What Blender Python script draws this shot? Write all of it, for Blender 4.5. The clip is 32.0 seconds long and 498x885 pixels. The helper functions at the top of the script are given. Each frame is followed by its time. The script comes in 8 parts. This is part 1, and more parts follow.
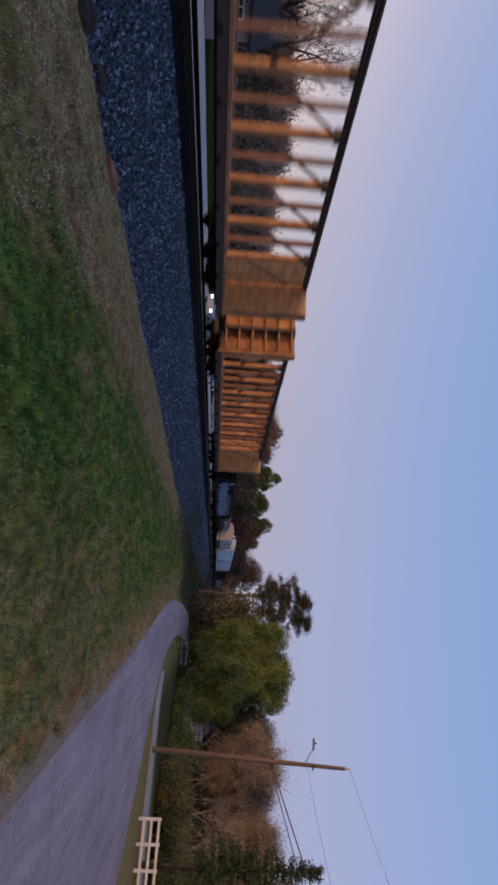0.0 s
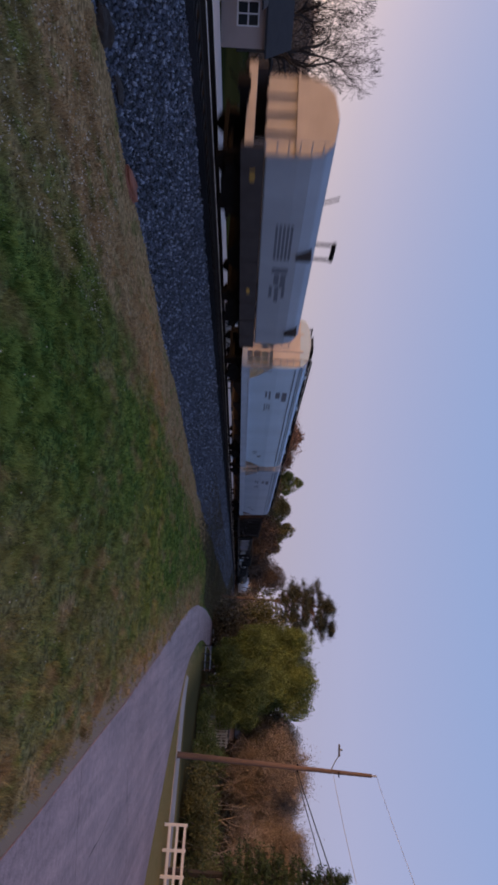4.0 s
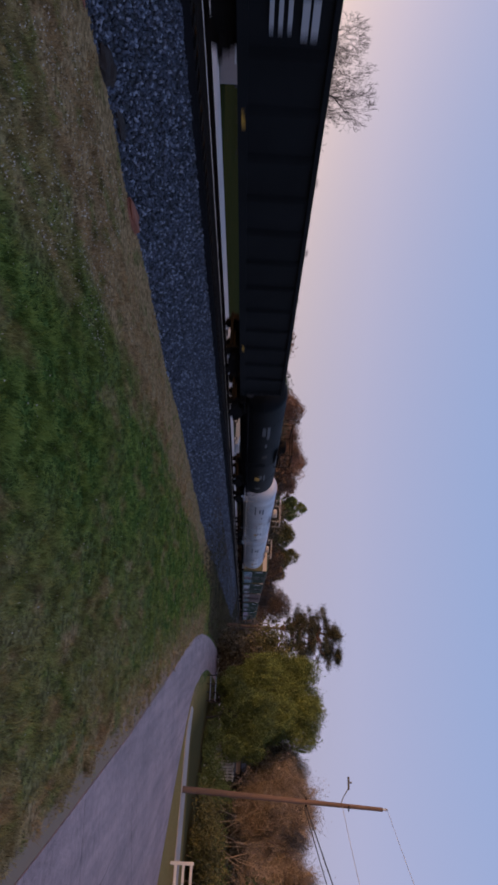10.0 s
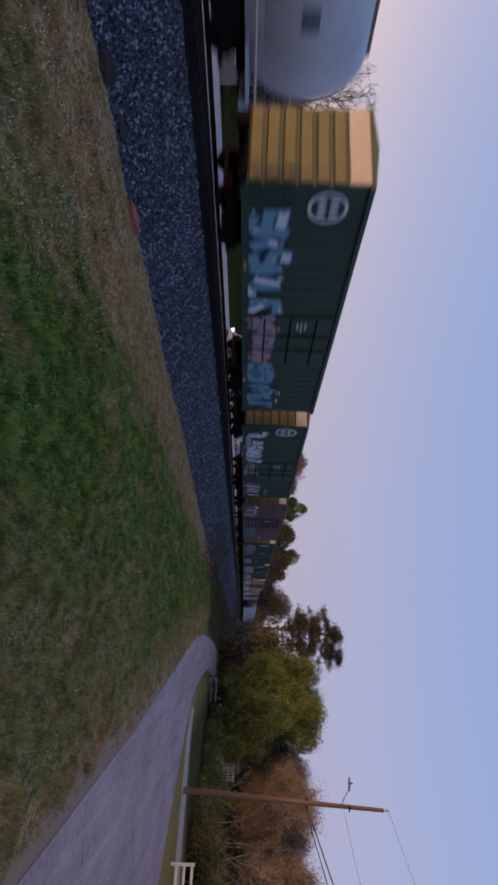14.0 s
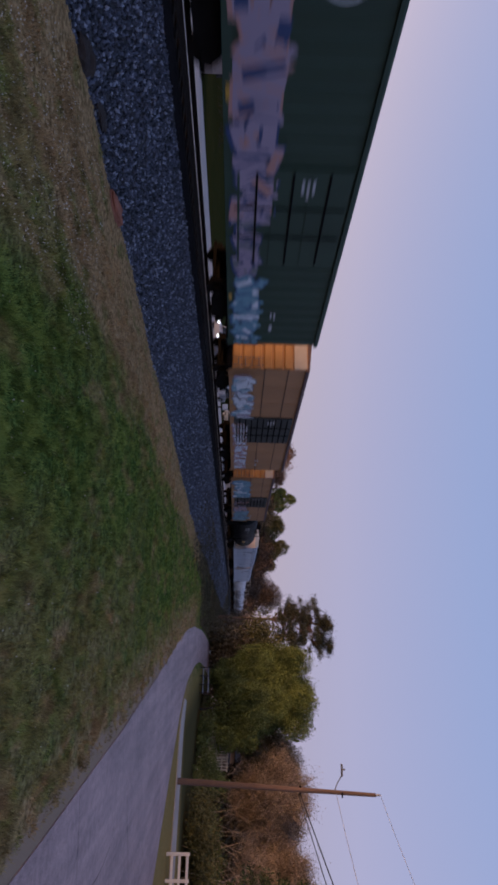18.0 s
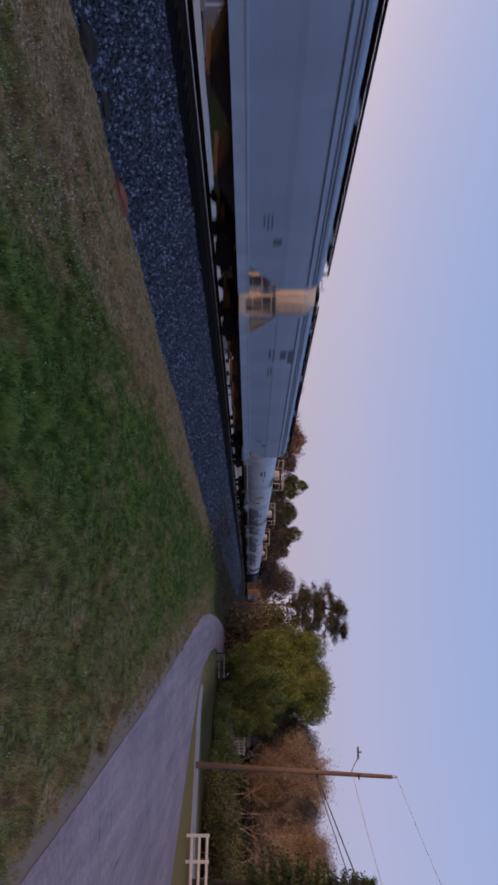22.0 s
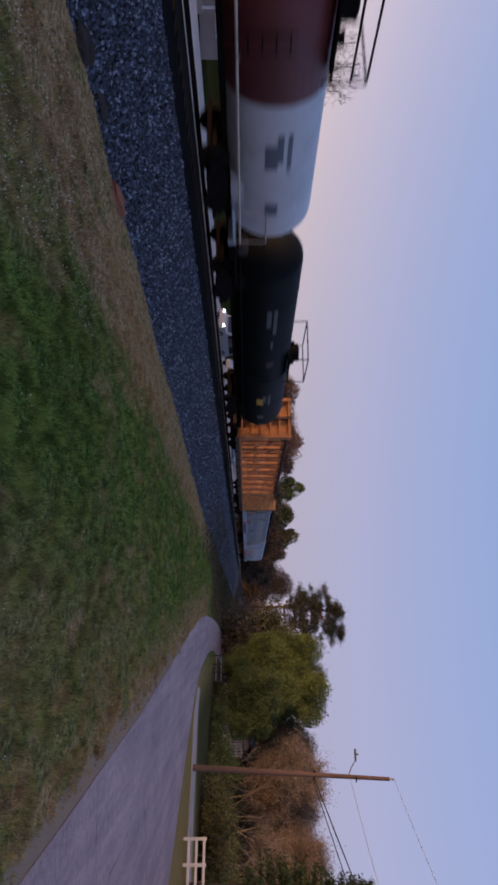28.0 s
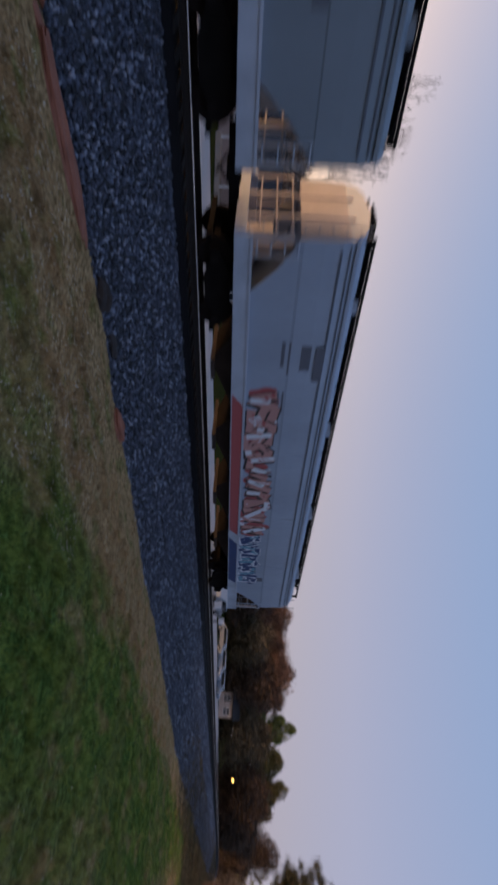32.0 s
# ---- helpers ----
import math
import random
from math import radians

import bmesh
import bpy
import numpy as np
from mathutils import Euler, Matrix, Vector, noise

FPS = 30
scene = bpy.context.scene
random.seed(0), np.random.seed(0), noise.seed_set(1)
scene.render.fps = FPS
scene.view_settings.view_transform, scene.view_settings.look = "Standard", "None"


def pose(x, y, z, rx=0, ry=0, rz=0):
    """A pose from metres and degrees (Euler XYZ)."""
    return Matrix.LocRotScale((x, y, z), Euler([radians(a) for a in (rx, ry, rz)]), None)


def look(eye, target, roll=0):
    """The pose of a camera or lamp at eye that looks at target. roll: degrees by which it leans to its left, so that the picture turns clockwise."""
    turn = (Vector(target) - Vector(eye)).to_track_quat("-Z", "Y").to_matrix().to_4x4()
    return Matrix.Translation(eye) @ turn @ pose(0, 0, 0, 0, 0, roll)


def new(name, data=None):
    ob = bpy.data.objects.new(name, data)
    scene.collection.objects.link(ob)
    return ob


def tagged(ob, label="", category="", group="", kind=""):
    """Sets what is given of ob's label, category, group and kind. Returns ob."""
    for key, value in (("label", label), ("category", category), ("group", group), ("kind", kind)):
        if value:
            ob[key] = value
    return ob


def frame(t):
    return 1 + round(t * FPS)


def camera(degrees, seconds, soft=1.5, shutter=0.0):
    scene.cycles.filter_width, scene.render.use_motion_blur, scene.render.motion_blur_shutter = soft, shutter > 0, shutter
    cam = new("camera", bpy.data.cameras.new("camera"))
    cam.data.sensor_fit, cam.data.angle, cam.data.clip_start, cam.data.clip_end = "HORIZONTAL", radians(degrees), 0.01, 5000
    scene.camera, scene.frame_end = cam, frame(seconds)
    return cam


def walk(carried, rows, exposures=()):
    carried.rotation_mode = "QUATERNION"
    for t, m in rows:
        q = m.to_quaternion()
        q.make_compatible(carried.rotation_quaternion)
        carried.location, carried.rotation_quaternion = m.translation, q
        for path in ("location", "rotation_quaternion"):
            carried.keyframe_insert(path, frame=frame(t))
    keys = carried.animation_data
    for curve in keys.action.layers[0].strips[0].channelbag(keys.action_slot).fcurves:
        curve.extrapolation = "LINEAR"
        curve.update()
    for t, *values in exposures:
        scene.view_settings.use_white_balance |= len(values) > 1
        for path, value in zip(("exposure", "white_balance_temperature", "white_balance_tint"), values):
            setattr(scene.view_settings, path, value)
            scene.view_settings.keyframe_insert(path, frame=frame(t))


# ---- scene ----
# ---------------------------------------------------------------- camera
cam = camera(46.35, 32.0, soft=3.1, shutter=0.5)
EYE_Z = 3.0
# seconds, yaw, pitch, roll, and the small steps of whoever holds it; the picture lies on its side
ROWS = [
    (0.0, 13.66, 2.13, 94.08, 0.000, 0.000, 0.000),
    (0.5, 13.69, 2.31, 94.34, 0.000, 0.000, 0.000),
    (1.0, 13.65, 2.19, 94.33, 0.000, 0.000, 0.000),
    (1.5, 13.68, 1.85, 94.13, 0.000, 0.000, 0.000),
    (2.0, 13.68, 1.33, 93.84, 0.000, 0.000, 0.000),
    (2.5, 13.65, 0.96, 93.68, 0.000, 0.000, 0.000),
    (3.0, 13.65, 0.71, 93.68, 0.000, 0.000, 0.000),
    (3.5, 13.64, 0.60, 93.68, 0.000, 0.000, 0.000),
    (4.0, 13.99, 0.04, 93.35, 0.000, 0.000, 0.000),
    (4.5, 14.88, -0.20, 92.91, 0.000, 0.000, 0.000),
    (6.5, 16.47, -0.36, 92.64, 0.000, 0.000, 0.000),
    (7.0, 16.49, -0.34, 92.58, 0.000, 0.000, 0.000),
    (7.5, 16.47, -0.37, 92.65, 0.000, 0.000, 0.000),
    (8.0, 16.48, -0.35, 92.62, 0.000, 0.000, 0.000),
    (8.5, 16.48, -0.34, 92.59, 0.000, 0.000, 0.000),
    (9.0, 16.50, -0.34, 92.57, 0.000, 0.000, 0.000),
    (9.5, 16.50, -0.35, 92.56, 0.000, 0.000, 0.000),
    (10.0, 16.50, -0.37, 92.61, 0.000, 0.000, 0.000),
    (10.5, 16.50, -0.36, 92.61, 0.000, 0.000, 0.000),
    (11.0, 16.51, -0.37, 92.56, 0.000, 0.000, 0.000),
    (11.5, 16.52, -0.36, 92.54, 0.000, 0.000, 0.000),
    (12.0, 16.51, -0.38, 92.54, 0.000, 0.000, 0.000),
    (12.5, 16.52, -0.39, 92.56, 0.000, 0.000, 0.000),
    (13.0, 16.55, -0.38, 92.54, 0.000, 0.000, 0.000),
    (13.5, 16.56, -0.41, 92.55, 0.000, 0.000, 0.000),
    (14.0, 16.56, -0.41, 92.55, 0.000, 0.000, 0.000),
    (14.5, 16.26, 0.04, 92.16, 0.000, 0.000, 0.000),
    (16.5, 15.78, 0.81, 91.61, 0.000, 0.000, 0.000),
    (17.0, 15.79, 0.81, 91.59, 0.000, 0.000, 0.000),
    (17.5, 15.80, 0.81, 91.57, 0.000, 0.000, 0.000),
    (18.0, 15.79, 0.81, 91.58, 0.000, 0.000, 0.000),
    (18.5, 15.80, 0.83, 91.62, 0.000, 0.000, 0.000),
    (19.0, 15.80, 0.82, 91.58, 0.000, 0.000, 0.000),
    (19.5, 15.79, 0.82, 91.57, 0.000, 0.000, 0.000),
    (20.0, 15.20, 0.77, 91.57, 0.000, 0.000, 0.000),
    (20.5, 14.63, 0.44, 91.36, 0.000, 0.000, 0.000),
    (21.0, 14.55, -0.31, 90.91, 0.000, 0.000, 0.000),
    (21.5, 14.51, -0.39, 90.53, 0.000, 0.000, 0.000),
    (22.0, 14.52, -0.25, 90.46, 0.000, 0.000, 0.000),
    (22.5, 14.55, -0.23, 90.52, 0.000, 0.000, 0.000),
    (23.0, 14.56, -0.22, 90.51, 0.000, 0.000, 0.000),
    (23.5, 14.56, -0.22, 90.51, 0.000, 0.000, 0.000),
    (24.0, 14.57, -0.22, 90.50, 0.000, 0.000, 0.000),
    (24.5, 14.60, -0.21, 90.48, 0.000, 0.000, 0.000),
    (25.0, 14.61, -0.22, 90.49, 0.000, 0.000, 0.000),
    (25.5, 14.61, -0.19, 90.44, 0.000, 0.000, 0.000),
    (27.5, 14.68, 0.09, 90.50, 0.000, 0.000, 0.000),
    (28.0, 14.72, 0.05, 90.42, 0.000, 0.000, 0.000),
    (28.5, 15.39, -0.62, 90.23, -0.127, 0.076, -0.033),
    (29.0, 16.80, -1.40, 90.36, -0.136, 0.227, -0.062),
    (29.5, 18.36, -0.75, 90.89, -0.122, 0.451, -0.050),
    (30.0, 20.29, 0.38, 91.83, -0.243, 0.530, -0.039),
    (30.5, 22.48, 1.98, 93.06, -0.388, 0.521, -0.007),
    (31.0, 25.09, 1.56, 93.31, -0.462, 0.542, 0.008),
    (31.5, 28.42, 0.83, 93.63, -0.456, 0.602, 0.041),
    (32.0, 36.16, -0.10, 93.37, -0.529, 0.596, 0.069),
]


def held(t, yaw, pitch, roll, x, y, z):
    a, b = radians(yaw), radians(pitch)
    eye = Vector((x, y, EYE_Z + z))
    return t, look(eye, eye + Vector((-math.sin(a) * math.cos(b), math.cos(a) * math.cos(b), math.sin(b))), roll)


# the phone's own drift of exposure and white balance: seconds, stops, kelvin, tint
TONES = [(0, -0.02, 6000, 8), (1, 0, 6060, 8), (2, 0, 6180, 7), (3, 0, 6250, 12), (7, 0.05, 6380, 14), (10, 0.05, 6420, 13), (12, 0.06, 6240, 12), (14, 0.04, 6260, 12), (17, 0, 6380, 17), (19, 0.02, 6480, 16), (21, 0.09, 6340, 13), (24, 0.07, 6420, 15), (25, 0.06, 6380, 12), (28, 0.04, 6280, 14), (29, 0.06, 6250, 13), (30, 0, 6080, 9), (31, 0, 6250, 6), (32, -0.02, 6540, 6)]
walk(cam, [held(*r) for r in ROWS], TONES)

# ---------------------------------------------------------------- light
world = bpy.data.worlds.new("dusk_sky")
scene.world = world
world.use_nodes = True
wn, wl = world.node_tree.nodes, world.node_tree.links
wn.clear()
SUN_AZ, SUN_EL = 236.0, 5.0          # compass bearing from +y, clockwise, and height of the low sun
sky = wn.new("ShaderNodeTexSky")
sky.sky_type, sky.sun_disc = "NISHITA", False
sky.sun_elevation, sky.sun_rotation = radians(SUN_EL), radians(SUN_AZ)
sky.air_density, sky.dust_density, sky.ozone_density = 1.0, 1.0, 1.6
# a clear evening: lavender low down, blue above, and a warm glow round the sun's place
tc = wn.new("ShaderNodeTexCoord")
sp = wn.new("ShaderNodeSeparateXYZ")
wl.new(tc.outputs["Generated"], sp.inputs[0])
ramp = wn.new("ShaderNodeValToRGB")
cr = ramp.color_ramp
cr.elements[0].position, cr.elements[0].color = 0.0, (0.375, 0.335, 0.46, 1)
cr.elements[1].position, cr.elements[1].color = 1.0, (0.18, 0.28, 0.53, 1)
for at, col in ((0.08, (0.375, 0.352, 0.495)), (0.18, (0.372, 0.380, 0.560)), (0.38, (0.29, 0.375, 0.61)), (0.6, (0.24, 0.345, 0.60))):
    e = cr.elements.new(at)
    e.color = (*col, 1)
wl.new(sp.outputs[2], ramp.inputs[0])
dot = wn.new("ShaderNodeVectorMath")
dot.operation = "DOT_PRODUCT"
wl.new(tc.outputs["Generated"], dot.inputs[0])
dot.inputs[1].default_value = (math.sin(radians(SUN_AZ)), math.cos(radians(SUN_AZ)), 0.03)


def wmath(kind, *args):
    n = wn.new("ShaderNodeMath")
    n.operation = kind
    for i, v in enumerate(args):
        if isinstance(v, (int, float)):
            n.inputs[i].default_value = v
        else:
            wl.new(v, n.inputs[i])
    return n.outputs[0]


glow = wmath("POWER", wmath("MAXIMUM", wmath("MULTIPLY_ADD", dot.outputs["Value"], 0.5, 0.5), 0.0), 1.6)
low = wmath("POWER", wmath("SUBTRACT", 1.0, wmath("MAXIMUM", wmath("ABSOLUTE", sp.outputs[2], 0.0), 0.0)), 7.0)
warm = wn.new("ShaderNodeMix")
warm.data_type, warm.blend_type = "RGBA", "MIX"
wl.new(wmath("MULTIPLY", wmath("POWER", glow, 0.88), low), warm.inputs[0])
wl.new(ramp.outputs[0], warm.inputs[6])
warm.inputs[7].default_value = (0.88, 0.69, 0.46, 1)
ember = wn.new("ShaderNodeMix")
ember.data_type, ember.blend_type = "RGBA", "ADD"
ember.clamp_factor = False
wl.new(wmath("MULTIPLY", wmath("POWER", glow, 3.2), low), ember.inputs[0])
wl.new(warm.outputs[2], ember.inputs[6])
ember.inputs[7].default_value = (4.0, 2.2, 0.95, 1)
both = wn.new("ShaderNodeMix")
both.data_type, both.blend_type = "RGBA", "ADD"
both.inputs[0].default_value = 0.015
wl.new(ember.outputs[2], both.inputs[6])
wl.new(sky.outputs[0], both.inputs[7])
bg = wn.new("ShaderNodeBackground")
bg.inputs["Strength"].default_value = 1.0
wo = wn.new("ShaderNodeOutputWorld")
wl.new(both.outputs[2], bg.inputs["Color"])
wl.new(bg.outputs[0], wo.inputs["Surface"])

sun = new("low_sun", bpy.data.lights.new("low_sun", "SUN"))
sun.data.energy, sun.data.angle, sun.data.color = 3.2, radians(24.0), (1.0, 0.54, 0.24)
d = Vector((math.sin(radians(SUN_AZ)) * math.cos(radians(SUN_EL)), math.cos(radians(SUN_AZ)) * math.cos(radians(SUN_EL)), math.sin(radians(SUN_EL))))
sun.matrix_world = look(d * 100, (0, 0, 0))
scene.view_settings.exposure = 0.0

# ---------------------------------------------------------------- helpers
RAIL_Z = 1.44


def mat(name, colour, rough=0.7, metal=0.0, vary=0.25, scale=4.0, fine=40.0, bump=0.1, tint=None, spec=0.4, streak=1.0, island=0.0):
    """A painted or natural surface: two scales of noise in the colour, and a fine relief."""
    m = bpy.data.materials.new(name)
    m.use_nodes = True
    n, l = m.node_tree.nodes, m.node_tree.links
    b = n["Principled BSDF"]
    co = n.new("ShaderNodeTexCoord")
    mp = n.new("ShaderNodeMapping")
    mp.inputs["Scale"].default_value = (1, 1, streak)
    l.new(co.outputs["Object"], mp.inputs[0])
    big, small = n.new("ShaderNodeTexNoise"), n.new("ShaderNodeTexNoise")
    big.inputs["Scale"].default_value, big.inputs["Detail"].default_value = scale, 5
    small.inputs["Scale"].default_value, small.inputs["Detail"].default_value = fine, 4
    for t in (big, small):
        l.new(mp.outputs[0], t.inputs["Vector"])
    mix = n.new("ShaderNodeMath")
    mix.operation = "MULTIPLY_ADD"
    mix.inputs[1].default_value = 0.4
    l.new(small.outputs[0], mix.inputs[0])
    l.new(big.outputs[0], mix.inputs[2])
    src = mix.outputs[0]
    if island:
        g = n.new("ShaderNodeNewGeometry")
        ad = n.new("ShaderNodeMath")
        ad.operation = "MULTIPLY_ADD"
        ad.inputs[1].default_value = island
        l.new(g.outputs["Random Per Island"], ad.inputs[0])
        l.new(src, ad.inputs[2])
        src = ad.outputs[0]
    ramp = n.new("ShaderNodeValToRGB")
    c = Vector(colour)
    t = Vector(tint) if tint else c * 0.55
    ramp.color_ramp.elements[0].position, ramp.color_ramp.elements[1].position = 0.45 - 0.1, 0.95 + island * 0.5
    lo, hi = c.lerp(t, min(1, vary * 2)), c * (1 + vary * 0.5)
    ramp.color_ramp.elements[0].color, ramp.color_ramp.elements[1].color = (*lo, 1), (*hi, 1)
    l.new(src, ramp.inputs[0])
    l.new(ramp.outputs[0], b.inputs["Base Color"])
    b.inputs["Roughness"].default_value, b.inputs["Metallic"].default_value = rough, metal
    b.inputs["Specular IOR Level"].default_value = spec
    if bump:
        bp = n.new("ShaderNodeBump")
        bp.inputs["Strength"].default_value, bp.inputs["Distance"].default_value = bump, 0.02
        l.new(small.outputs[0], bp.inputs["Height"])
        l.new(bp.outputs[0], b.inputs["Normal"])
    return m


def plain(name, colour, rough=0.6, metal=0.0, emit=0.0):
    m = bpy.data.materials.new(name)
    m.use_nodes = True
    b = m.node_tree.nodes["Principled BSDF"]
    b.inputs["Base Color"].default_value = (*colour, 1)
    b.inputs["Roughness"].default_value, b.inputs["Metallic"].default_value = rough, metal
    if emit:
        b.inputs["Emission Color"].default_value = (*colour, 1)
        b.inputs["Emission Strength"].default_value = emit
    return m


def mesh_of(name, bm, *mats):
    me = bpy.data.meshes.new(name)
    bm.to_mesh(me)
    bm.free()
    for m in mats:
        me.materials.append(m)
    return me


def part(name, bm, material, parent, label="", smooth=False):
    """One mesh object under a thing; bm may be a bmesh or mesh data that is shared."""
    me = bm if isinstance(bm, bpy.types.Mesh) else mesh_of(name, bm, *(material if isinstance(material, (list, tuple)) else (material,)))
    if smooth:
        me.polygons.foreach_set("use_smooth", [True] * len(me.polygons))
    ob = new(name, me)
    ob.parent = parent
    if label:
        ob["label"] = label
    return ob


def raw_mesh(name, verts, faces, *mats):
    me = bpy.data.meshes.new(name)
    me.from_pydata(verts, [], faces)
    for m in mats:
        me.materials.append(m)
    return me


def box(bm, lo, hi, mi=0, turn=None):
    (a, b, c), (d, e, f) = lo, hi
    v = [bm.verts.new(p) for p in ((a, b, c), (d, b, c), (d, e, c), (a, e, c), (a, b, f), (d, b, f), (d, e, f), (a, e, f))]
    for q in ((3, 2, 1, 0), (4, 5, 6, 7), (0, 1, 5, 4), (1, 2, 6, 5), (2, 3, 7, 6), (3, 0, 4, 7)):
        bm.faces.new([v[i] for i in q]).material_index = mi
    if turn:
        for x in v:
            x.co = turn @ x.co
    return v


def prism(bm, pts, y0, y1, mi=0, axis="y"):
    """A closed outline of (x, z) carried from y0 to y1 (axis x: outline of (y, z) carried along x)."""
    w = (lambda p, t: (p[0], t, p[1])) if axis == "y" else (lambda p, t: (t, p[0], p[1]))
    a = [bm.verts.new(w(p, y0)) for p in pts]
    b = [bm.verts.new(w(p, y1)) for p in pts]
    n = len(pts)
    fs = [bm.faces.new(a), bm.faces.new(b[::-1])] + [bm.faces.new((a[i], b[i], b[(i + 1) % n], a[(i + 1) % n])) for i in range(n)]
    for f in fs:
        f.material_index = mi
    bmesh.ops.recalc_face_normals(bm, faces=fs)
    return a + b


def tube(bm, p0, p1, r, n=8, r1=None, mi=0):
    p0, p1 = Vector(p0), Vector(p1)
    q = (p1 - p0).to_track_quat("Z", "Y")
    rings = []
    for p, rr in ((p0, r), (p1, r if r1 is None else r1)):
        rings.append([bm.verts.new(p + q @ Vector((math.cos(2 * math.pi * i / n) * rr, math.sin(2 * math.pi * i / n) * rr, 0))) for i in range(n)])
    a, b = rings
    for i in range(n):
        bm.faces.new((a[i], a[(i + 1) % n], b[(i + 1) % n], b[i])).material_index = mi
    bm.faces.new(a[::-1]).material_index = mi
    bm.faces.new(b).material_index = mi


def lathe_y(bm, prof, x, z, n=24, mi=0):
    """Rings about an axis along y through (x, z): prof is a row of (y, radius); radius 0 closes it."""
    rings = []
    for y, r in prof:
        rings.append([bm.verts.new((x, y, z))] if r < 1e-4 else [bm.verts.new((x + r * math.sin(2 * math.pi * i / n), y, z + r * math.cos(2 * math.pi * i / n))) for i in range(n)])
    for a, b in zip(rings, rings[1:]):
        for i in range(n):
            j = (i + 1) % n
            q = [a[0], b[j], b[i]] if len(a) == 1 else [a[i], a[j], b[0]] if len(b) == 1 else [a[i], a[j], b[j], b[i]]
            bm.faces.new(q).material_index = mi


def soften(ob, width=0.02, seg=1):
    m = ob.modifiers.new("edges", "BEVEL")
    m.width, m.segments, m.limit_method = width, seg, "ANGLE"
    return ob


# ---------------------------------------------------------------- the line of the track
K, SIDE_X, HALF = 1.22, -12.93, 1.55


def heading(s):
    u = min(max(s / K, 0.0), 185.0)
    return 0.0681 + 0.000456 * u - 1.61e-5 * u * u + 1.149e-7 * u ** 3


LINE = {}


def line_table():
    """Places of the centre line every metre, from 60 m behind to 620 m ahead."""
    h0 = heading(0)
    x, y = SIDE_X - HALF * math.cos(h0), HALF * math.sin(h0)
    LINE[0] = (x, y)
    for i in range(620):
        h = heading(i + 0.5)
        x, y = x + math.sin(h), y + math.cos(h)
        LINE[i + 1] = (x, y)
    x, y = LINE[0]
    for i in range(400):
        x, y = x - math.sin(h0), y - math.cos(h0)
        LINE[-i - 1] = (x, y)


line_table()


def on_line(s, off=0.0, z=0.0):
    """The point s metres along the track's centre line, off metres to the right of it, and its heading."""
    i = math.floor(s)
    i = min(max(i, -399), 618)
    f = s - i
    (a, b), (c, e) = LINE[i], LINE[i + 1]
    h = math.atan2(c - a, e - b)
    return Vector((a + (c - a) * f + off * math.cos(h), b + (e - b) * f - off * math.sin(h), z)), h


def sweep(bm, prof, s0, s1, step, mi=0, close=True):
    """An outline of (offset, z) carried along the track."""
    n = max(1, round((s1 - s0) / step))
    rows = []
    for i in range(n + 1):
        s = s0 + (s1 - s0) * i / n
        rows.append([bm.verts.new(on_line(s, o, z)[0]) for o, z in prof])
    m = len(prof)
    for a, b in zip(rows, rows[1:]):
        for j in range(m if close else m - 1):
            bm.faces.new((a[j], a[(j + 1) % m], b[(j + 1) % m], b[j])).material_index = mi


def travel(t):
    """How far the train has come since second 16."""
    c = t - 16
    return K * (16.312 * c - 0.0153 * c * c - 0.0001446 * c ** 3)

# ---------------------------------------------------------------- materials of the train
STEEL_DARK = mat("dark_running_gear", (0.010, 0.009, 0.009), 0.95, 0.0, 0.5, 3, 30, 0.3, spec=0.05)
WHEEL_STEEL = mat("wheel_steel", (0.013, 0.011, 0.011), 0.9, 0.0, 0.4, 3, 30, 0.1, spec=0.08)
GREY_BLUE = mat("grey_blue_hopper_paint", (0.27, 0.325, 0.41), 0.5, 0, 0.22, 0.5, 14, 0.04, streak=0.25)
PALE_BLUE = mat("pale_blue_hopper_paint", (0.40, 0.50, 0.60), 0.55, 0, 0.18, 0.5, 14, 0.04, streak=0.25)
SLATE = mat("slate_grey_hopper_paint", (0.165, 0.205, 0.245), 0.5, 0, 0.22, 0.5, 14, 0.04, streak=0.25)
SILL_BLUE = mat("light_sill_paint", (0.37, 0.42, 0.50), 0.6, 0, 0.25, 1.5, 14, 0.04)
SEAM = mat("dark_seam", (0.10, 0.12, 0.15), 0.7, 0, 0.3, 2, 20, 0.05)
GREY_PAINT = mat("plain_grey_paint", (0.27, 0.29, 0.33), 0.6, 0, 0.25, 0.6, 14, 0.05, streak=0.3)
# Two tans for hopper ends, with the low sun's warm glow put in.
TAN_DULL = mat("dull_warm_tan", (0.33, 0.28, 0.25), 0.7, 0, 0.25, 1.2, 14, 0.05)
WARM_TAN = mat("warm_tan", (0.47, 0.40, 0.36), 0.65, 0, 0.25, 1.2, 14, 0.05)
BROWN_SILL = mat("brown_grey_sill", (0.060, 0.050, 0.048), 0.85, 0, 0.35, 1.5, 14, 0.08, spec=0.1)
TANK_WHITE = mat("soiled_white_tank_paint", (0.47, 0.47, 0.50), 0.5, 0, 0.35, 0.7, 9, 0.04, (0.22, 0.20, 0.20), streak=0.4)
TANK_DIRTY = mat("oil_streaked_white_paint", (0.46, 0.46, 0.50), 0.5, 0, 0.4, 0.9, 6, 0.04, (0.20, 0.19, 0.20), streak=0.4)
TANK_PANEL = mat("paler_tank_jacket", (0.62, 0.62, 0.64), 0.5, 0, 0.2, 0.7, 9, 0.04, (0.36, 0.35, 0.35), streak=0.4)
TOP_BROWN = mat("rust_brown_walkway", (0.21, 0.12, 0.085), 0.8, 0, 0.4, 1.5, 14, 0.1)
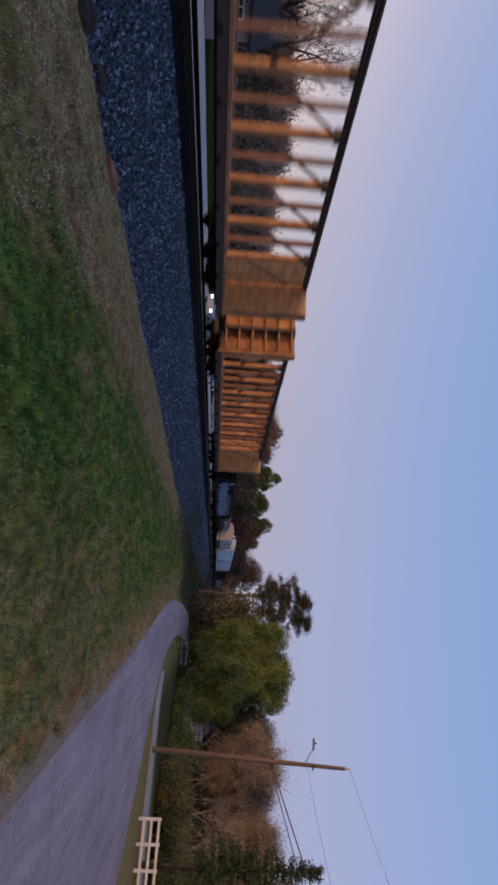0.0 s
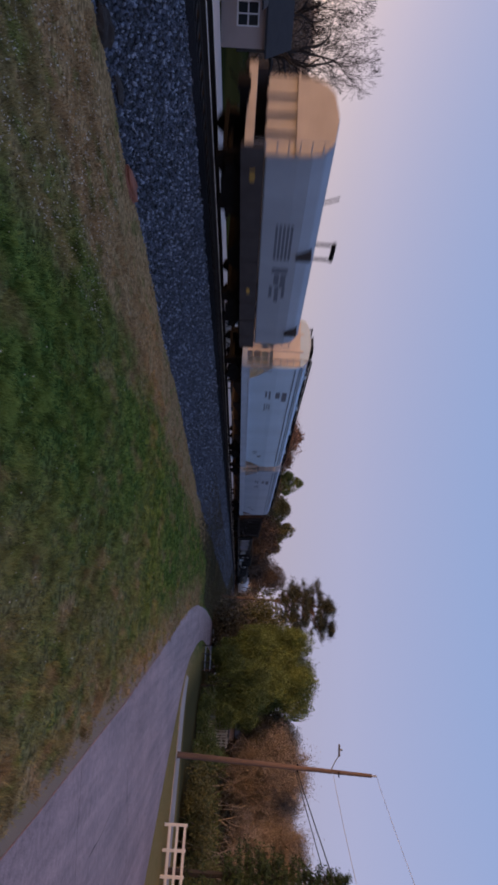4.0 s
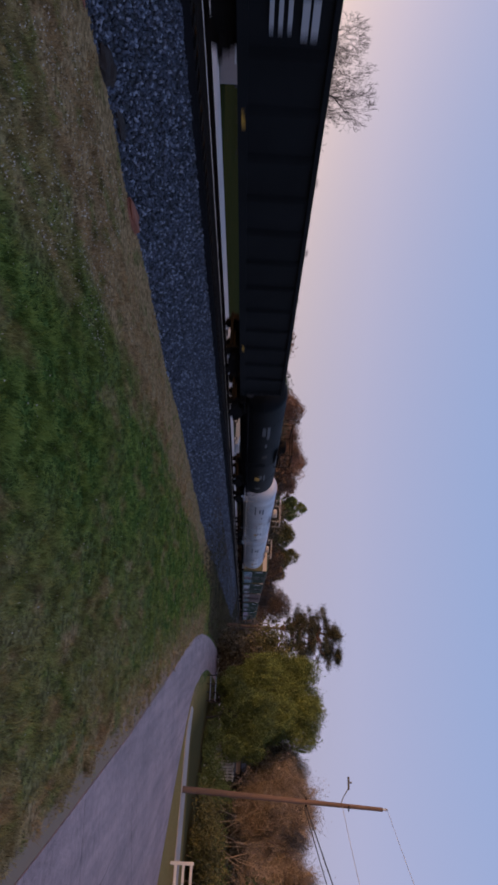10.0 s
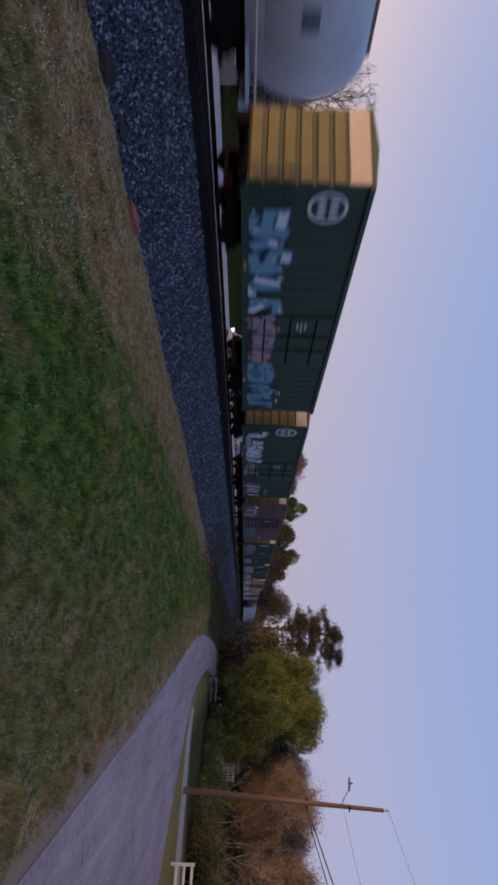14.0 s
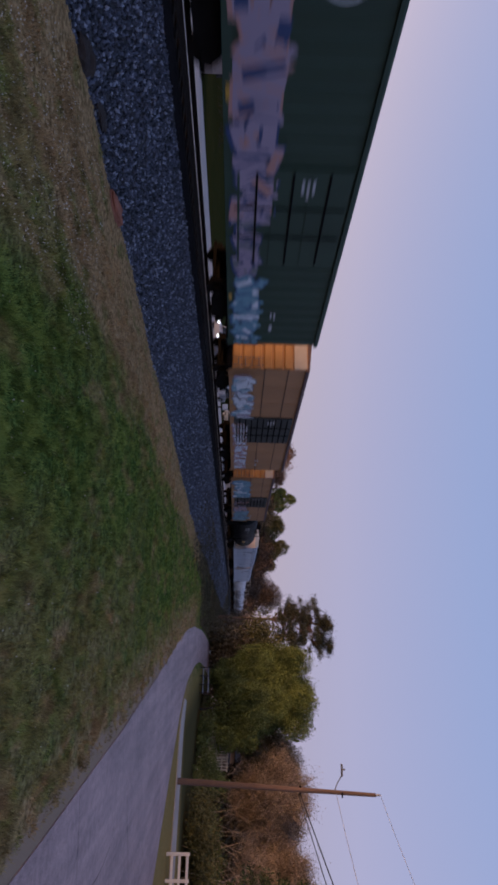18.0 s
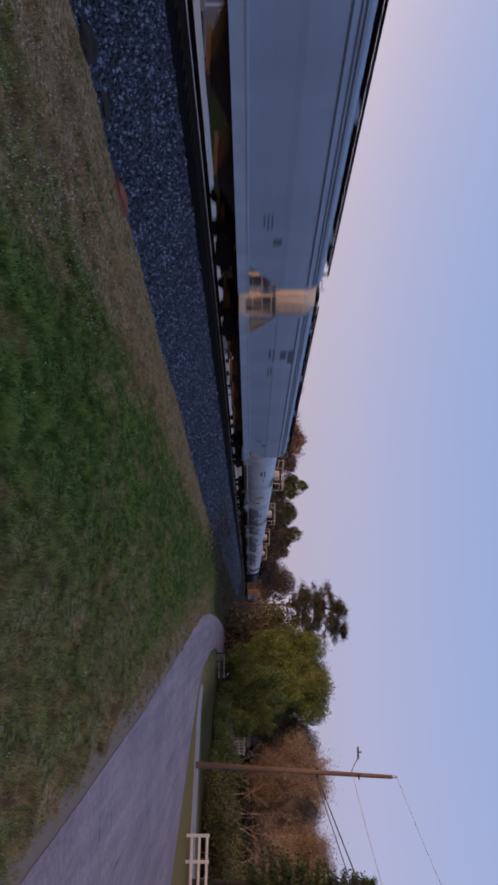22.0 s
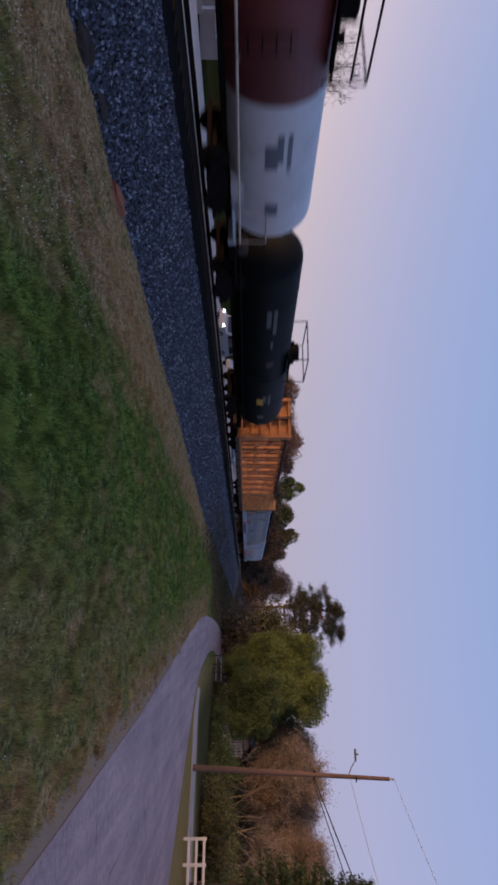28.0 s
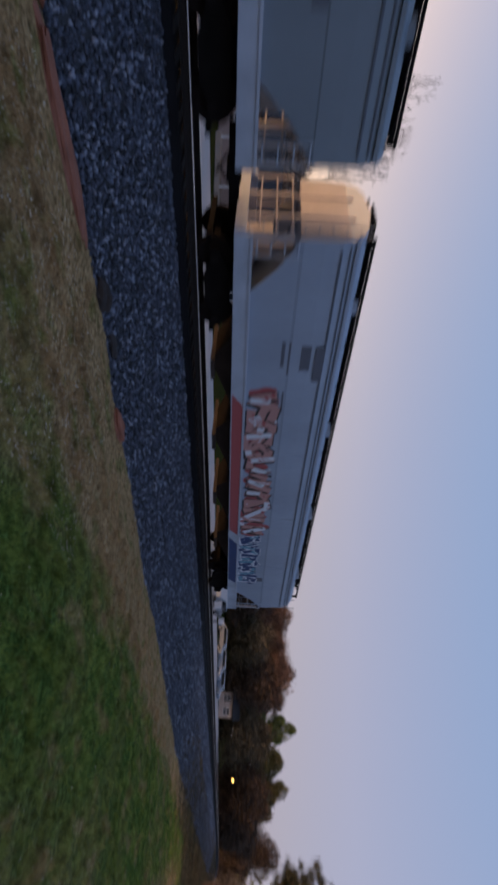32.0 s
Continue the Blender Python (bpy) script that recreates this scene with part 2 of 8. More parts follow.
GRIME = mat("grey_brown_grime", (0.150, 0.135, 0.140), 0.55, 0, 0.8, 1.8, 9, 0.05, (0.035, 0.030, 0.032), streak=0.6)
OIL_STAIN = mat("black_oil_stain", (0.045, 0.040, 0.042), 0.5, 0, 0.9, 1.6, 8, 0.05, (0.008, 0.007, 0.008), streak=0.5)
TANK_BLACK = mat("black_tank_paint", (0.0040, 0.0050, 0.0062), 0.65, 0, 0.5, 0.8, 9, 0.05, spec=0.10)
MAROON = mat("maroon_paint", (0.095, 0.026, 0.028), 0.75, 0, 0.4, 0.8, 12, 0.06)
RED_BAND = mat("dull_red_band", (0.12, 0.026, 0.026), 0.55, 0, 0.35, 1, 12, 0.04)
GREEN_PAINT = mat("dark_green_boxcar_paint", (0.021, 0.048, 0.031), 0.65, 0, 0.35, 0.7, 12, 0.06, streak=0.3)
OXIDE = mat("oxide_brown_boxcar_paint", (0.085, 0.045, 0.045), 0.65, 0, 0.35, 0.7, 12, 0.06, streak=0.3)
TAN_BROWN = mat("faded_tan_brown_paint", (0.33, 0.165, 0.074), 0.65, 0, 0.3, 0.8, 12, 0.06, streak=0.3)
OLIVE_END = mat("olive_yellow_end_paint", (0.125, 0.105, 0.040), 0.65, 0, 0.35, 1.4, 12, 0.08)
ORANGE_END = mat("orange_brown_end_paint", (0.40, 0.20, 0.07), 0.65, 0, 0.35, 1.4, 12, 0.08)
CREAM = mat("pale_cream", (0.48, 0.40, 0.32), 0.6, 0, 0.2, 1.5, 14, 0.04)
GON_BLACK = mat("black_gondola_paint", (0.0060, 0.0072, 0.0090), 0.75, 0, 0.5, 0.9, 12, 0.08, spec=0.16)
GON_BROWN = mat("dark_brown_gondola_paint", (0.013, 0.0085, 0.0080), 0.8, 0, 0.5, 0.9, 12, 0.08, spec=0.12)
DOOR_BLACK = mat("black_door_paint", (0.020, 0.026, 0.028), 0.6, 0, 0.4, 1, 12, 0.06)
ORANGE_RUST = mat("rusted_orange_paint", (0.44, 0.185, 0.062), 0.7, 0, 0.55, 1.6, 14, 0.12, (0.10, 0.04, 0.022))
PLANK = mat("orange_brown_planks", (0.68, 0.315, 0.118), 0.7, 0, 0.45, 1.4, 16, 0.1, (0.16, 0.07, 0.03), streak=3.0, island=0.2)
DECK_DARK = mat("dark_rusted_deck", (0.07, 0.04, 0.032), 0.75, 0, 0.5, 2, 16, 0.15)
RUST_SILL = mat("rust_orange_sill", (0.16, 0.07, 0.04), 0.75, 0, 0.5, 1.5, 14, 0.1)
RUST_DULL = mat("dull_dark_rust", (0.042, 0.022, 0.014), 0.8, 0, 0.5, 1.6, 14, 0.1, (0.018, 0.010, 0.008))
SCRAP = mat("dark_scrap_load", (0.035, 0.03, 0.028), 0.85, 0.1, 0.6, 3, 18, 0.3)
WHITE_LETTER = plain("white_lettering", (0.36, 0.37, 0.40), 0.6)
DARK_LETTER = plain("dark_lettering", (0.095, 0.105, 0.135), 0.6)
YELLOW_TAPE = plain("yellow_reflector", (0.45, 0.25, 0.03), 0.5)
SPRAY = {
    "white": plain("spray_white", (0.58, 0.62, 0.68), 0.6), "blue": plain("spray_blue", (0.037, 0.099, 0.211), 0.55),
    "sky": plain("spray_sky_blue", (0.13, 0.29, 0.38), 0.55), "lilac": plain("spray_lilac", (0.30, 0.245, 0.34), 0.55),
    "pink": plain("spray_pink", (0.42, 0.22, 0.20), 0.55), "red": plain("spray_red", (0.34, 0.07, 0.075), 0.55),
    "navy": plain("spray_navy", (0.018, 0.045, 0.140), 0.55), "black": plain("spray_black", (0.009, 0.009, 0.011), 0.55),
    "teal": plain("spray_teal", (0.056, 0.167, 0.186), 0.55), "orange": plain("spray_orange", (0.279, 0.118, 0.037), 0.55),
    "grey": plain("spray_grey", (0.136, 0.149, 0.167), 0.6), "dim": plain("spray_dim_grey", (0.075, 0.080, 0.090), 0.65),
}

# ---------------------------------------------------------------- running gear, shared by all the cars


def make_bogie():
    bm = bmesh.new()
    out = [(-1.2, 0.34), (-1.2, 0.60), (-0.95, 0.66), (-0.5, 0.86), (0.5, 0.86), (0.95, 0.66), (1.2, 0.60), (1.2, 0.34), (0.8, 0.36), (0.42, 0.20), (-0.42, 0.20), (-0.8, 0.36)]
    for x in (-1.08, 0.92):
        prism(bm, out, x, x + 0.16, 0, "x")
    box(bm, (-1.05, -0.22, 0.50), (1.05, 0.22, 0.82))
    for x in (-1.0, 1.0):
        for y in (-0.13, 0.0, 0.13):
            tube(bm, (x, y, 0.26), (x, y, 0.5), 0.06, 6)
    box(bm, (-0.4, -0.4, 0.8), (0.4, 0.4, 0.95))
    for y in (-1.45, 1.45):
        box(bm, (-0.95, y - 0.05, 0.28), (0.95, y + 0.05, 0.40))
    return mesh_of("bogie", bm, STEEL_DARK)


def make_wheelset():
    bm = bmesh.new()
    tube(bm, (-1.15, 0, 0), (1.15, 0, 0), 0.08, 8)
    for sx in (-1, 1):
        tube(bm, (sx * 0.70, 0, 0), (sx * 0.82, 0, 0), 0.457, 20)
        tube(bm, (sx * 0.67, 0, 0), (sx * 0.70, 0, 0), 0.485, 20)
        tube(bm, (sx * 0.82, 0, 0), (sx * 0.90, 0, 0), 0.16, 10)
        tube(bm, (sx * 1.08, 0, 0), (sx * 1.16, 0, 0), 0.10, 8)
    return mesh_of("wheelset", bm, WHEEL_STEEL)


def make_coupler():
    bm = bmesh.new()
    box(bm, (-0.12, -0.5, 0.75), (0.12, 0.35, 1.0))
    prism(bm, [(-0.2, 0.7), (0.2, 0.7), (0.22, 0.95), (0.12, 1.05), (-0.2, 1.05)], 0.35, 0.62)
    tube(bm, (0.35, -0.1, 0.85), (0.3, 0.55, 0.45), 0.03, 6)
    return mesh_of("coupler", bm, STEEL_DARK)


BOGIE, WHEELSET, COUPLER = make_bogie(), make_wheelset(), make_coupler()
TRAIN = []


def car(name, s0, s1, label, category, inset=2.3):
    """An empty at rail height in the middle of the car, with its bogies, wheels and couplers."""
    L = s1 - s0
    root = tagged(new(name), label, category, "freight cars of the train")
    for sy in (-1, 1):
        b = part("bogie", BOGIE, None, root)
        b.location = (0, sy * (L / 2 - inset), 0)
        for wy in (-0.89, 0.89):
            w = part("wheelset", WHEELSET, None, b)
            w.location = (0, wy, 0.457)
        c = part("coupler", COUPLER, None, root)
        c.location, c.rotation_euler = (0, sy * (L / 2 + 0.15), 0), (0, 0, 0 if sy > 0 else math.pi)
    TRAIN.append((root, (s0 + s1) / 2))
    return root, L


def ladder(bm, x, y, z0, z1, w, along="y", r=0.018, step=0.33):
    dx, dy = (0, w) if along == "y" else (w, 0)
    for k in (-0.5, 0.5):
        tube(bm, (x + dx * k, y + dy * k, z0), (x + dx * k, y + dy * k, z1), r, 5)
    z = z0 + 0.12
    while z < z1:
        tube(bm, (x - dx / 2, y - dy / 2, z), (x + dx / 2, y + dy / 2, z), r, 5)
        z += step


def bars(parent, name, x, y0, z0, rows, material, label=""):
    """Plain bars where small lettering stands on a car side: rows of (offset y, offset z, length, height)."""
    for dy, dz, w, h in rows:
        bm = bmesh.new()
        box(bm, (x, y0 + dy, z0 + dz), (x + 0.006, y0 + dy + w, z0 + dz + h))
        part(name, bm, material, parent, label)


def blob(cx, cz, w, h, rng, n=18, wild=0.25, lean=0.0):
    pts = []
    ph = [rng.uniform(0, 6.3) for _ in range(3)]
    for i in range(n):
        a = 2 * math.pi * i / n
        k = 1 + wild * (0.6 * math.sin(2 * a + ph[0]) + 0.5 * math.sin(3 * a + ph[1]) + 0.3 * math.sin(5 * a + ph[2]))
        y, z = w / 2 * k * math.cos(a), h / 2 * k * math.sin(a)
        pts.append((cx + y + lean * z, cz + z))
    return pts


def paint(bm, pts, x, mi):
    vs = [bm.verts.new((x, y, z)) for y, z in pts]
    f = bm.faces.new(vs)
    f.normal_update()
    if f.normal.x < 0:
        f.normal_flip()
    f.material_index = mi


def ribbon(bm, pts, w, x, mi):
    """A painted stroke of even width through places (y, z) on a car side, with blunt ends."""
    n = len(pts)
    vs = []
    for i, (y, z) in enumerate(pts):
        (ya, za), (yb, zb) = pts[max(0, i - 1)], pts[min(n - 1, i + 1)]
        l = math.hypot(yb - ya, zb - za) or 1.0
        ny, nz = -(zb - za) / l * w / 2, (yb - ya) / l * w / 2
        vs.append((bm.verts.new((x, y + ny, z + nz)), bm.verts.new((x, y - ny, z - nz))))
    for a, b in zip(vs, vs[1:]):
        f = bm.faces.new((a[0], a[1], b[1], b[0]))
        f.normal_update()
        if f.normal.x < 0:
            f.normal_flip()
        f.material_index = mi


# skeletons of made-up letter forms, in a unit square
FORMS = (
    ((-1, -1), (-0.6, 1), (0.5, 0.9), (1, -1)), ((-0.9, 1), (-0.9, -1), (0.9, -0.9)), ((0.9, 0.8), (-0.7, 1), (-0.9, 0.1), (0.8, -0.1), (0.9, -0.9), (-0.9, -1)),
    ((-0.9, -1), (-0.8, 1), (0.8, 0.7), (0.2, 0.0), (0.9, -1)), ((-0.9, -1), (-0.9, 1), (0.9, -1), (0.9, 1)), ((0.9, 0.9), (-0.5, 1), (-1, 0), (-0.5, -1), (0.9, -0.9), (0.8, 0.0), (0.1, 0.0)),
    ((-1, 1), (1, 0.9), (-0.2, 0.1), (0.1, -1)), ((-0.9, 1), (-0.4, -1), (0.1, 0.5), (0.5, -1), (1, 1)), ((0.9, 1), (-0.8, 0.9), (-0.8, -1), (1, -1), (0.2, 0.0), (-0.6, 0.0)),
)


def graffiti(parent, x, y0, y1, z0, z1, seed, outline, fill, accent, back=None, label="spray-painted lettering too wild to read"):
    """Sprayed made-up letters in layers of paint: a ragged cloud, a shadow, angular strokes with an outline, a fill in two colours, and highlights."""
    rng = random.Random(seed)
    mats = [SPRAY[outline], SPRAY[fill], SPRAY[accent], SPRAY[back or outline]]
    h = z1 - z0
    n = max(2, round((y1 - y0) / (h * 0.62)))
    w = (y1 - y0) / n
    layer = 0.002
    bm = bmesh.new()
    if back:
        for i in range(2 * n + 1):
            paint(bm, blob(y0 + i * (y1 - y0) / (2 * n), (z0 + z1) / 2 + rng.uniform(-0.16, 0.16) * h, w * rng.uniform(0.6, 1.0), h * rng.uniform(0.55, 0.95), rng, 14, 0.32), x + 0.002 + i * 0.0002, 3)
        layer = 0.009
    fat = min(h * 0.30, 0.45)
    for i in range(n):
        cy, cz = y0 + (i + 0.5) * w, (z0 + z1) / 2 + rng.uniform(-0.07, 0.07) * h
        lean, k1, k2 = rng.uniform(-0.3, 0.3), w * rng.uniform(0.36, 0.48), h * rng.uniform(0.32, 0.42)
        q = [(cy + a * k1 + rng.gauss(0, 0.09) * w + lean * b * k2, cz + b * k2 + rng.gauss(0, 0.05) * h) for a, b in rng.choice(FORMS)]
        base = x + layer + (i % 3) * 0.0008
        ribbon(bm, [(a + 0.07, b - 0.06) for a, b in q], fat * 1.25, base, 0)
        ribbon(bm, q, fat * 1.34, base + 0.0012, 0)
        ribbon(bm, q, fat, base + 0.003, 1)
        k = rng.randrange(len(q) - 1)
        ribbon(bm, [q[k], q[k + 1]], fat * 0.72, base + 0.0045, 2)
        for _ in range(2):
            k = rng.randrange(len(q) - 1)
            (ya, za), (yb, zb) = q[k], q[k + 1]
            t0 = rng.uniform(0.05, 0.4)
            t1 = t0 + rng.uniform(0.25, 0.5)
            ribbon(bm, [(ya + (yb - ya) * t0, za + (zb - za) * t0 + fat * 0.22), (ya + (yb - ya) * t1, za + (zb - za) * t1 + fat * 0.22)], fat * 0.16, base + 0.006, rng.choice((0, 2, 3)))
        for _ in range(2):
            paint(bm, blob(cy + rng.uniform(-0.5, 0.5) * w, cz + rng.uniform(-0.45, 0.45) * h, fat * rng.uniform(0.2, 0.7), fat * rng.uniform(0.2, 0.6), rng, 9, 0.3), base + 0.0068, rng.choice((0, 1, 2, 3)))
    tagged(part("graffiti", bm, mats, parent, label), kind="stuff")


# ---------------------------------------------------------------- covered hopper


def hopper(s0, s1, h, paint_m, seed, label, sprayed=()):
    root, L = car("covered_hopper", s0, s1, label, "hopper car", 1.9)
    W, e, E = 1.5, L / 2 - 0.2, L / 2 - 0.12
    h += 0.2
    bm = bmesh.new()
    flank = [(W, 2.55), (W + 0.012, h - 1.55), (W - 0.012, h - 1.05), (W - 0.05, h - 0.62), (W - 0.11, h - 0.38), (W - 0.26, h - 0.16), (W - 0.6, h)]
    prism(bm, flank + [(0, h + 0.12)] + [(-x, z) for x, z in flank[::-1]], -E, E)
    prism(bm, [(-E + 1.2, 2.56), (E - 1.2, 2.56), (E - 3.0, 1.12), (-E + 3.0, 1.12)], -W + 0.03, W - 0.03, 0, "x")
    for sx in (-1, 1):
        prism(bm, [(-E, 2.56), (E, 2.56), (E - 0.75, 2.1), (E - 1.5, 1.42), (E - 2.6, 1.2), (-E + 2.6, 1.2), (-E + 1.5, 1.42), (-E + 0.75, 2.1)], *sorted((sx * W, sx * (W - 0.025))), 0, "x")
    part("body", bm, paint_m, root, "tall smooth-sided steel body with sloped ends")
    for sx in (-1, 1):
        bm = bmesh.new()
        box(bm, (sx * (W + 0.05) - 0.06, -L / 2, 0.98), (sx * (W + 0.05) + 0.06, L / 2, 1.38))
        box(bm, (sx * (W + 0.05) - 0.10, -L / 2, 1.36), (sx * (W + 0.05) + 0.09, L / 2, 1.42))
        part("side_sill", bm, SILL_BLUE, root)
        bm = bmesh.new()
        box(bm, (sx * (W - 0.04) - 0.03, -e + 0.2, h - 0.66), (sx * (W - 0.04) + 0.02, e - 0.1, h - 0.61))
        part("roof_seam", bm, SEAM, root)
        bm = bmesh.new()
        box(bm, (sx * (W - 0.10) - 0.03, -e + 0.1, h - 0.44), (sx * (W - 0.10) + 0.025, e - 0.1, h - 0.40))
        part("roof_seam", bm, SEAM, root)
        for y in np.linspace(-E, E, 6)[1:-1]:
            bm = bmesh.new()
            box(bm, (sx * W - 0.02, y - 0.010, 1.45), (sx * W + 0.004, y + 0.010, h - 0.68))
            part("sheet_seam", bm, paint_m, root)
        bm = bmesh.new()
        box(bm, (sx * (W - 0.14) - 0.03, -e, h - 0.30), (sx * (W - 0.14) + 0.05, e, h - 0.22))
        part("eave_rail", bm, paint_m, root)
    for k in range(4):
        y = (k - 1.5) * (L - 6.5) / 4
        bm = bmesh.new()
        w = (L - 6.5) / 8
        top = [(-1.1, y - w, 1.12), (1.1, y - w, 1.12), (1.1, y + w, 1.12), (-1.1, y + w, 1.12)]
        low = [(-0.5, y - 0.35, 0.42), (0.5, y - 0.35, 0.42), (0.5, y + 0.35, 0.42), (-0.5, y + 0.35, 0.42)]
        a, b = [bm.verts.new(p) for p in top], [bm.verts.new(p) for p in low]
        for i in range(4):
            bm.faces.new((a[i], a[(i + 1) % 4], b[(i + 1) % 4], b[i]))
        bm.faces.new(b)
        box(bm, (-0.85, y - 0.4, 0.30), (0.85, y + 0.4, 0.42))
        part("discharge_hopper", bm, BROWN_SILL, root)
    bm = bmesh.new()
    z = h + 0.19
    for x in (-0.32, 0, 0.32):
        box(bm, (x - 0.13, -e - 0.05, z), (x + 0.13, e + 0.05, z + 0.05))
    for y in np.linspace(-e + 0.3, e - 0.3, 11):
        box(bm, (-0.45, y - 0.06, h + 0.05), (-0.38, y + 0.06, z))
        box(bm, (0.38, y - 0.06, h + 0.05), (0.45, y + 0.06, z))
        box(bm, (-0.5, y - 0.03, z - 0.05), (0.5, y + 0.03, z))
    part("running_board", bm, STEEL_DARK, root, "dark grated walkway along the roof")
    for sx in (-1, 1):
        bm = bmesh.new()
        box(bm, (sx * 0.95 - 0.04, -e + 0.1, h + 0.15), (sx * 0.95 + 0.04, e - 0.1, h + 0.215))
        for y in np.linspace(-e + 0.2, e - 0.2, 13):
            box(bm, (sx * 0.95 - 0.03, y - 0.05, h - 0.05), (sx * 0.95 + 0.03, y + 0.05, h + 0.155))
        part("roof_rail", bm, STEEL_DARK, root)
    for y in np.linspace(-e + 2.2, e - 2.2, 4):
        for sx in (-1, 1):
            bm = bmesh.new()
            tube(bm, (sx * 0.75, y, h - 0.05), (sx * 0.75, y, h + 0.10), 0.25, 12)
            part("hatch", bm, paint_m, root)
    for sy in (-1, 1):
        bm = bmesh.new()
        box(bm, (-W, sy * (e + 0.2) - 0.05, 0.98), (W, sy * (e + 0.2) + 0.05, 1.25))
        box(bm, (-W, min(sy * (e - 2.6), sy * (e + 0.15)), 1.15), (W, max(sy * (e - 2.6), sy * (e + 0.15)), 1.22))
        part("end_platform", bm, SILL_BLUE, root)
        bm = bmesh.new()
        for x in (-W + 0.03, -0.55, 0.55, W - 0.03):
            box(bm, (x - 0.04, sy * (e + 0.1) - 0.04, 1.2), (x + 0.04, sy * (e + 0.1) + 0.04, 2.4))
        for zz in (1.55, 1.95, 2.35):
            tube(bm, (-W, sy * (e + 0.12), zz), (W, sy * (e + 0.12), zz), 0.02, 6)
        for x in (-1.0, 1.0):
            box(bm, (x - 0.03, sy * (e - 0.4) - 0.03, 1.2), (x + 0.03, sy * (e - 0.4) + 0.03, 2.4))
        box(bm, (-0.3, min(sy * (e - 1.2), sy * (e - 0.5)), 1.22), (0.3, max(sy * (e - 1.2), sy * (e - 0.5)), 1.9))
        part("end_cage", bm, WARM_TAN, root, "posts and grab irons round the open end platform")
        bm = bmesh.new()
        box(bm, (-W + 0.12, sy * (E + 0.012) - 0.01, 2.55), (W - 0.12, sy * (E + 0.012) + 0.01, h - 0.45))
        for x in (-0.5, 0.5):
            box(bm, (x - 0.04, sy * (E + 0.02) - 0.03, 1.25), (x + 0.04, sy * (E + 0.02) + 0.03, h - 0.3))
        part("end_sheet", bm, WARM_TAN, root)
        bm = bmesh.new()
        ladder(bm, W - 0.3, sy * (E + 0.1), 1.2, h + 0.1, 0.42, "x")
        part("ladder", bm, GREY_PAINT, root)
        bm = bmesh.new()
        ladder(bm, W + 0.06, sy * (e - 0.15), 1.4, 2.6, 0.42, "y")
        part("side_ladder", bm, SILL_BLUE, root)
    rng = random.Random(seed)
    y = -e + 3.0
    bars(root, "lettering", W + 0.002, y, 2.35, [(0, 0.0, 0.9, 0.10), (0, 0.2, 1.2, 0.10), (0.1, 0.55, 0.9, 0.28), (0.1, 0.95, 1.3, 0.26), (1.9, 0.0, 1.1, 0.06), (1.9, 0.14, 0.9, 0.06), (1.9, 0.28, 1.0, 0.06)], DARK_LETTER, "dark reporting marks and data lines")
    bars(root, "lettering", W + 0.002, e - 4.2, 1.9, [(0, 0.0, 0.6, 0.05), (0, 0.13, 0.8, 0.05), (0, 0.26, 0.7, 0.05), (1.2, 0.35, 0.35, 0.3)], DARK_LETTER)
    for y0, y1, z0, z1, sd, *cols in sprayed:
        graffiti(root, W + 0.002, -L / 2 + y0, -L / 2 + y1, max(z0, 1.45), z1, sd, *cols)
        bm = bmesh.new()
        paint(bm, [(-L / 2 + y0, 1.01), (-L / 2 + y1 - 0.4, 1.01), (-L / 2 + y1, 1.34), (-L / 2 + y0 + 0.5, 1.34)], W + 0.113, 0)
        part("spray_band", bm, SPRAY[cols[3] if len(cols) > 3 else cols[1]], root, "sprayed paint along the sill")
    return root


# ---------------------------------------------------------------- grey hopper with rounded sides


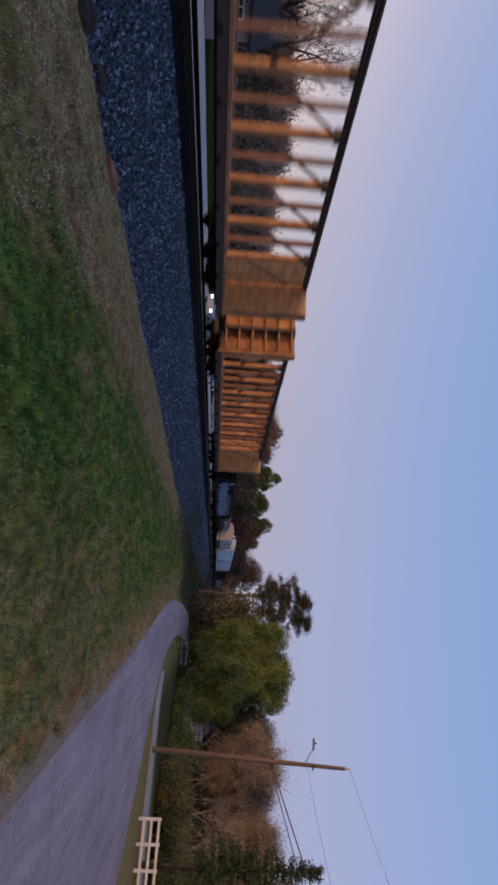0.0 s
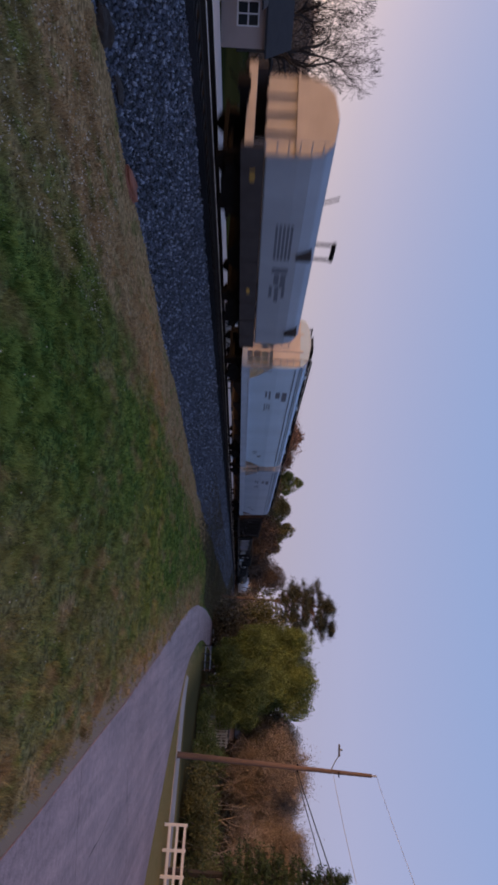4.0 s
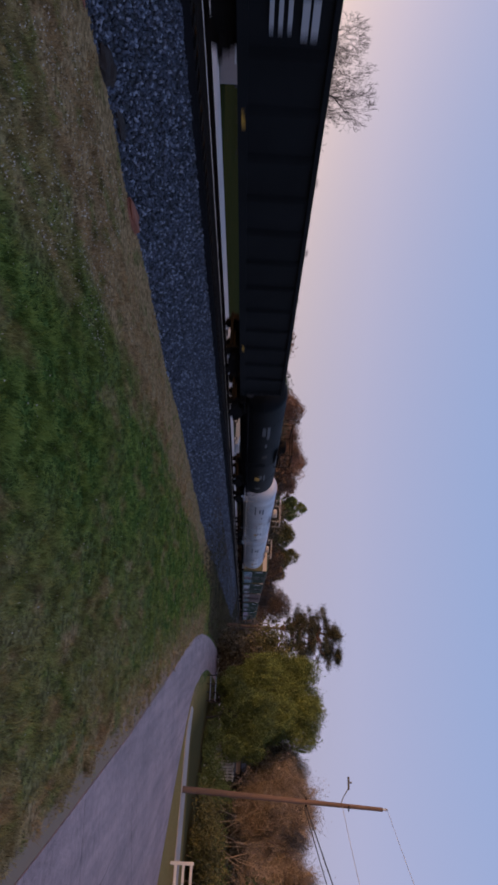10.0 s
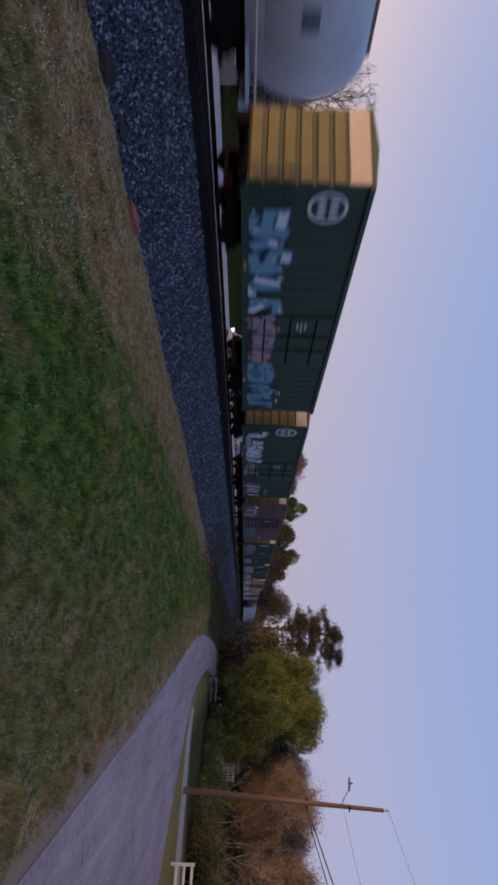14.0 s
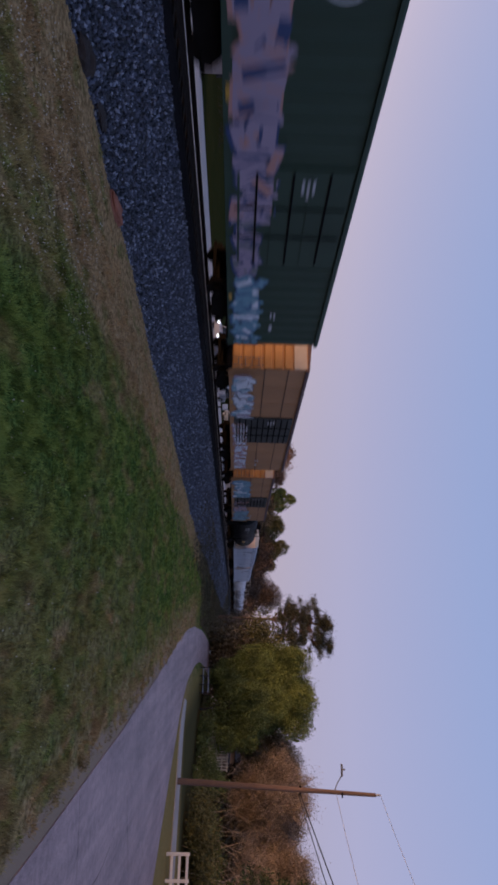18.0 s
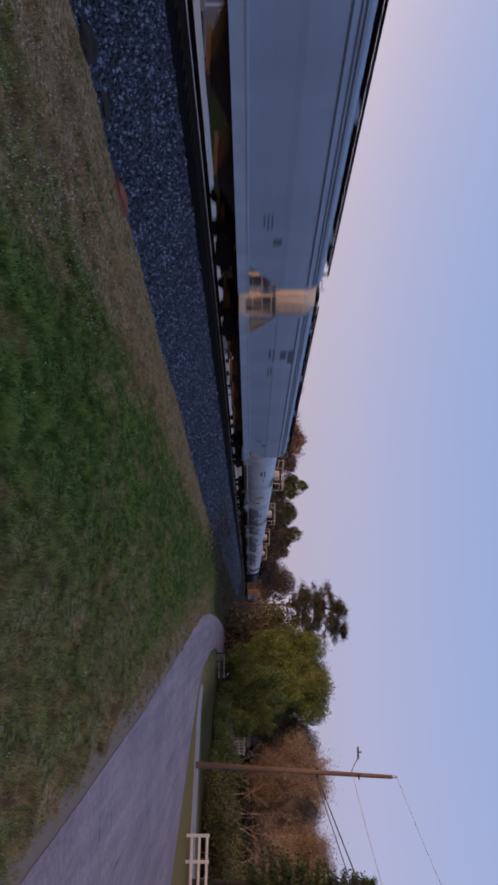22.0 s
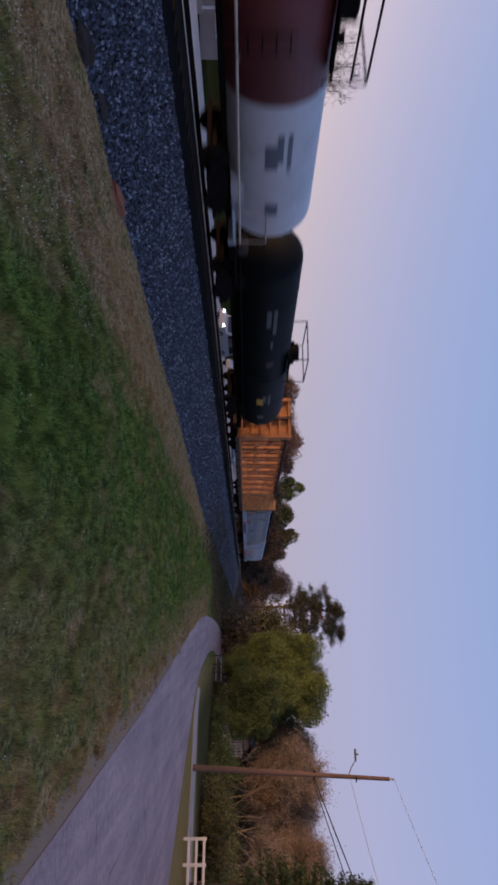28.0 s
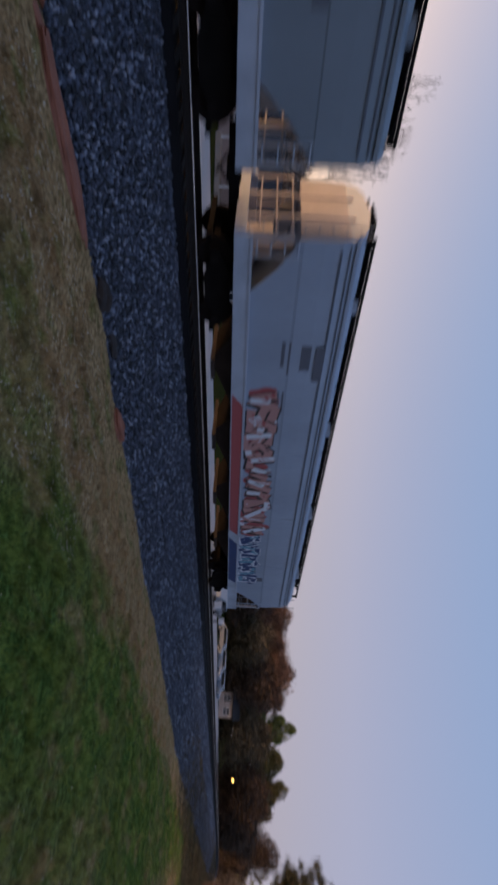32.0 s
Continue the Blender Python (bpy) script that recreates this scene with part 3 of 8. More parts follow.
def round_hopper(s0, s1, h, label):
    root, L = car("covered_hopper", s0, s1, label, "hopper car")
    e = L / 2 - 0.1
    bm = bmesh.new()
    W = 1.52
    prof = [(-W, 1.55), (W, 1.55), (W, 2.5), (W - 0.03, h - 0.7), (W - 0.2, h - 0.3), (W - 0.55, h - 0.05), (0, h + 0.08), (-W + 0.55, h - 0.05), (-W + 0.2, h - 0.3), (-W + 0.03, h - 0.7), (-W, 2.5)]
    prism(bm, prof, -e + 0.3, e - 0.3)
    soften(part("body", bm, GREY_PAINT, root, "grey round-shouldered steel body"), 0.06, 2)
    for sy in (-1, 1):
        bm = bmesh.new()
        prism(bm, [(x * 0.985, z if z < 2 else z - 0.03) for x, z in prof], *sorted((sy * (e - 0.31), sy * (e - 0.24))))
        for x in (-0.7, 0.0, 0.7):
            box(bm, (x - 0.05, sy * (e - 0.2) - 0.06, 1.5), (x + 0.05, sy * (e - 0.2) + 0.06, 2.5))
        box(bm, (-W, sy * (e - 0.2) - 0.1, 2.42), (W, sy * (e - 0.2) + 0.1, 2.5))
        part("end_sheet", bm, TAN_DULL, root, "dull tan end sheet")
        bm = bmesh.new()
        box(bm, (-W, sy * (e - 0.1) - 0.25, 0.95), (W, sy * (e - 0.1) + 0.25, 1.2))
        part("end_sill", bm, TAN_DULL, root)
        bm = bmesh.new()
        ladder(bm, W - 0.1, sy * (e - 0.05), 1.1, h - 0.3, 0.4, "y")
        part("ladder", bm, GREY_PAINT, root)
    for sx in (-1, 1):
        bm = bmesh.new()
        box(bm, (sx * 1.5 - 0.05, -L / 2, 0.85), (sx * 1.5 + 0.06, L / 2, 1.5))
        for y in np.linspace(-L / 2 + 1, L / 2 - 1, 8):
            box(bm, (sx * 1.5 - 0.07, y - 0.06, 0.85), (sx * 1.5 + 0.09, y + 0.06, 1.5))
        part("side_sill", bm, BROWN_SILL, root, "soiled brown-grey side sill")
    for k in range(3):
        y = (k - 1) * L / 4
        bm = bmesh.new()
        prism(bm, [(y - 1.1, 0.9), (y + 1.1, 0.9), (y + 0.4, 0.35), (y - 0.4, 0.35)], -0.9, 0.9, 0, "x")
        part("discharge_hopper", bm, STEEL_DARK, root)
    bars(root, "emblem", W + 0.002, -L / 2 + 3.3, 2.05, [(0, k * 0.13, 1.9, 0.08) for k in range(5)] + [(2.4, 0.0, 0.3, 0.6), (2.8, 0.1, 0.7, 0.2), (2.8, 0.35, 0.9, 0.2)], DARK_LETTER, "dark striped emblem drawn as plain shapes")
    bars(root, "lettering", W + 0.002, -L / 2 + 6.9, 2.0, [(0, 0, 0.8, 0.12), (0, 0.22, 1.1, 0.16), (0, 0.5, 0.8, 0.12)], DARK_LETTER)
    bm = bmesh.new()
    box(bm, (W + 0.05, -L / 2 + 0.9, 1.12), (W + 0.066, -L / 2 + 1.3, 1.28))
    box(bm, (W + 0.05, L / 2 - 5, 1.12), (W + 0.066, L / 2 - 4.7, 1.24))
    part("reflector_strip", bm, YELLOW_TAPE, root)
    for y in (-L / 2 + 5.0, L / 2 - 1.5):
        bm = bmesh.new()
        box(bm, (0.6, y - 0.15, h - 0.75), (W + 0.06, y + 0.15, h - 0.2))
        part("roof_bracket", bm, BROWN_SILL, root)
    bm = bmesh.new()
    y = 0.2
    for dy in (-0.45, 0.45):
        tube(bm, (0.3, y + dy, h), (0.3, y + dy, h + 0.75), 0.05, 8)
    tube(bm, (0.3, y - 0.5, h + 0.75), (0.3, y + 0.5, h + 0.75), 0.09, 8)
    tube(bm, (0, y - 2.3, h), (0, y - 2.6, h + 0.6), 0.04, 6)
    part("roof_fitting", bm, STEEL_DARK, root)
    return root


# ---------------------------------------------------------------- tank car


def tank_car(s0, s1, cz, R, paint_m, label, kind="white", dome_y=0.0, sprayed=()):
    root, L = car("tank_car", s0, s1, label, "tank car", 2.2)
    e = L / 2 - 0.35
    hd, dome_y = R * 0.6, dome_y + 0.55
    front, tail = -L / 2 + 0.75, L / 2 + 0.33
    arc = [(hd * (1 - math.cos(a)), R * math.sin(a)) for a in np.linspace(0, math.pi / 2, 9)]
    prof = [(front + y, r) for y, r in arc] + [(tail - y, r) for y, r in arc[::-1]]
    bm = bmesh.new()
    lathe_y(bm, prof, 0, cz, 36)
    part("tank", bm, paint_m, root, "long riveted cylinder with domed heads", True)
    for y in (-e * 0.62, -e * 0.2, e * 0.22, e * 0.62):
        bm = bmesh.new()
        lathe_y(bm, [(y - 0.05, R + 0.002), (y - 0.05, R + 0.014), (y + 0.05, R + 0.014), (y + 0.05, R + 0.002)], 0, cz, 36)
        part("weld_band", bm, paint_m, root)
    if kind == "band":
        bm = bmesh.new()
        lathe_y(bm, [(-1.4, R + 0.003), (-1.4, R + 0.02), (2.5, R + 0.02), (2.5, R + 0.003)], 0, cz, 36)
        part("painted_band", bm, RED_BAND, root, "dull red band round the middle", True)
    if kind == "oily":
        bm = bmesh.new()
        n, rows = 18, []
        rng = random.Random(int(abs(s0)))
        for i in range(n + 1):
            a = math.pi * 2 * i / n
            w = 0.45 + 0.35 * abs(math.sin(a)) + rng.uniform(-0.1, 0.1)
            rows.append([bm.verts.new(((R + 0.016) * math.sin(a), dome_y - w, cz + (R + 0.016) * math.cos(a))), bm.verts.new(((R + 0.016) * math.sin(a), dome_y + w, cz + (R + 0.016) * math.cos(a)))])
        for a, b in zip(rows, rows[1:]):
            bm.faces.new((a[0], a[1], b[1], b[0]))
        part("spill_stain", bm, GRIME, root, "grey streak of spilled oil under the dome")
    bm = bmesh.new()
    box(bm, (-0.35, -L / 2, 0.70), (0.35, L / 2, 1.0))
    part("centre_sill", bm, STEEL_DARK, root)
    for sy in (-1, 1):
        bm = bmesh.new()
        box(bm, (-1.45, min(sy * (L / 2 - 1.6), sy * L / 2), 0.98), (1.45, max(sy * (L / 2 - 1.6), sy * L / 2), 1.06))
        box(bm, (-1.45, sy * L / 2 - 0.06, 0.8), (1.45, sy * L / 2 + 0.06, 1.06))
        part("end_platform", bm, STEEL_DARK if kind in ("black", "plain") else SILL_BLUE, root)
        bm = bmesh.new()
        prism(bm, [(-1.0, 0.95), (1.0, 0.95), (R * 0.8, cz - R * 0.55), (-R * 0.8, cz - R * 0.55)], *sorted((sy * (e - 2.2), sy * (e - 1.2))))
        part("saddle", bm, STEEL_DARK if kind in ("black", "plain") else TANK_DIRTY, root)
        bm = bmesh.new()
        for x in (-1.42, -0.5, 0.5, 1.42):
            tube(bm, (x, sy * (L / 2 - 0.05), 1.0), (x, sy * (L / 2 - 0.05), 2.1), 0.02, 6)
        tube(bm, (-1.42, sy * (L / 2 - 0.05), 2.1), (1.42, sy * (L / 2 - 0.05), 2.1), 0.02, 6)
        tube(bm, (1.42, sy * (L / 2 - 0.05), 2.1), (1.42, sy * (L / 2 - 1.5), 2.1), 0.02, 6)
        tube(bm, (1.42, sy * (L / 2 - 1.5), 2.1), (1.42, sy * (L / 2 - 1.5), 1.0), 0.02, 6)
        part("end_railing", bm, CREAM if kind not in ("black", "plain") else STEEL_DARK, root)
        bm = bmesh.new()
        tube(bm, (0.3, sy * (L / 2 - 0.3), 1.3), (0.9, sy * (L / 2 - 0.3), 1.3), 0.2, 8)
        part("brake_wheel", bm, BROWN_SILL, root)
        bm = bmesh.new()
        tube(bm, (-1.0, sy * (L / 2 - 0.5), 1.06), (-1.0, sy * (L / 2 - 0.5), 1.7), 0.12, 8)
        part("brake_cylinder", bm, BROWN_SILL, root)
    for sx in (-1, 1):
        bm = bmesh.new()
        tube(bm, (sx * 1.48, -L / 2 + 0.1, 1.22), (sx * 1.48, L / 2 - 0.1, 1.22), 0.04, 6)
        for y in np.linspace(-L / 2 + 1.5, L / 2 - 1.5, 6):
            tube(bm, (sx * 1.48, y, 1.22), (sx * R * 0.72, y, cz - R * 0.62), 0.02, 5)
        part("handrail", bm, CREAM if kind not in ("black", "plain") else STEEL_DARK, root)
        bm = bmesh.new()
        ladder(bm, sx * (R + 0.12), dome_y, 0.7, cz + 0.4, 0.45, "y")
        part("ladder", bm, STEEL_DARK if kind in ("black", "band", "plain") else TANK_DIRTY, root)
    top = cz + R
    if kind != "plain":
        bm = bmesh.new()
        tube(bm, (0, dome_y, top - 0.1), (0, dome_y, top + 0.42), 0.46, 16)
        tube(bm, (0, dome_y, top + 0.42), (0, dome_y, top + 0.5), 0.5, 16, 0.3)
        tube(bm, (0, dome_y + 0.95, top - 0.1), (0, dome_y + 0.95, top + 0.28), 0.2, 10)
        tube(bm, (0, dome_y - 0.95, top - 0.1), (0, dome_y - 0.95, top + 0.2), 0.14, 10)
        part("valve_dome", bm, CREAM if kind in ("white", "oily") else STEEL_DARK, root)
        for sx in (-1, 1):
            bm = bmesh.new()
            box(bm, (sx * 0.85 - 0.28, dome_y - 1.3, top - 0.08), (sx * 0.85 + 0.28, dome_y + 1.3, top - 0.03))
            part("walkway_plate", bm, STEEL_DARK, root)
        rods = [((sx * 1.1, dome_y + y, top - 0.3), (sx * 1.1, dome_y + y, top + 0.85)) for sx in (-1, 1) for y in (-1.3, 1.3)]
        rods += [((sx * 1.1, dome_y - 1.3, top + zz), (sx * 1.1, dome_y + 1.3, top + zz)) for sx in (-1, 1) for zz in ((0.85,) if kind == "black" else (0.45, 0.85))]
        rods += [((-1.1, dome_y + y, top + 0.85), (1.1, dome_y + y, top + 0.85)) for y in (-1.3, 1.3)]
        for a, b in rods:
            bm = bmesh.new()
            tube(bm, a, b, 0.032, 6)
            part("railing_rod", bm, CREAM if kind in ("white", "oily") else STEEL_DARK, root)
    lm = WHITE_LETTER if kind == "plain" else DARK_LETTER if kind != "black" else plain("dull_lettering", (0.045, 0.05, 0.055))

    def on_tank(name, y, z, w, hh, m, lab=""):
        bm = bmesh.new()
        a0, a1 = math.asin(max(-1, min(1, (z - cz) / R))), math.asin(max(-1, min(1, (z + hh - cz) / R)))
        q = [bm.verts.new(((R + 0.01) * math.cos(a), yy, cz + (R + 0.01) * math.sin(a))) for a in np.linspace(a0, a1, 4) for yy in (y, y + w)]
        for i in range(3):
            bm.faces.new((q[2 * i], q[2 * i + 1], q[2 * i + 3], q[2 * i + 2]))
        part(name, bm, m, root, lab)

    for k, (y, z, w, hh) in enumerate(((-e * 0.62, 0.35, 2.0, 0.16), (-e * 0.62, 0.05, 1.4, 0.20), (-e * 0.3, 0.3, 0.7, 0.1), (e * 0.45, 0.1, 1.0, 0.18), (e * 0.45, 0.4, 1.4, 0.12), (e * 0.8, -0.2, 0.5, 0.4))):
        on_tank("lettering", y, cz + z, w, hh, lm)
    if kind == "white" and L > 19:
        on_tank("jacket_panel", 0.4, cz + 0.02, e * 0.72, R * 0.42, TANK_PANEL, "slightly paler jacket panel")
        on_tank("jacket_seam", 0.4, cz + 0.0, e * 0.72, 0.03, SEAM)
        on_tank("lettering", -e * 0.72, cz - 0.35, 3.2, 0.13, DARK_LETTER)
        bm = bmesh.new()
        box(bm, (-0.32, front + 0.9, top - 0.02), (0.32, tail - 0.9, top + 0.05))
        part("top_walkway", bm, TOP_BROWN, root, "rust-brown strip along the top")
    if kind == "oily":
        rng = random.Random(int(abs(s0)) + 5)
        for nm, foot, mean, rag, out, m_ in (("grime", -0.75, -0.02, 0.16, 0.006, GRIME), ("oil_stain", -1.35, -0.55, 0.30, 0.009, OIL_STAIN)):
            bm = bmesh.new()
            cols, hi = [], 0.0
            for i in range(90):
                y = front + hd * 0.8 + (tail - front - 1.6 * hd) * i / 89
                hi = hi * 0.7 + rng.uniform(-rag, rag)
                cols.append([bm.verts.new(((R + out) * math.cos(a), y, cz + (R + out) * math.sin(a))) for a in np.linspace(foot, mean + hi, 7)])
            for a, b in zip(cols, cols[1:]):
                for k in range(6):
                    bm.faces.new((a[k], b[k], b[k + 1], a[k + 1]))
            part(nm, bm, m_, root, "ragged black oil stain over the lower flank" if m_ is OIL_STAIN else "grey-brown grime up to the middle of the flank", True)
        bm = bmesh.new()
        tube(bm, (R + 0.01, front + hd, cz + 0.03), (R + 0.01, tail - hd, cz + 0.03), 0.022, 6)
        part("jacket_seam", bm, STEEL_DARK, root)
        for y in np.linspace(front + 2.2, tail - 1.6, 8):
            bm = bmesh.new()
            for k in range(9):
                a0, a1 = 0.6 * k, 0.6 * (k + 1)
                tube(bm, (R + 0.015, y + 0.17 * math.cos(a0), cz + 0.12 + 0.12 * math.sin(a0)), (R + 0.015, y + 0.17 * math.cos(a1), cz + 0.12 + 0.12 * math.sin(a1)), 0.022, 4)
            part("lifting_loop", bm, STEEL_DARK, root)
        on_tank("data_panel", e * 0.80, cz - 0.05, 0.8, 0.5, DARK_LETTER)
    on_tank("placard", e * 0.50, cz - 0.25, 0.85, 0.38, YELLOW_TAPE if kind != "band" else DARK_LETTER)
    on_tank("placard", -e * 0.05, cz + 0.15, 0.6, 0.35, WARM_TAN if kind != "black" else BROWN_SILL)
    return root


# ---------------------------------------------------------------- boxcar


def boxcar(s0, s1, h, paint_m, end_m, label, door=(0.42, 0.68), door_m=None, sprayed=(), logo=None, ribs=True):
    root, L = car("boxcar", s0, s1, label, "boxcar", 2.4)
    W, e = 1.5, L / 2 - 0.12
    bm = bmesh.new()
    box(bm, (-W, -e, 1.0), (W, e, h - 0.12))
    part("body", bm, paint_m, root, "steel box body")
    d0, d1 = -e + 2 * e * door[0], -e + 2 * e * door[1]
    for sx in (-1, 1):
        if ribs:
            step = 0.62
            y = -e + 0.15
            while y < e - 0.1:
                if not (d0 - 0.15 < y < d1 + 0.15):
                    bm = bmesh.new()
                    prism(bm, [(sx * W, y - 0.10), (sx * (W + 0.055), y - 0.05), (sx * (W + 0.055), y + 0.05), (sx * W, y + 0.10)], 1.15, h - 0.25)
                    for v in bm.verts:
                        v.co = (v.co.x, v.co.z, v.co.y)
                    bmesh.ops.recalc_face_normals(bm, faces=bm.faces)
                    part("side_post", bm, paint_m, root)
                y += step
        else:
            for zz in (1.0 + (h - 1) * 0.42, 1.0 + (h - 1) * 0.72):
                bm = bmesh.new()
                box(bm, (sx * W - 0.02, -e, zz), (sx * W + 0.025, e, zz + 0.035))
                part("panel_seam", bm, BROWN_SILL, root)
            for y in np.linspace(-e, e, 9)[1:-1]:
                bm = bmesh.new()
                box(bm, (sx * W - 0.02, y - 0.03, 1.1), (sx * W + 0.015, y + 0.03, h - 0.2))
                part("panel_seam", bm, paint_m, root)
        bm = bmesh.new()
        x0, x1 = sorted((sx * (W - 0.02), sx * (W + 0.09)))
        box(bm, (x0, d0, 1.12), (x1, d1, h - 0.3))
        dr = part("door", bm, door_m or paint_m, root, "sliding plug door")
        nb = 6 if ribs else 18
        for k in range(nb):
            zz = 1.25 + k * (h - 1.7) / nb
            bm = bmesh.new()
            box(bm, (sx * (W + 0.085) - 0.02, d0 + 0.12, zz), (sx * (W + 0.085) + 0.03, d1 - 0.12, zz + 0.07))
            part("door_rib", bm, STEEL_DARK if k % 2 else (door_m or paint_m), dr)
        bm = bmesh.new()
        for yy in (d0 + (d1 - d0) * 0.35, d0 + (d1 - d0) * 0.65):
            tube(bm, (sx * (W + 0.13), yy, 1.15), (sx * (W + 0.13), yy, h - 0.35), 0.025, 6)
        part("locking_bar", bm, STEEL_DARK, dr)
        bm = bmesh.new()
        x0, x1 = sorted((sx * (W - 0.02), sx * (W + 0.07)))
        box(bm, (x0, -e, 0.88), (x1, e, 1.12))
        part("side_sill", bm, paint_m, root)
        bm = bmesh.new()
        x0, x1 = sorted((sx * (W - 0.05), sx * (W + 0.10)))
        box(bm, (x0, -e - 0.05, h - 0.22), (x1, e + 0.05, h - 0.12))
        part("eave", bm, paint_m if ribs else OXIDE, root)
    bm = bmesh.new()
    prism(bm, [(-W - 0.08, h - 0.12), (W + 0.08, h - 0.12), (W + 0.05, h - 0.05), (0, h + 0.08), (-W - 0.05, h - 0.05)], -e - 0.05, e + 0.05)
    for y in np.linspace(-e + 0.5, e - 0.5, 14):
        prism(bm, [(-W, h - 0.05), (0, h + 0.07), (W, h - 0.05), (W, h - 0.035), (0, h + 0.095), (-W, h - 0.035)], y - 0.06, y + 0.06)
    part("roof", bm, paint_m if ribs else OXIDE, root)
    for sy in (-1, 1):
        top = h - 0.8
        n = 6
        for k in range(n):
            z0 = 1.05 + k * (top - 1.05) / n
            bm = bmesh.new()
            z1 = z0 + (top - 1.05) / n - 0.07
            prism(bm, [(sy * (e - 0.01), z0), (sy * (e + 0.07), z0 + 0.06), (sy * (e + 0.07), z1 - 0.06), (sy * (e - 0.01), z1)], -W + 0.04, W - 0.04, 0, "x")
            part("end_panel", bm, end_m, root)
        bm = bmesh.new()
        box(bm, (-W + 0.03, sy * (e + 0.03) - 0.04, top), (W - 0.03, sy * (e + 0.03) + 0.03, h - 0.18))
        # Pale top panel; sunlight on the upper end is part of its cream.
        part("end_top_panel", bm, CREAM, root, "pale upper end panel")
        bm = bmesh.new()
        ladder(bm, W - 0.35, sy * (e + 0.14), 0.9, 2.6, 0.42, "x")
        part("ladder", bm, SEAM, root)
        bm = bmesh.new()
        ladder(bm, W + 0.09, sy * (e - 0.3), 0.75, 2.5, 0.42, "y")
        part("side_ladder", bm, paint_m, root)
        bm = bmesh.new()
        box(bm, (-W, sy * L / 2 - 0.12, 0.78), (W, sy * L / 2 + 0.05, 1.05))
        part("end_sill", bm, STEEL_DARK, root)
    X = W + 0.062
    if logo:
        ly, lz, lr = logo
        bm = bmesh.new()
        paint(bm, [(-e + ly + lr * math.cos(a), lz + lr * math.sin(a)) for a in np.linspace(0, 2 * math.pi, 33)[:-1]], X + 0.002, 0)
        paint(bm, [(-e + ly + 0.84 * lr * math.cos(a), lz + 0.84 * lr * math.sin(a)) for a in np.linspace(0, 2 * math.pi, 33)[:-1]], X + 0.006, 1)
        for a in (-0.45, 0.0, 0.45):
            for b in (-0.3, 0.3):
                paint(bm, blob(-e + ly + a * lr, lz + b * lr, lr * 0.3, lr * 0.5, random.Random(3), 10, 0.1), X + 0.010, 0)
        part("emblem", bm, [SPRAY["white"], paint_m], root, "round pale emblem drawn as plain shapes")
    bars(root, "lettering", W + 0.096, d0 + 0.3, 1.0 + (h - 1) * 0.55, [(0.1, 0, 0.5, 0.08), (0.1, 0.16, 0.7, 0.08), (0.1, 0.32, 0.5, 0.08)], WHITE_LETTER, "small white data lines")
    bars(root, "lettering", X, e - 2.6, 2.6, [(0, 0, 0.4, 0.07), (0, 0.14, 0.5, 0.07), (0.9, 0.0, 0.5, 0.12)], WHITE_LETTER)
    for k in (1, 4):
        yy = -e + 0.8 + k * (2 * e - 1.6) / 5
        bm = bmesh.new()
        box(bm, (W + 0.07, yy - 0.2, 0.95), (W + 0.078, yy + 0.2, 1.05))
        part("reflector_strip", bm, YELLOW_TAPE, root)
    for y0, y1, z0, z1, sd, *cols in sprayed:
        graffiti(root, W + 0.098 if d0 + e - 1 < (y0 + y1) / 2 < d1 + e + 1 else X, -e + y0, -e + y1, z0, z1, sd, *cols)
    return root


# ---------------------------------------------------------------- open gondola


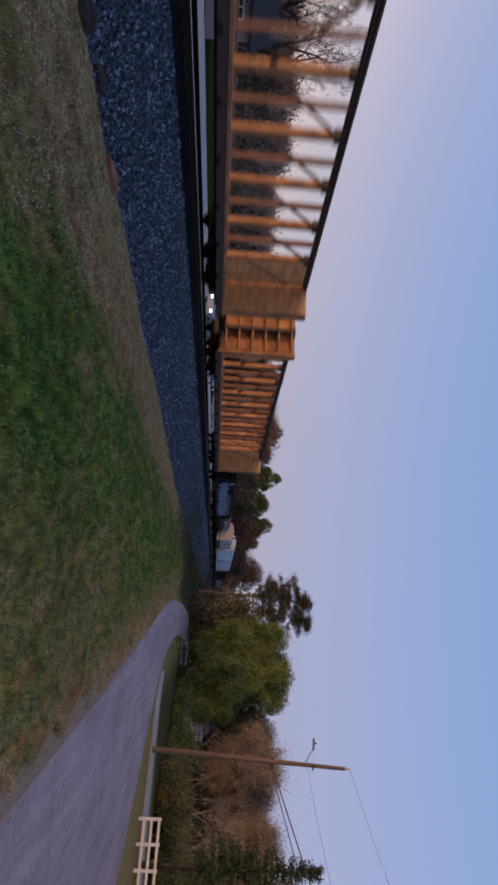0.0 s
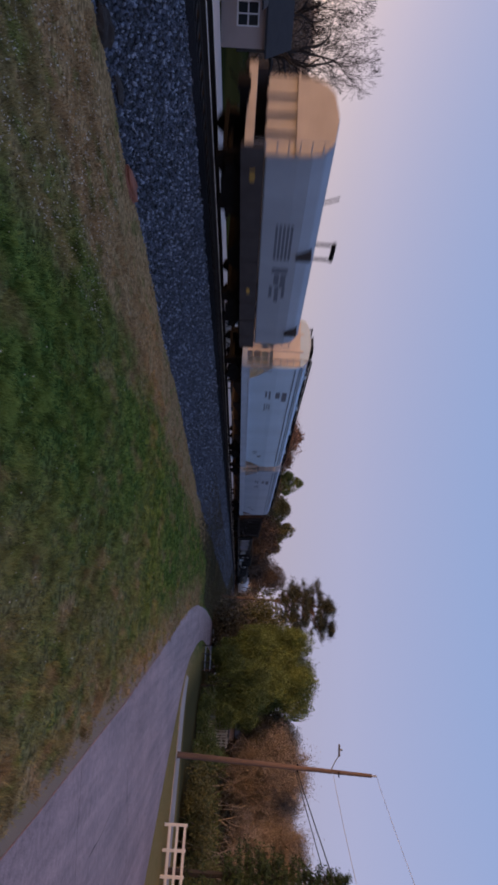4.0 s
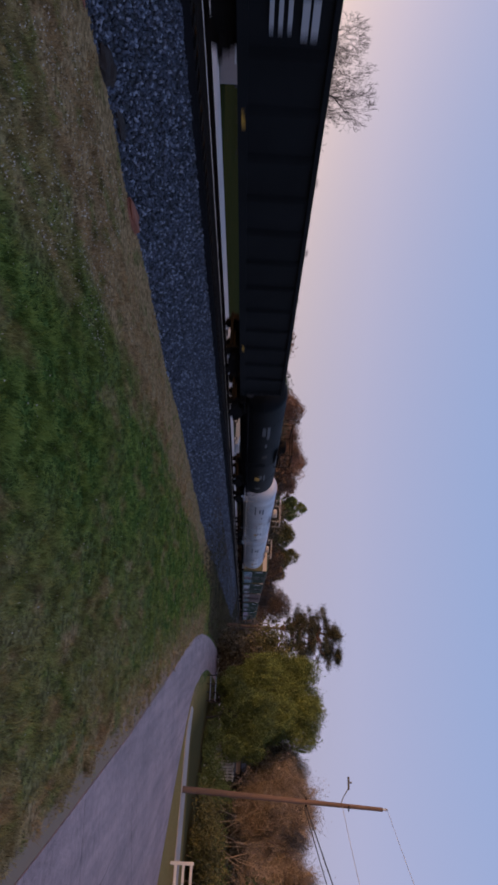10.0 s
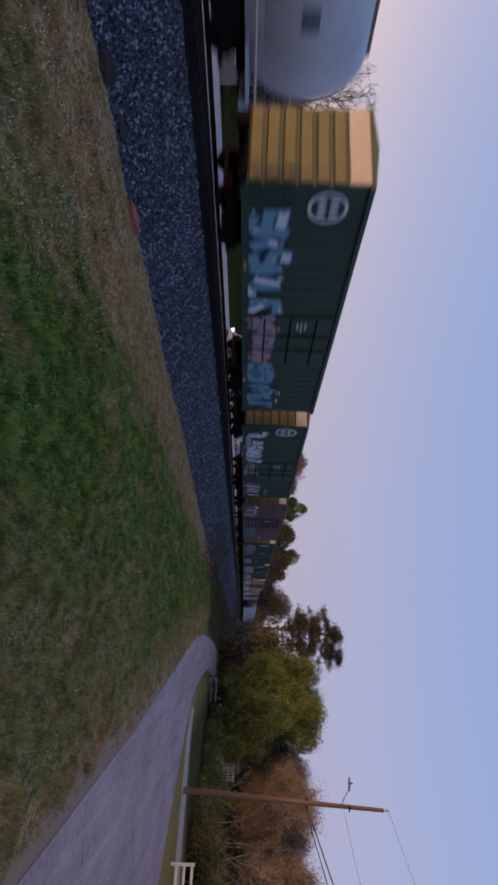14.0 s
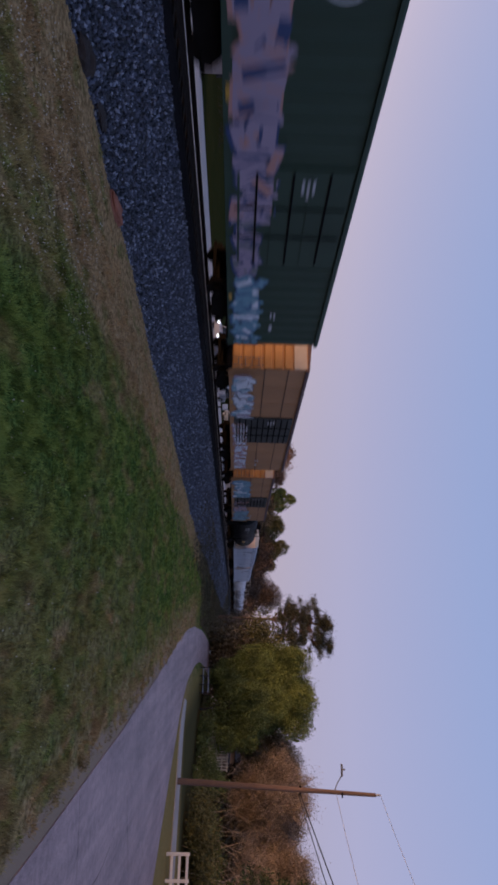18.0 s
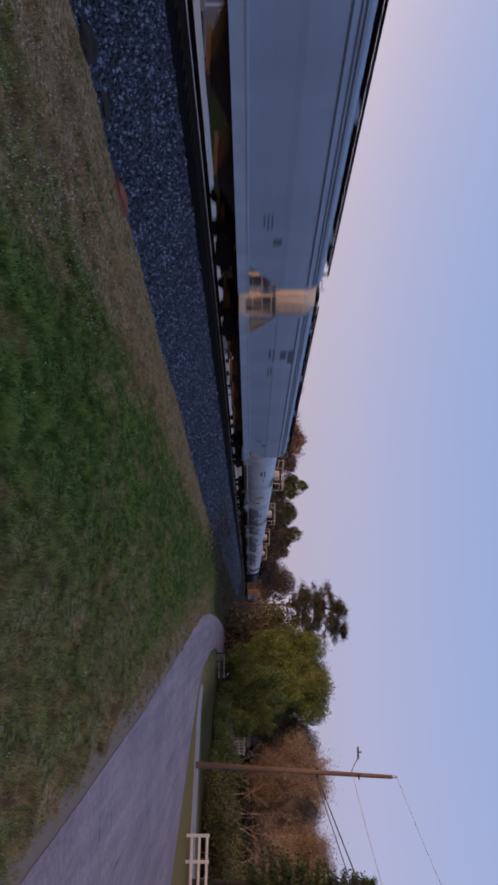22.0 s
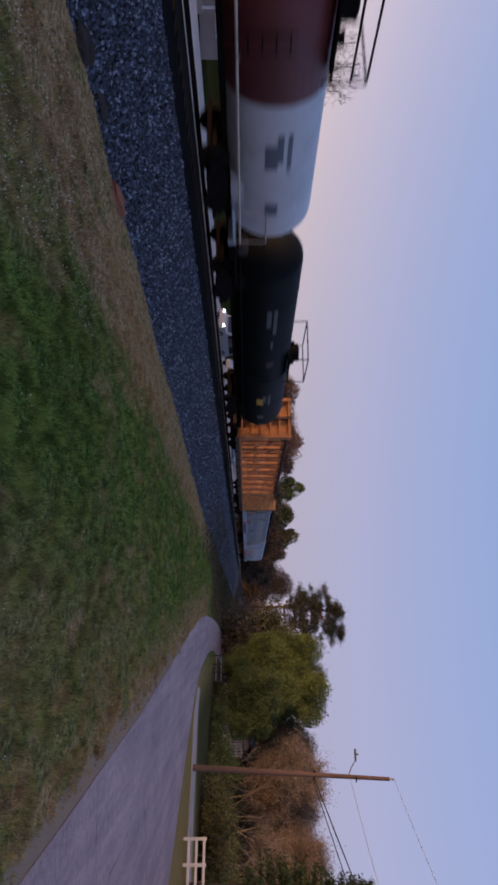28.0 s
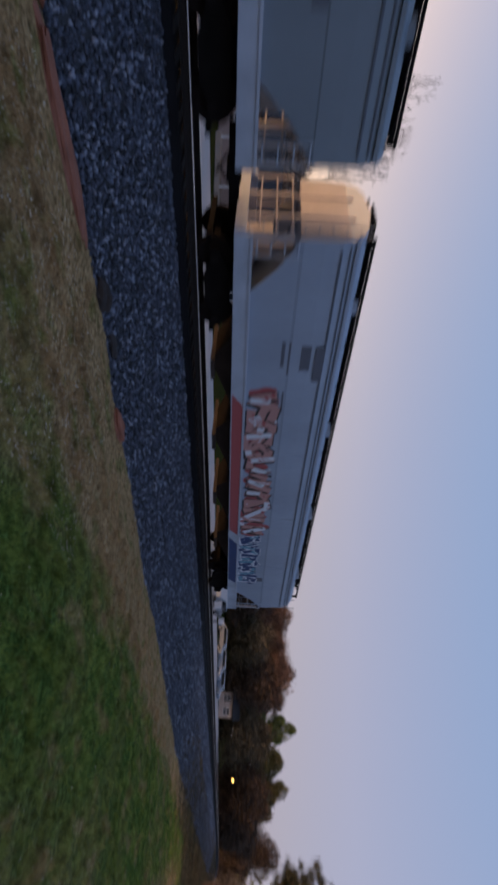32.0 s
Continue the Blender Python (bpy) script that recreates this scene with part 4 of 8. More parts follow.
def gondola(s0, s1, h, paint_m, label, ribs=12, sprayed=(), load=True, base=1.0):
    root, L = car("gondola_car", s0, s1, label, "gondola car", 2.3)
    W, e = 1.46, L / 2 - 0.15
    for lo, hi, nm in (((-W - 0.05, -e, base), (-W + 0.05, e, h), "side_wall"), ((W - 0.05, -e, base), (W + 0.05, e, h), "side_wall"), ((-W + 0.05, -e, base), (W - 0.05, -e + 0.1, h - 0.01), "end_wall"), ((-W + 0.05, e - 0.1, base), (W - 0.05, e, h - 0.01), "end_wall"), ((-W + 0.05, -e + 0.1, base), (W - 0.05, e - 0.1, base + 0.12), "floor_plate")):
        bm = bmesh.new()
        box(bm, lo, hi)
        part(nm, bm, paint_m, root)
    for sx in (-1, 1):
        for y in np.linspace(-e + 0.12, e - 0.12, ribs + 1):
            bm = bmesh.new()
            prism(bm, [(y - 0.13, base - 0.05), (y + 0.13, base - 0.05), (y + 0.08, h - 0.1), (y - 0.08, h - 0.1)], *sorted((sx * (W + 0.04), sx * (W + 0.14))), 0, "x")
            part("side_stake", bm, paint_m, root)
        bm = bmesh.new()
        box(bm, (sx * (W + 0.04) - 0.1, -e - 0.05, h - 0.12), (sx * (W + 0.04) + 0.12, e + 0.05, h + 0.02))
        part("top_chord", bm, paint_m, root)
        bm = bmesh.new()
        box(bm, (sx * (W + 0.03) - 0.05, -L / 2, base - 0.2), (sx * (W + 0.03) + 0.1, L / 2, base + 0.05))
        part("side_sill", bm, paint_m, root)
    for sy in (-1, 1):
        for zz in np.linspace(base + 0.2, h - 0.25, 4):
            bm = bmesh.new()
            box(bm, (-W, sy * (e + 0.09) - 0.06, zz), (W, sy * (e + 0.09) + 0.06, zz + 0.16))
            part("end_rib", bm, paint_m, root)
        bm = bmesh.new()
        ladder(bm, W - 0.3, sy * (e + 0.2), 0.8, h, 0.42, "x")
        part("ladder", bm, paint_m, root)
        bm = bmesh.new()
        ladder(bm, W + 0.2, sy * (e - 0.35), 0.8, h - 0.2, 0.42, "y")
        part("side_ladder", bm, paint_m, root)
    if load:
        rng = random.Random(int(abs(s0)))
        bm = bmesh.new()
        n, m = 30, 6
        g = [[bm.verts.new((-W + 0.08 + (2 * W - 0.16) * j / m, -e + 0.1 + (2 * e - 0.2) * i / n, h - 0.3 + (0.0 if j in (0, m) or i in (0, n) else rng.uniform(-0.05, 0.30)))) for j in range(m + 1)] for i in range(n + 1)]
        for i in range(n):
            for j in range(m):
                bm.faces.new((g[i][j], g[i][j + 1], g[i + 1][j + 1], g[i + 1][j]))
        for _ in range(9):
            y, x = rng.uniform(-e + 1, e - 1), rng.uniform(-0.6, 0.9)
            tube(bm, (x, y, h - 0.3), (x + rng.uniform(-0.3, 0.3), y + rng.uniform(-0.7, 0.7), h + rng.uniform(0.1, 0.35)), 0.05, 5)
        part("scrap_load", bm, SCRAP, root, "dark uneven load showing over the rim")
    X = W + 0.145
    bars(root, "lettering", X, -e + 1.6, base + 0.5, [(0, 0.0, 0.8, 0.1), (0, 0.2, 0.8, 0.1), (0, 0.4, 0.8, 0.1), (0.1, 1.0 if h > 3 else 0.7, 0.85, 0.16), (0.1, 1.25 if h > 3 else 0.92, 0.85, 0.16)], WHITE_LETTER, "white reporting marks as plain bars")
    for k in (1, 4):
        yy = -e + 0.8 + k * (2 * e - 1.6) / 5
        bm = bmesh.new()
        box(bm, (W + 0.13, yy - 0.2, base - 0.1), (W + 0.14, yy + 0.2, base))
        part("reflector_strip", bm, YELLOW_TAPE, root)
    for y0, y1, z0, z1, sd, *cols in sprayed:
        graffiti(root, X, -e + y0, -e + y1, z0, z1, sd, *cols)
    return root


# ---------------------------------------------------------------- open hopper with sloped end sheets


def open_hopper(s0, s1, h, label, ribs=11):
    root, L = car("open_hopper_car", s0, s1, label, "hopper car", 2.1)
    W, e, base = 1.48, L / 2 - 0.1, 1.0
    for sx in (-1, 1):
        bm = bmesh.new()
        prism(bm, [(-e, h), (e, h), (e, h - 0.45), (e - 2.3, base), (-e + 2.3, base), (-e, h - 0.45)], *sorted((sx * W, sx * (W - 0.08))), 0, "x")
        part("side_wall", bm, GON_BROWN, root, "dark brown riveted side")
        for y in np.linspace(-e + 2.5, e - 2.5, ribs):
            bm = bmesh.new()
            prism(bm, [(y - 0.12, base), (y + 0.12, base), (y + 0.08, h - 0.1), (y - 0.08, h - 0.1)], *sorted((sx * (W - 0.01), sx * (W + 0.11))), 0, "x")
            part("side_stake", bm, GON_BROWN, root)
        for z0, z1, nm in ((h - 0.14, h + 0.02, "top_chord"), (base - 0.22, base + 0.04, "side_sill")):
            bm = bmesh.new()
            box(bm, (sx * (W + 0.02) - 0.08, -e - 0.05, z0), (sx * (W + 0.02) + 0.12, e + 0.05, z1))
            part(nm, bm, GON_BROWN, root)
    for sy in (-1, 1):
        bm = bmesh.new()
        prism(bm, [(sy * e, h - 0.1), (sy * (e - 0.08), h - 0.1), (sy * (e - 2.7), base), (sy * (e - 2.55), base)], -W + 0.08, W - 0.08, 0, "x")
        part("slope_sheet", bm, RUST_DULL, root, "rust-brown sloping end sheet")
        for x in (-W + 0.05, -0.5, 0.5, W - 0.05):
            bm = bmesh.new()
            box(bm, (x - 0.06, sy * e - 0.07, base), (x + 0.06, sy * e + 0.07, h - 0.1))
            part("end_post", bm, RUST_DULL, root)
        for zz in (base + 0.75, base + 1.6):
            for x in (-W + 0.05, W - 0.05):
                bm = bmesh.new()
                tube(bm, (x, sy * e, zz), (x, sy * (e - 2.3 + (zz - base)), zz), 0.05, 6)
                part("end_brace", bm, RUST_DULL, root)
        bm = bmesh.new()
        box(bm, (-W, min(sy * (e - 2.2), sy * e), base - 0.12), (W, max(sy * (e - 2.2), sy * e), base))
        part("end_platform", bm, GON_BROWN, root)
        bm = bmesh.new()
        tube(bm, (-0.5, sy * (e - 0.7), base + 0.35), (0.5, sy * (e - 0.7), base + 0.35), 0.24, 10)
        part("brake_cylinder", bm, STEEL_DARK, root)
        bm = bmesh.new()
        ladder(bm, W + 0.08, sy * (e - 0.3), 0.8, h - 0.2, 0.42, "y")
        part("side_ladder", bm, GON_BROWN, root)
    for k in range(3):
        y = (k - 1) * L / 4.5
        bm = bmesh.new()
        prism(bm, [(y - 1.4, base), (y + 1.4, base), (y + 0.45, 0.35), (y - 0.45, 0.35)], -1.0, 1.0, 0, "x")
        part("discharge_hopper", bm, STEEL_DARK, root)
    X = W + 0.003
    bars(root, "lettering", X, -e + 2.75, base + 1.0, [(0, 0.0, 0.5, 0.5)], WHITE_LETTER, "pale reporting marks as a plain block")
    bars(root, "reflector_strip", X, -e + 2.75, base + 0.55, [(0, 0.0, 0.5, 0.13)], YELLOW_TAPE)
    for y0, w, z0, hh in ((e - 4.2, 0.6, 1.4, 0.4), (-e + 6.4, 0.4, 1.7, 0.25), (-e + 9.0, 0.35, 1.3, 0.2)):
        bars(root, "chalk_mark", X + 0.11, y0, z0, [(0, 0, w, 0.05), (0.1, 0.12, w * 0.7, 0.05), (0, 0.24, w, hh * 0.12)], SPRAY["dim"], "faint chalk marks")
    return root


# ---------------------------------------------------------------- flat car with a truss along its middle


def truss_flat(s0, s1, h, label):
    root, L = car("centre_beam_flat_car", s0, s1, label, "flat car", 2.6)
    W, e = 1.42, L / 2 - 0.1
    bm = bmesh.new()
    box(bm, (-W, -e, 0.80), (W, e, 0.98))
    part("deck", bm, DECK_DARK, root, "narrow rust-brown deck")
    for sx in (-1, 1):
        bm = bmesh.new()
        box(bm, (sx * W - 0.06, -e, 0.66), (sx * W + 0.06, e, 0.95))
        part("side_sill", bm, DECK_DARK, root)
        bm = bmesh.new()
        box(bm, (sx * W - 0.08, -e, 0.94), (sx * W + 0.08, e, 1.04))
        part("sill_cap", bm, ORANGE_RUST, root)
    bm = bmesh.new()
    box(bm, (-0.4, -e, 0.5), (0.4, e, 0.79))
    part("centre_sill", bm, DECK_DARK, root)
    for y in np.linspace(-e + 1.0, e - 1.0, 12):
        bm = bmesh.new()
        box(bm, (W + 0.02, y - 0.08, 0.58), (W + 0.12, y + 0.08, 0.78))
        part("strap_winch", bm, STEEL_DARK, root)
    bm = bmesh.new()
    box(bm, (-0.28, -e, h - 0.07), (0.28, e, h))
    box(bm, (-0.2, -e, h - 0.17), (0.2, e, h - 0.07))
    part("top_chord", bm, DECK_DARK, root, "dark top beam with worn paint")
    panel = 1.7
    inner = e - 0.6
    n = 18
    ys = np.linspace(-inner + panel, inner - panel, n + 1)
    for i, y in enumerate(ys):
        bm = bmesh.new()
        w = 0.045 if i % 2 else 0.12
        box(bm, (-0.11, y - w, 0.98), (0.11, y + w, h - 0.15))
        part("truss_post", bm, RUST_SILL if i % 2 else ORANGE_RUST, root)
        if i % 2 == 0:
            bm = bmesh.new()
            box(bm, (-0.14, y - 0.2, h - 0.40), (0.14, y + 0.2, h - 0.16))
            part("gusset", bm, DECK_DARK, root)
    for i in range(0, n, 2):
        y0, y1 = ys[i], ys[i + 1] if i + 1 <= n else ys[i]
        sgn = 1 if i < n // 2 else -1
        bm = bmesh.new()
        a, b = (ys[i], ys[min(n, i + 2)]) if sgn > 0 else (ys[min(n, i + 2)], ys[i])
        tube(bm, (0, a, h - 0.3), (0, b, 1.9), 0.06, 6)
        part("truss_diagonal", bm, RUST_SILL, root)
    for sy in (-1, 1):
        bm = bmesh.new()
        y0, y1 = sorted((sy * inner, sy * (inner - panel)))
        box(bm, (-0.10, y0, 0.98), (0.10, y1, h - 0.2))
        web = part("web_plate", bm, ORANGE_RUST, root)
        n_b = 7
        for k in range(n_b):
            za, zb = 1.0 + (h - 1.22) * k / n_b, 1.0 + (h - 1.22) * (k + 1) / n_b - 0.02
            for sx in (-1, 1):
                bm = bmesh.new()
                box(bm, (min(sx * 0.10, sx * 0.135), y0 + 0.02, za), (max(sx * 0.10, sx * 0.135), y1 - 0.02, zb))
                part("plank", bm, PLANK, web)
        bm = bmesh.new()
        tube(bm, (0.17, y0 + 0.1, 1.9), (0.17, y1 - 0.15, h - 0.9), 0.03, 6)
        part("brace_rod", bm, RUST_SILL, web)
        bh = part("bulkhead", (lambda b: (box(b, (-W, sy * (e - 0.35) - 0.06, 0.98), (W, sy * (e - 0.35) + 0.06, h)), b)[1])(bmesh.new()), ORANGE_RUST, root, "tall ribbed end bulkhead")
        for k in range(9):
            bm = bmesh.new()
            xa = -W + 2 * W * k / 9
            a, b = sorted((sy * (e - 0.41), sy * (e - 0.46)))
            box(bm, (xa + 0.008, a, 1.0), (xa + 2 * W / 9 - 0.008, b, h - 0.03 * (k % 3)))
            part("bulkhead_board", bm, PLANK, bh)
        for zz in np.linspace(1.08, h - 0.2, 6):
            bm = bmesh.new()
            a, b = sorted((sy * (e - 0.29), sy * (e + 0.02)))
            box(bm, (-W, a, zz), (W, b, zz + 0.09))
            part("bulkhead_rib", bm, ORANGE_RUST, bh)
        for x in (-W + 0.08, 0.0, W - 0.08):
            bm = bmesh.new()
            a, b = sorted((sy * (e - 0.29), sy * (e + 0.06)))
            box(bm, (x - 0.09, a, 0.8), (x + 0.09, b, h + 0.02))
            part("bulkhead_post", bm, ORANGE_RUST if x else DECK_DARK, bh)
        bm = bmesh.new()
        ladder(bm, W - 0.4, sy * (e + 0.1), 0.8, h, 0.4, "x")
        part("ladder", bm, ORANGE_RUST, bh)
    for k, y in enumerate(ys[1::2]):
        bm = bmesh.new()
        box(bm, (0.165, y - 0.03, 1.9 + 0.12 * (k % 2)), (0.175, y + 0.03, 2.9))
        part("strap", bm, CREAM, root)
    return root


def build_train():
    truss_flat(-322.66, -298.83, 4.55, "rust-orange open truss flat car, empty, with end bulkheads")
    truss_flat(-295.42, -271.77, 4.6, "rust-orange empty lumber flat car with a middle truss")
    gondola(-270.2, -249.4, 2.62, GON_BLACK, "black low gondola car covered with blue sprayed lettering", 14, ((2.5, 18.9, 1.05, 2.0, 11, "navy", "sky", "lilac", "blue"), (7, 18.6, 1.95, 2.4, 12, "black", "dim", "grey")), False, 0.95)
    tank_car(-245.6, -232.7, 1.80, 1.08, MAROON, "maroon tank car with white lettering", "plain", 0.5)
    round_hopper(-227.4, -215.3, 3.62, "grey round-shouldered covered hopper car with tan ends")
    hopper(-213.24, -194.21, 4.2, PALE_BLUE, 3, "pale blue-grey covered hopper car with sloped ends")
    hopper(-192.81, -173.04, 4.22, GREY_BLUE, 4, "dull blue-grey covered hopper car with a roof walkway")
    open_hopper(-171.18, -155.6, 3.75, "dark brown high-sided open hopper car with rusty sloped ends")
    gondola(-154.1, -132.18, 2.95, GON_BLACK, "black open gondola car with large pale sprayed letters", 13, ((2.0, 14.5, 1.15, 2.55, 22, "black", "dim", "navy"), (15.5, 20.5, 1.3, 2.2, 23, "black", "dim", "teal")))
    gondola(-131.08, -113.88, 3.42, GON_BLACK, "black high-sided gondola car with white marks along its foot", 12, ((5.0, 8.0, 1.2, 1.9, 24, "navy", "sky", "grey"), (9.0, 16.5, 1.15, 1.6, 25, "black", "dim", "teal")))
    gondola(-112.98, -91.72, 3.0, GON_BLACK, "long black gondola car loaded to the rim with scrap", 14)
    tank_car(-90.55, -71.8, 2.08, 1.36, TANK_BLACK, "black tank car with a railed top platform", "black", 0.6)
    tank_car(-71.2, -50.41, 2.38, 1.52, TANK_WHITE, "long white pressure tank car, lightly soiled", "white", 0.65)
    tank_car(-49.91, -28.26, 2.40, 1.55, TANK_WHITE, "long white pressure tank car with faint data panels", "white", 0.65)
    boxcar(-25.99, -9.54, 4.84, GREEN_PAINT, OLIVE_END, "dark green boxcar with pale blue sprayed letters along its foot", (0.42, 0.66), None, ((1.0, 6.6, 1.1, 2.5, 31, "navy", "sky", "white"), (6.8, 10.6, 1.1, 2.4, 32, "black", "lilac", "pink"), (10.8, 15.6, 1.1, 2.4, 33, "navy", "sky", "teal")), (0.85, 3.5, 0.62))
    boxcar(-7.65, 8.59, 4.82, GREEN_PAINT, OLIVE_END, "dark green boxcar with a round emblem and black-and-white spray letters", (0.42, 0.66), None, ((1.0, 6.8, 1.1, 2.3, 34, "black", "white", "lilac"), (7.0, 9.5, 1.1, 2.0, 35, "grey", "lilac", "pink"), (12.0, 15.4, 1.1, 2.3, 36, "black", "lilac", "white")), (0.85, 3.5, 0.62))
    boxcar(10.37, 27.2, 4.86, OXIDE, OLIVE_END, "oxide-brown boxcar with teal spray paint along its foot", (0.36, 0.62), None, ((1.0, 5.0, 1.1, 2.2, 37, "black", "grey", "white"), (6.5, 14.5, 1.1, 2.2, 38, "navy", "teal", "black")), None, False)
    boxcar(29.24, 45.68, 4.87, GREEN_PAINT, OLIVE_END, "dark green boxcar with a round emblem and grey-blue graffiti", (0.39, 0.63), None, ((0.8, 4.2, 1.1, 2.4, 39, "black", "sky", "grey", "dim"), (4.2, 7.4, 1.1, 2.3, 57, "black", "dim", "lilac", "grey"), (11.6, 15.6, 1.15, 2.1, 40, "grey", "lilac", "blue", "blue")), (1.1, 3.47, 0.55))
    boxcar(47.34, 63.65, 4.9, GREEN_PAINT, GREEN_PAINT, "dark green boxcar with pink and white graffiti", (0.375, 0.645), None, ((1.0, 4.4, 1.1, 2.5, 41, "pink", "lilac", "navy", "lilac"), (4.4, 8.0, 1.1, 2.4, 56, "navy", "lilac", "pink", "lilac"), (8.2, 11.0, 1.15, 2.1, 42, "navy", "lilac", "grey"), (11.2, 15.8, 1.1, 2.2, 43, "blue", "sky", "white", "sky")), (0.85, 3.5, 0.62))
    boxcar(65.87, 82.66, 4.87, TAN_BROWN, ORANGE_END, "faded tan-brown boxcar with a black door and pale graffiti", (0.37, 0.62), DOOR_BLACK, ((0.8, 6.8, 1.05, 2.2, 44, "grey", "white", "sky", "lilac"), (7.0, 10.8, 1.1, 1.9, 45, "lilac", "white", "orange"), (11.2, 16.0, 1.1, 2.0, 46, "lilac", "white", "pink")), None, False)
    boxcar(84.59, 100.86, 4.36, TAN_BROWN, ORANGE_END, "tan-brown boxcar with a dark door and sky-blue graffiti", (0.38, 0.60), DOOR_BLACK, ((0.8, 7.0, 1.05, 2.5, 47, "blue", "sky", "white", "sky"), (7.2, 11.4, 1.1, 2.4, 48, "black", "lilac", "pink"), (11.4, 15.8, 1.05, 2.5, 49, "blue", "sky", "teal", "sky")), None, False)
    tank_car(101.89, 117.7, 2.30, 1.50, TANK_BLACK, "black tank car with a boxed top railing", "black", 0.5)
    hopper(118.99, 139.48, 4.12, GREY_BLUE, 5, "blue-grey covered hopper car with an orange-flecked sill")
    hopper(141.15, 161.85, 4.0, GREY_BLUE, 6, "plain blue-grey covered hopper car")
    tank_car(162.52, 179.98, 2.26, 1.42, TANK_WHITE, "white tank car with a tan glow on its head", "white", 0.6)
    tank_car(180.54, 198.98, 2.24, 1.40, TANK_DIRTY, "white tank car stained dark by spills", "oily", 0.6)
    tank_car(199.37, 217.49, 2.20, 1.38, TANK_DIRTY, "white tank car with heavy black streaks", "oily", 0.6)
    tank_car(218.34, 237.44, 2.24, 1.42, TANK_DIRTY, "white tank car with oil-darkened belly", "oily", 0.6)
    tank_car(237.77, 253.6, 2.22, 1.40, TANK_WHITE, "white tank car with a dull red band and black dome", "band", 0.2)
    tank_car(254.5, 271.9, 2.26, 1.42, TANK_BLACK, "black tank car with yellow placard and top railing", "black", 0.6)
    truss_flat(273.8, 297.82, 4.47, "orange-painted empty flat car with a middle truss and bulkheads")
    hopper(298.65, 320.05, 3.94, SLATE, 7, "blue-grey covered hopper car with navy and white graffiti", ((4.4, 6.2, 1.15, 1.9, 51, "red", "red", "red", "red"), (5.9, 12.8, 1.35, 2.55, 52, "white", "navy", "blue")))
    hopper(321.52, 341.67, 3.98, GREY_BLUE, 8, "blue-grey covered hopper car with pink and dark graffiti", ((5.2, 13.2, 1.15, 2.45, 53, "black", "pink", "white", "red"), (13.4, 17.4, 1.15, 2.25, 54, "white", "navy", "sky", "navy")))


build_train()

# ---------------------------------------------------------------- ground, roads and track bed


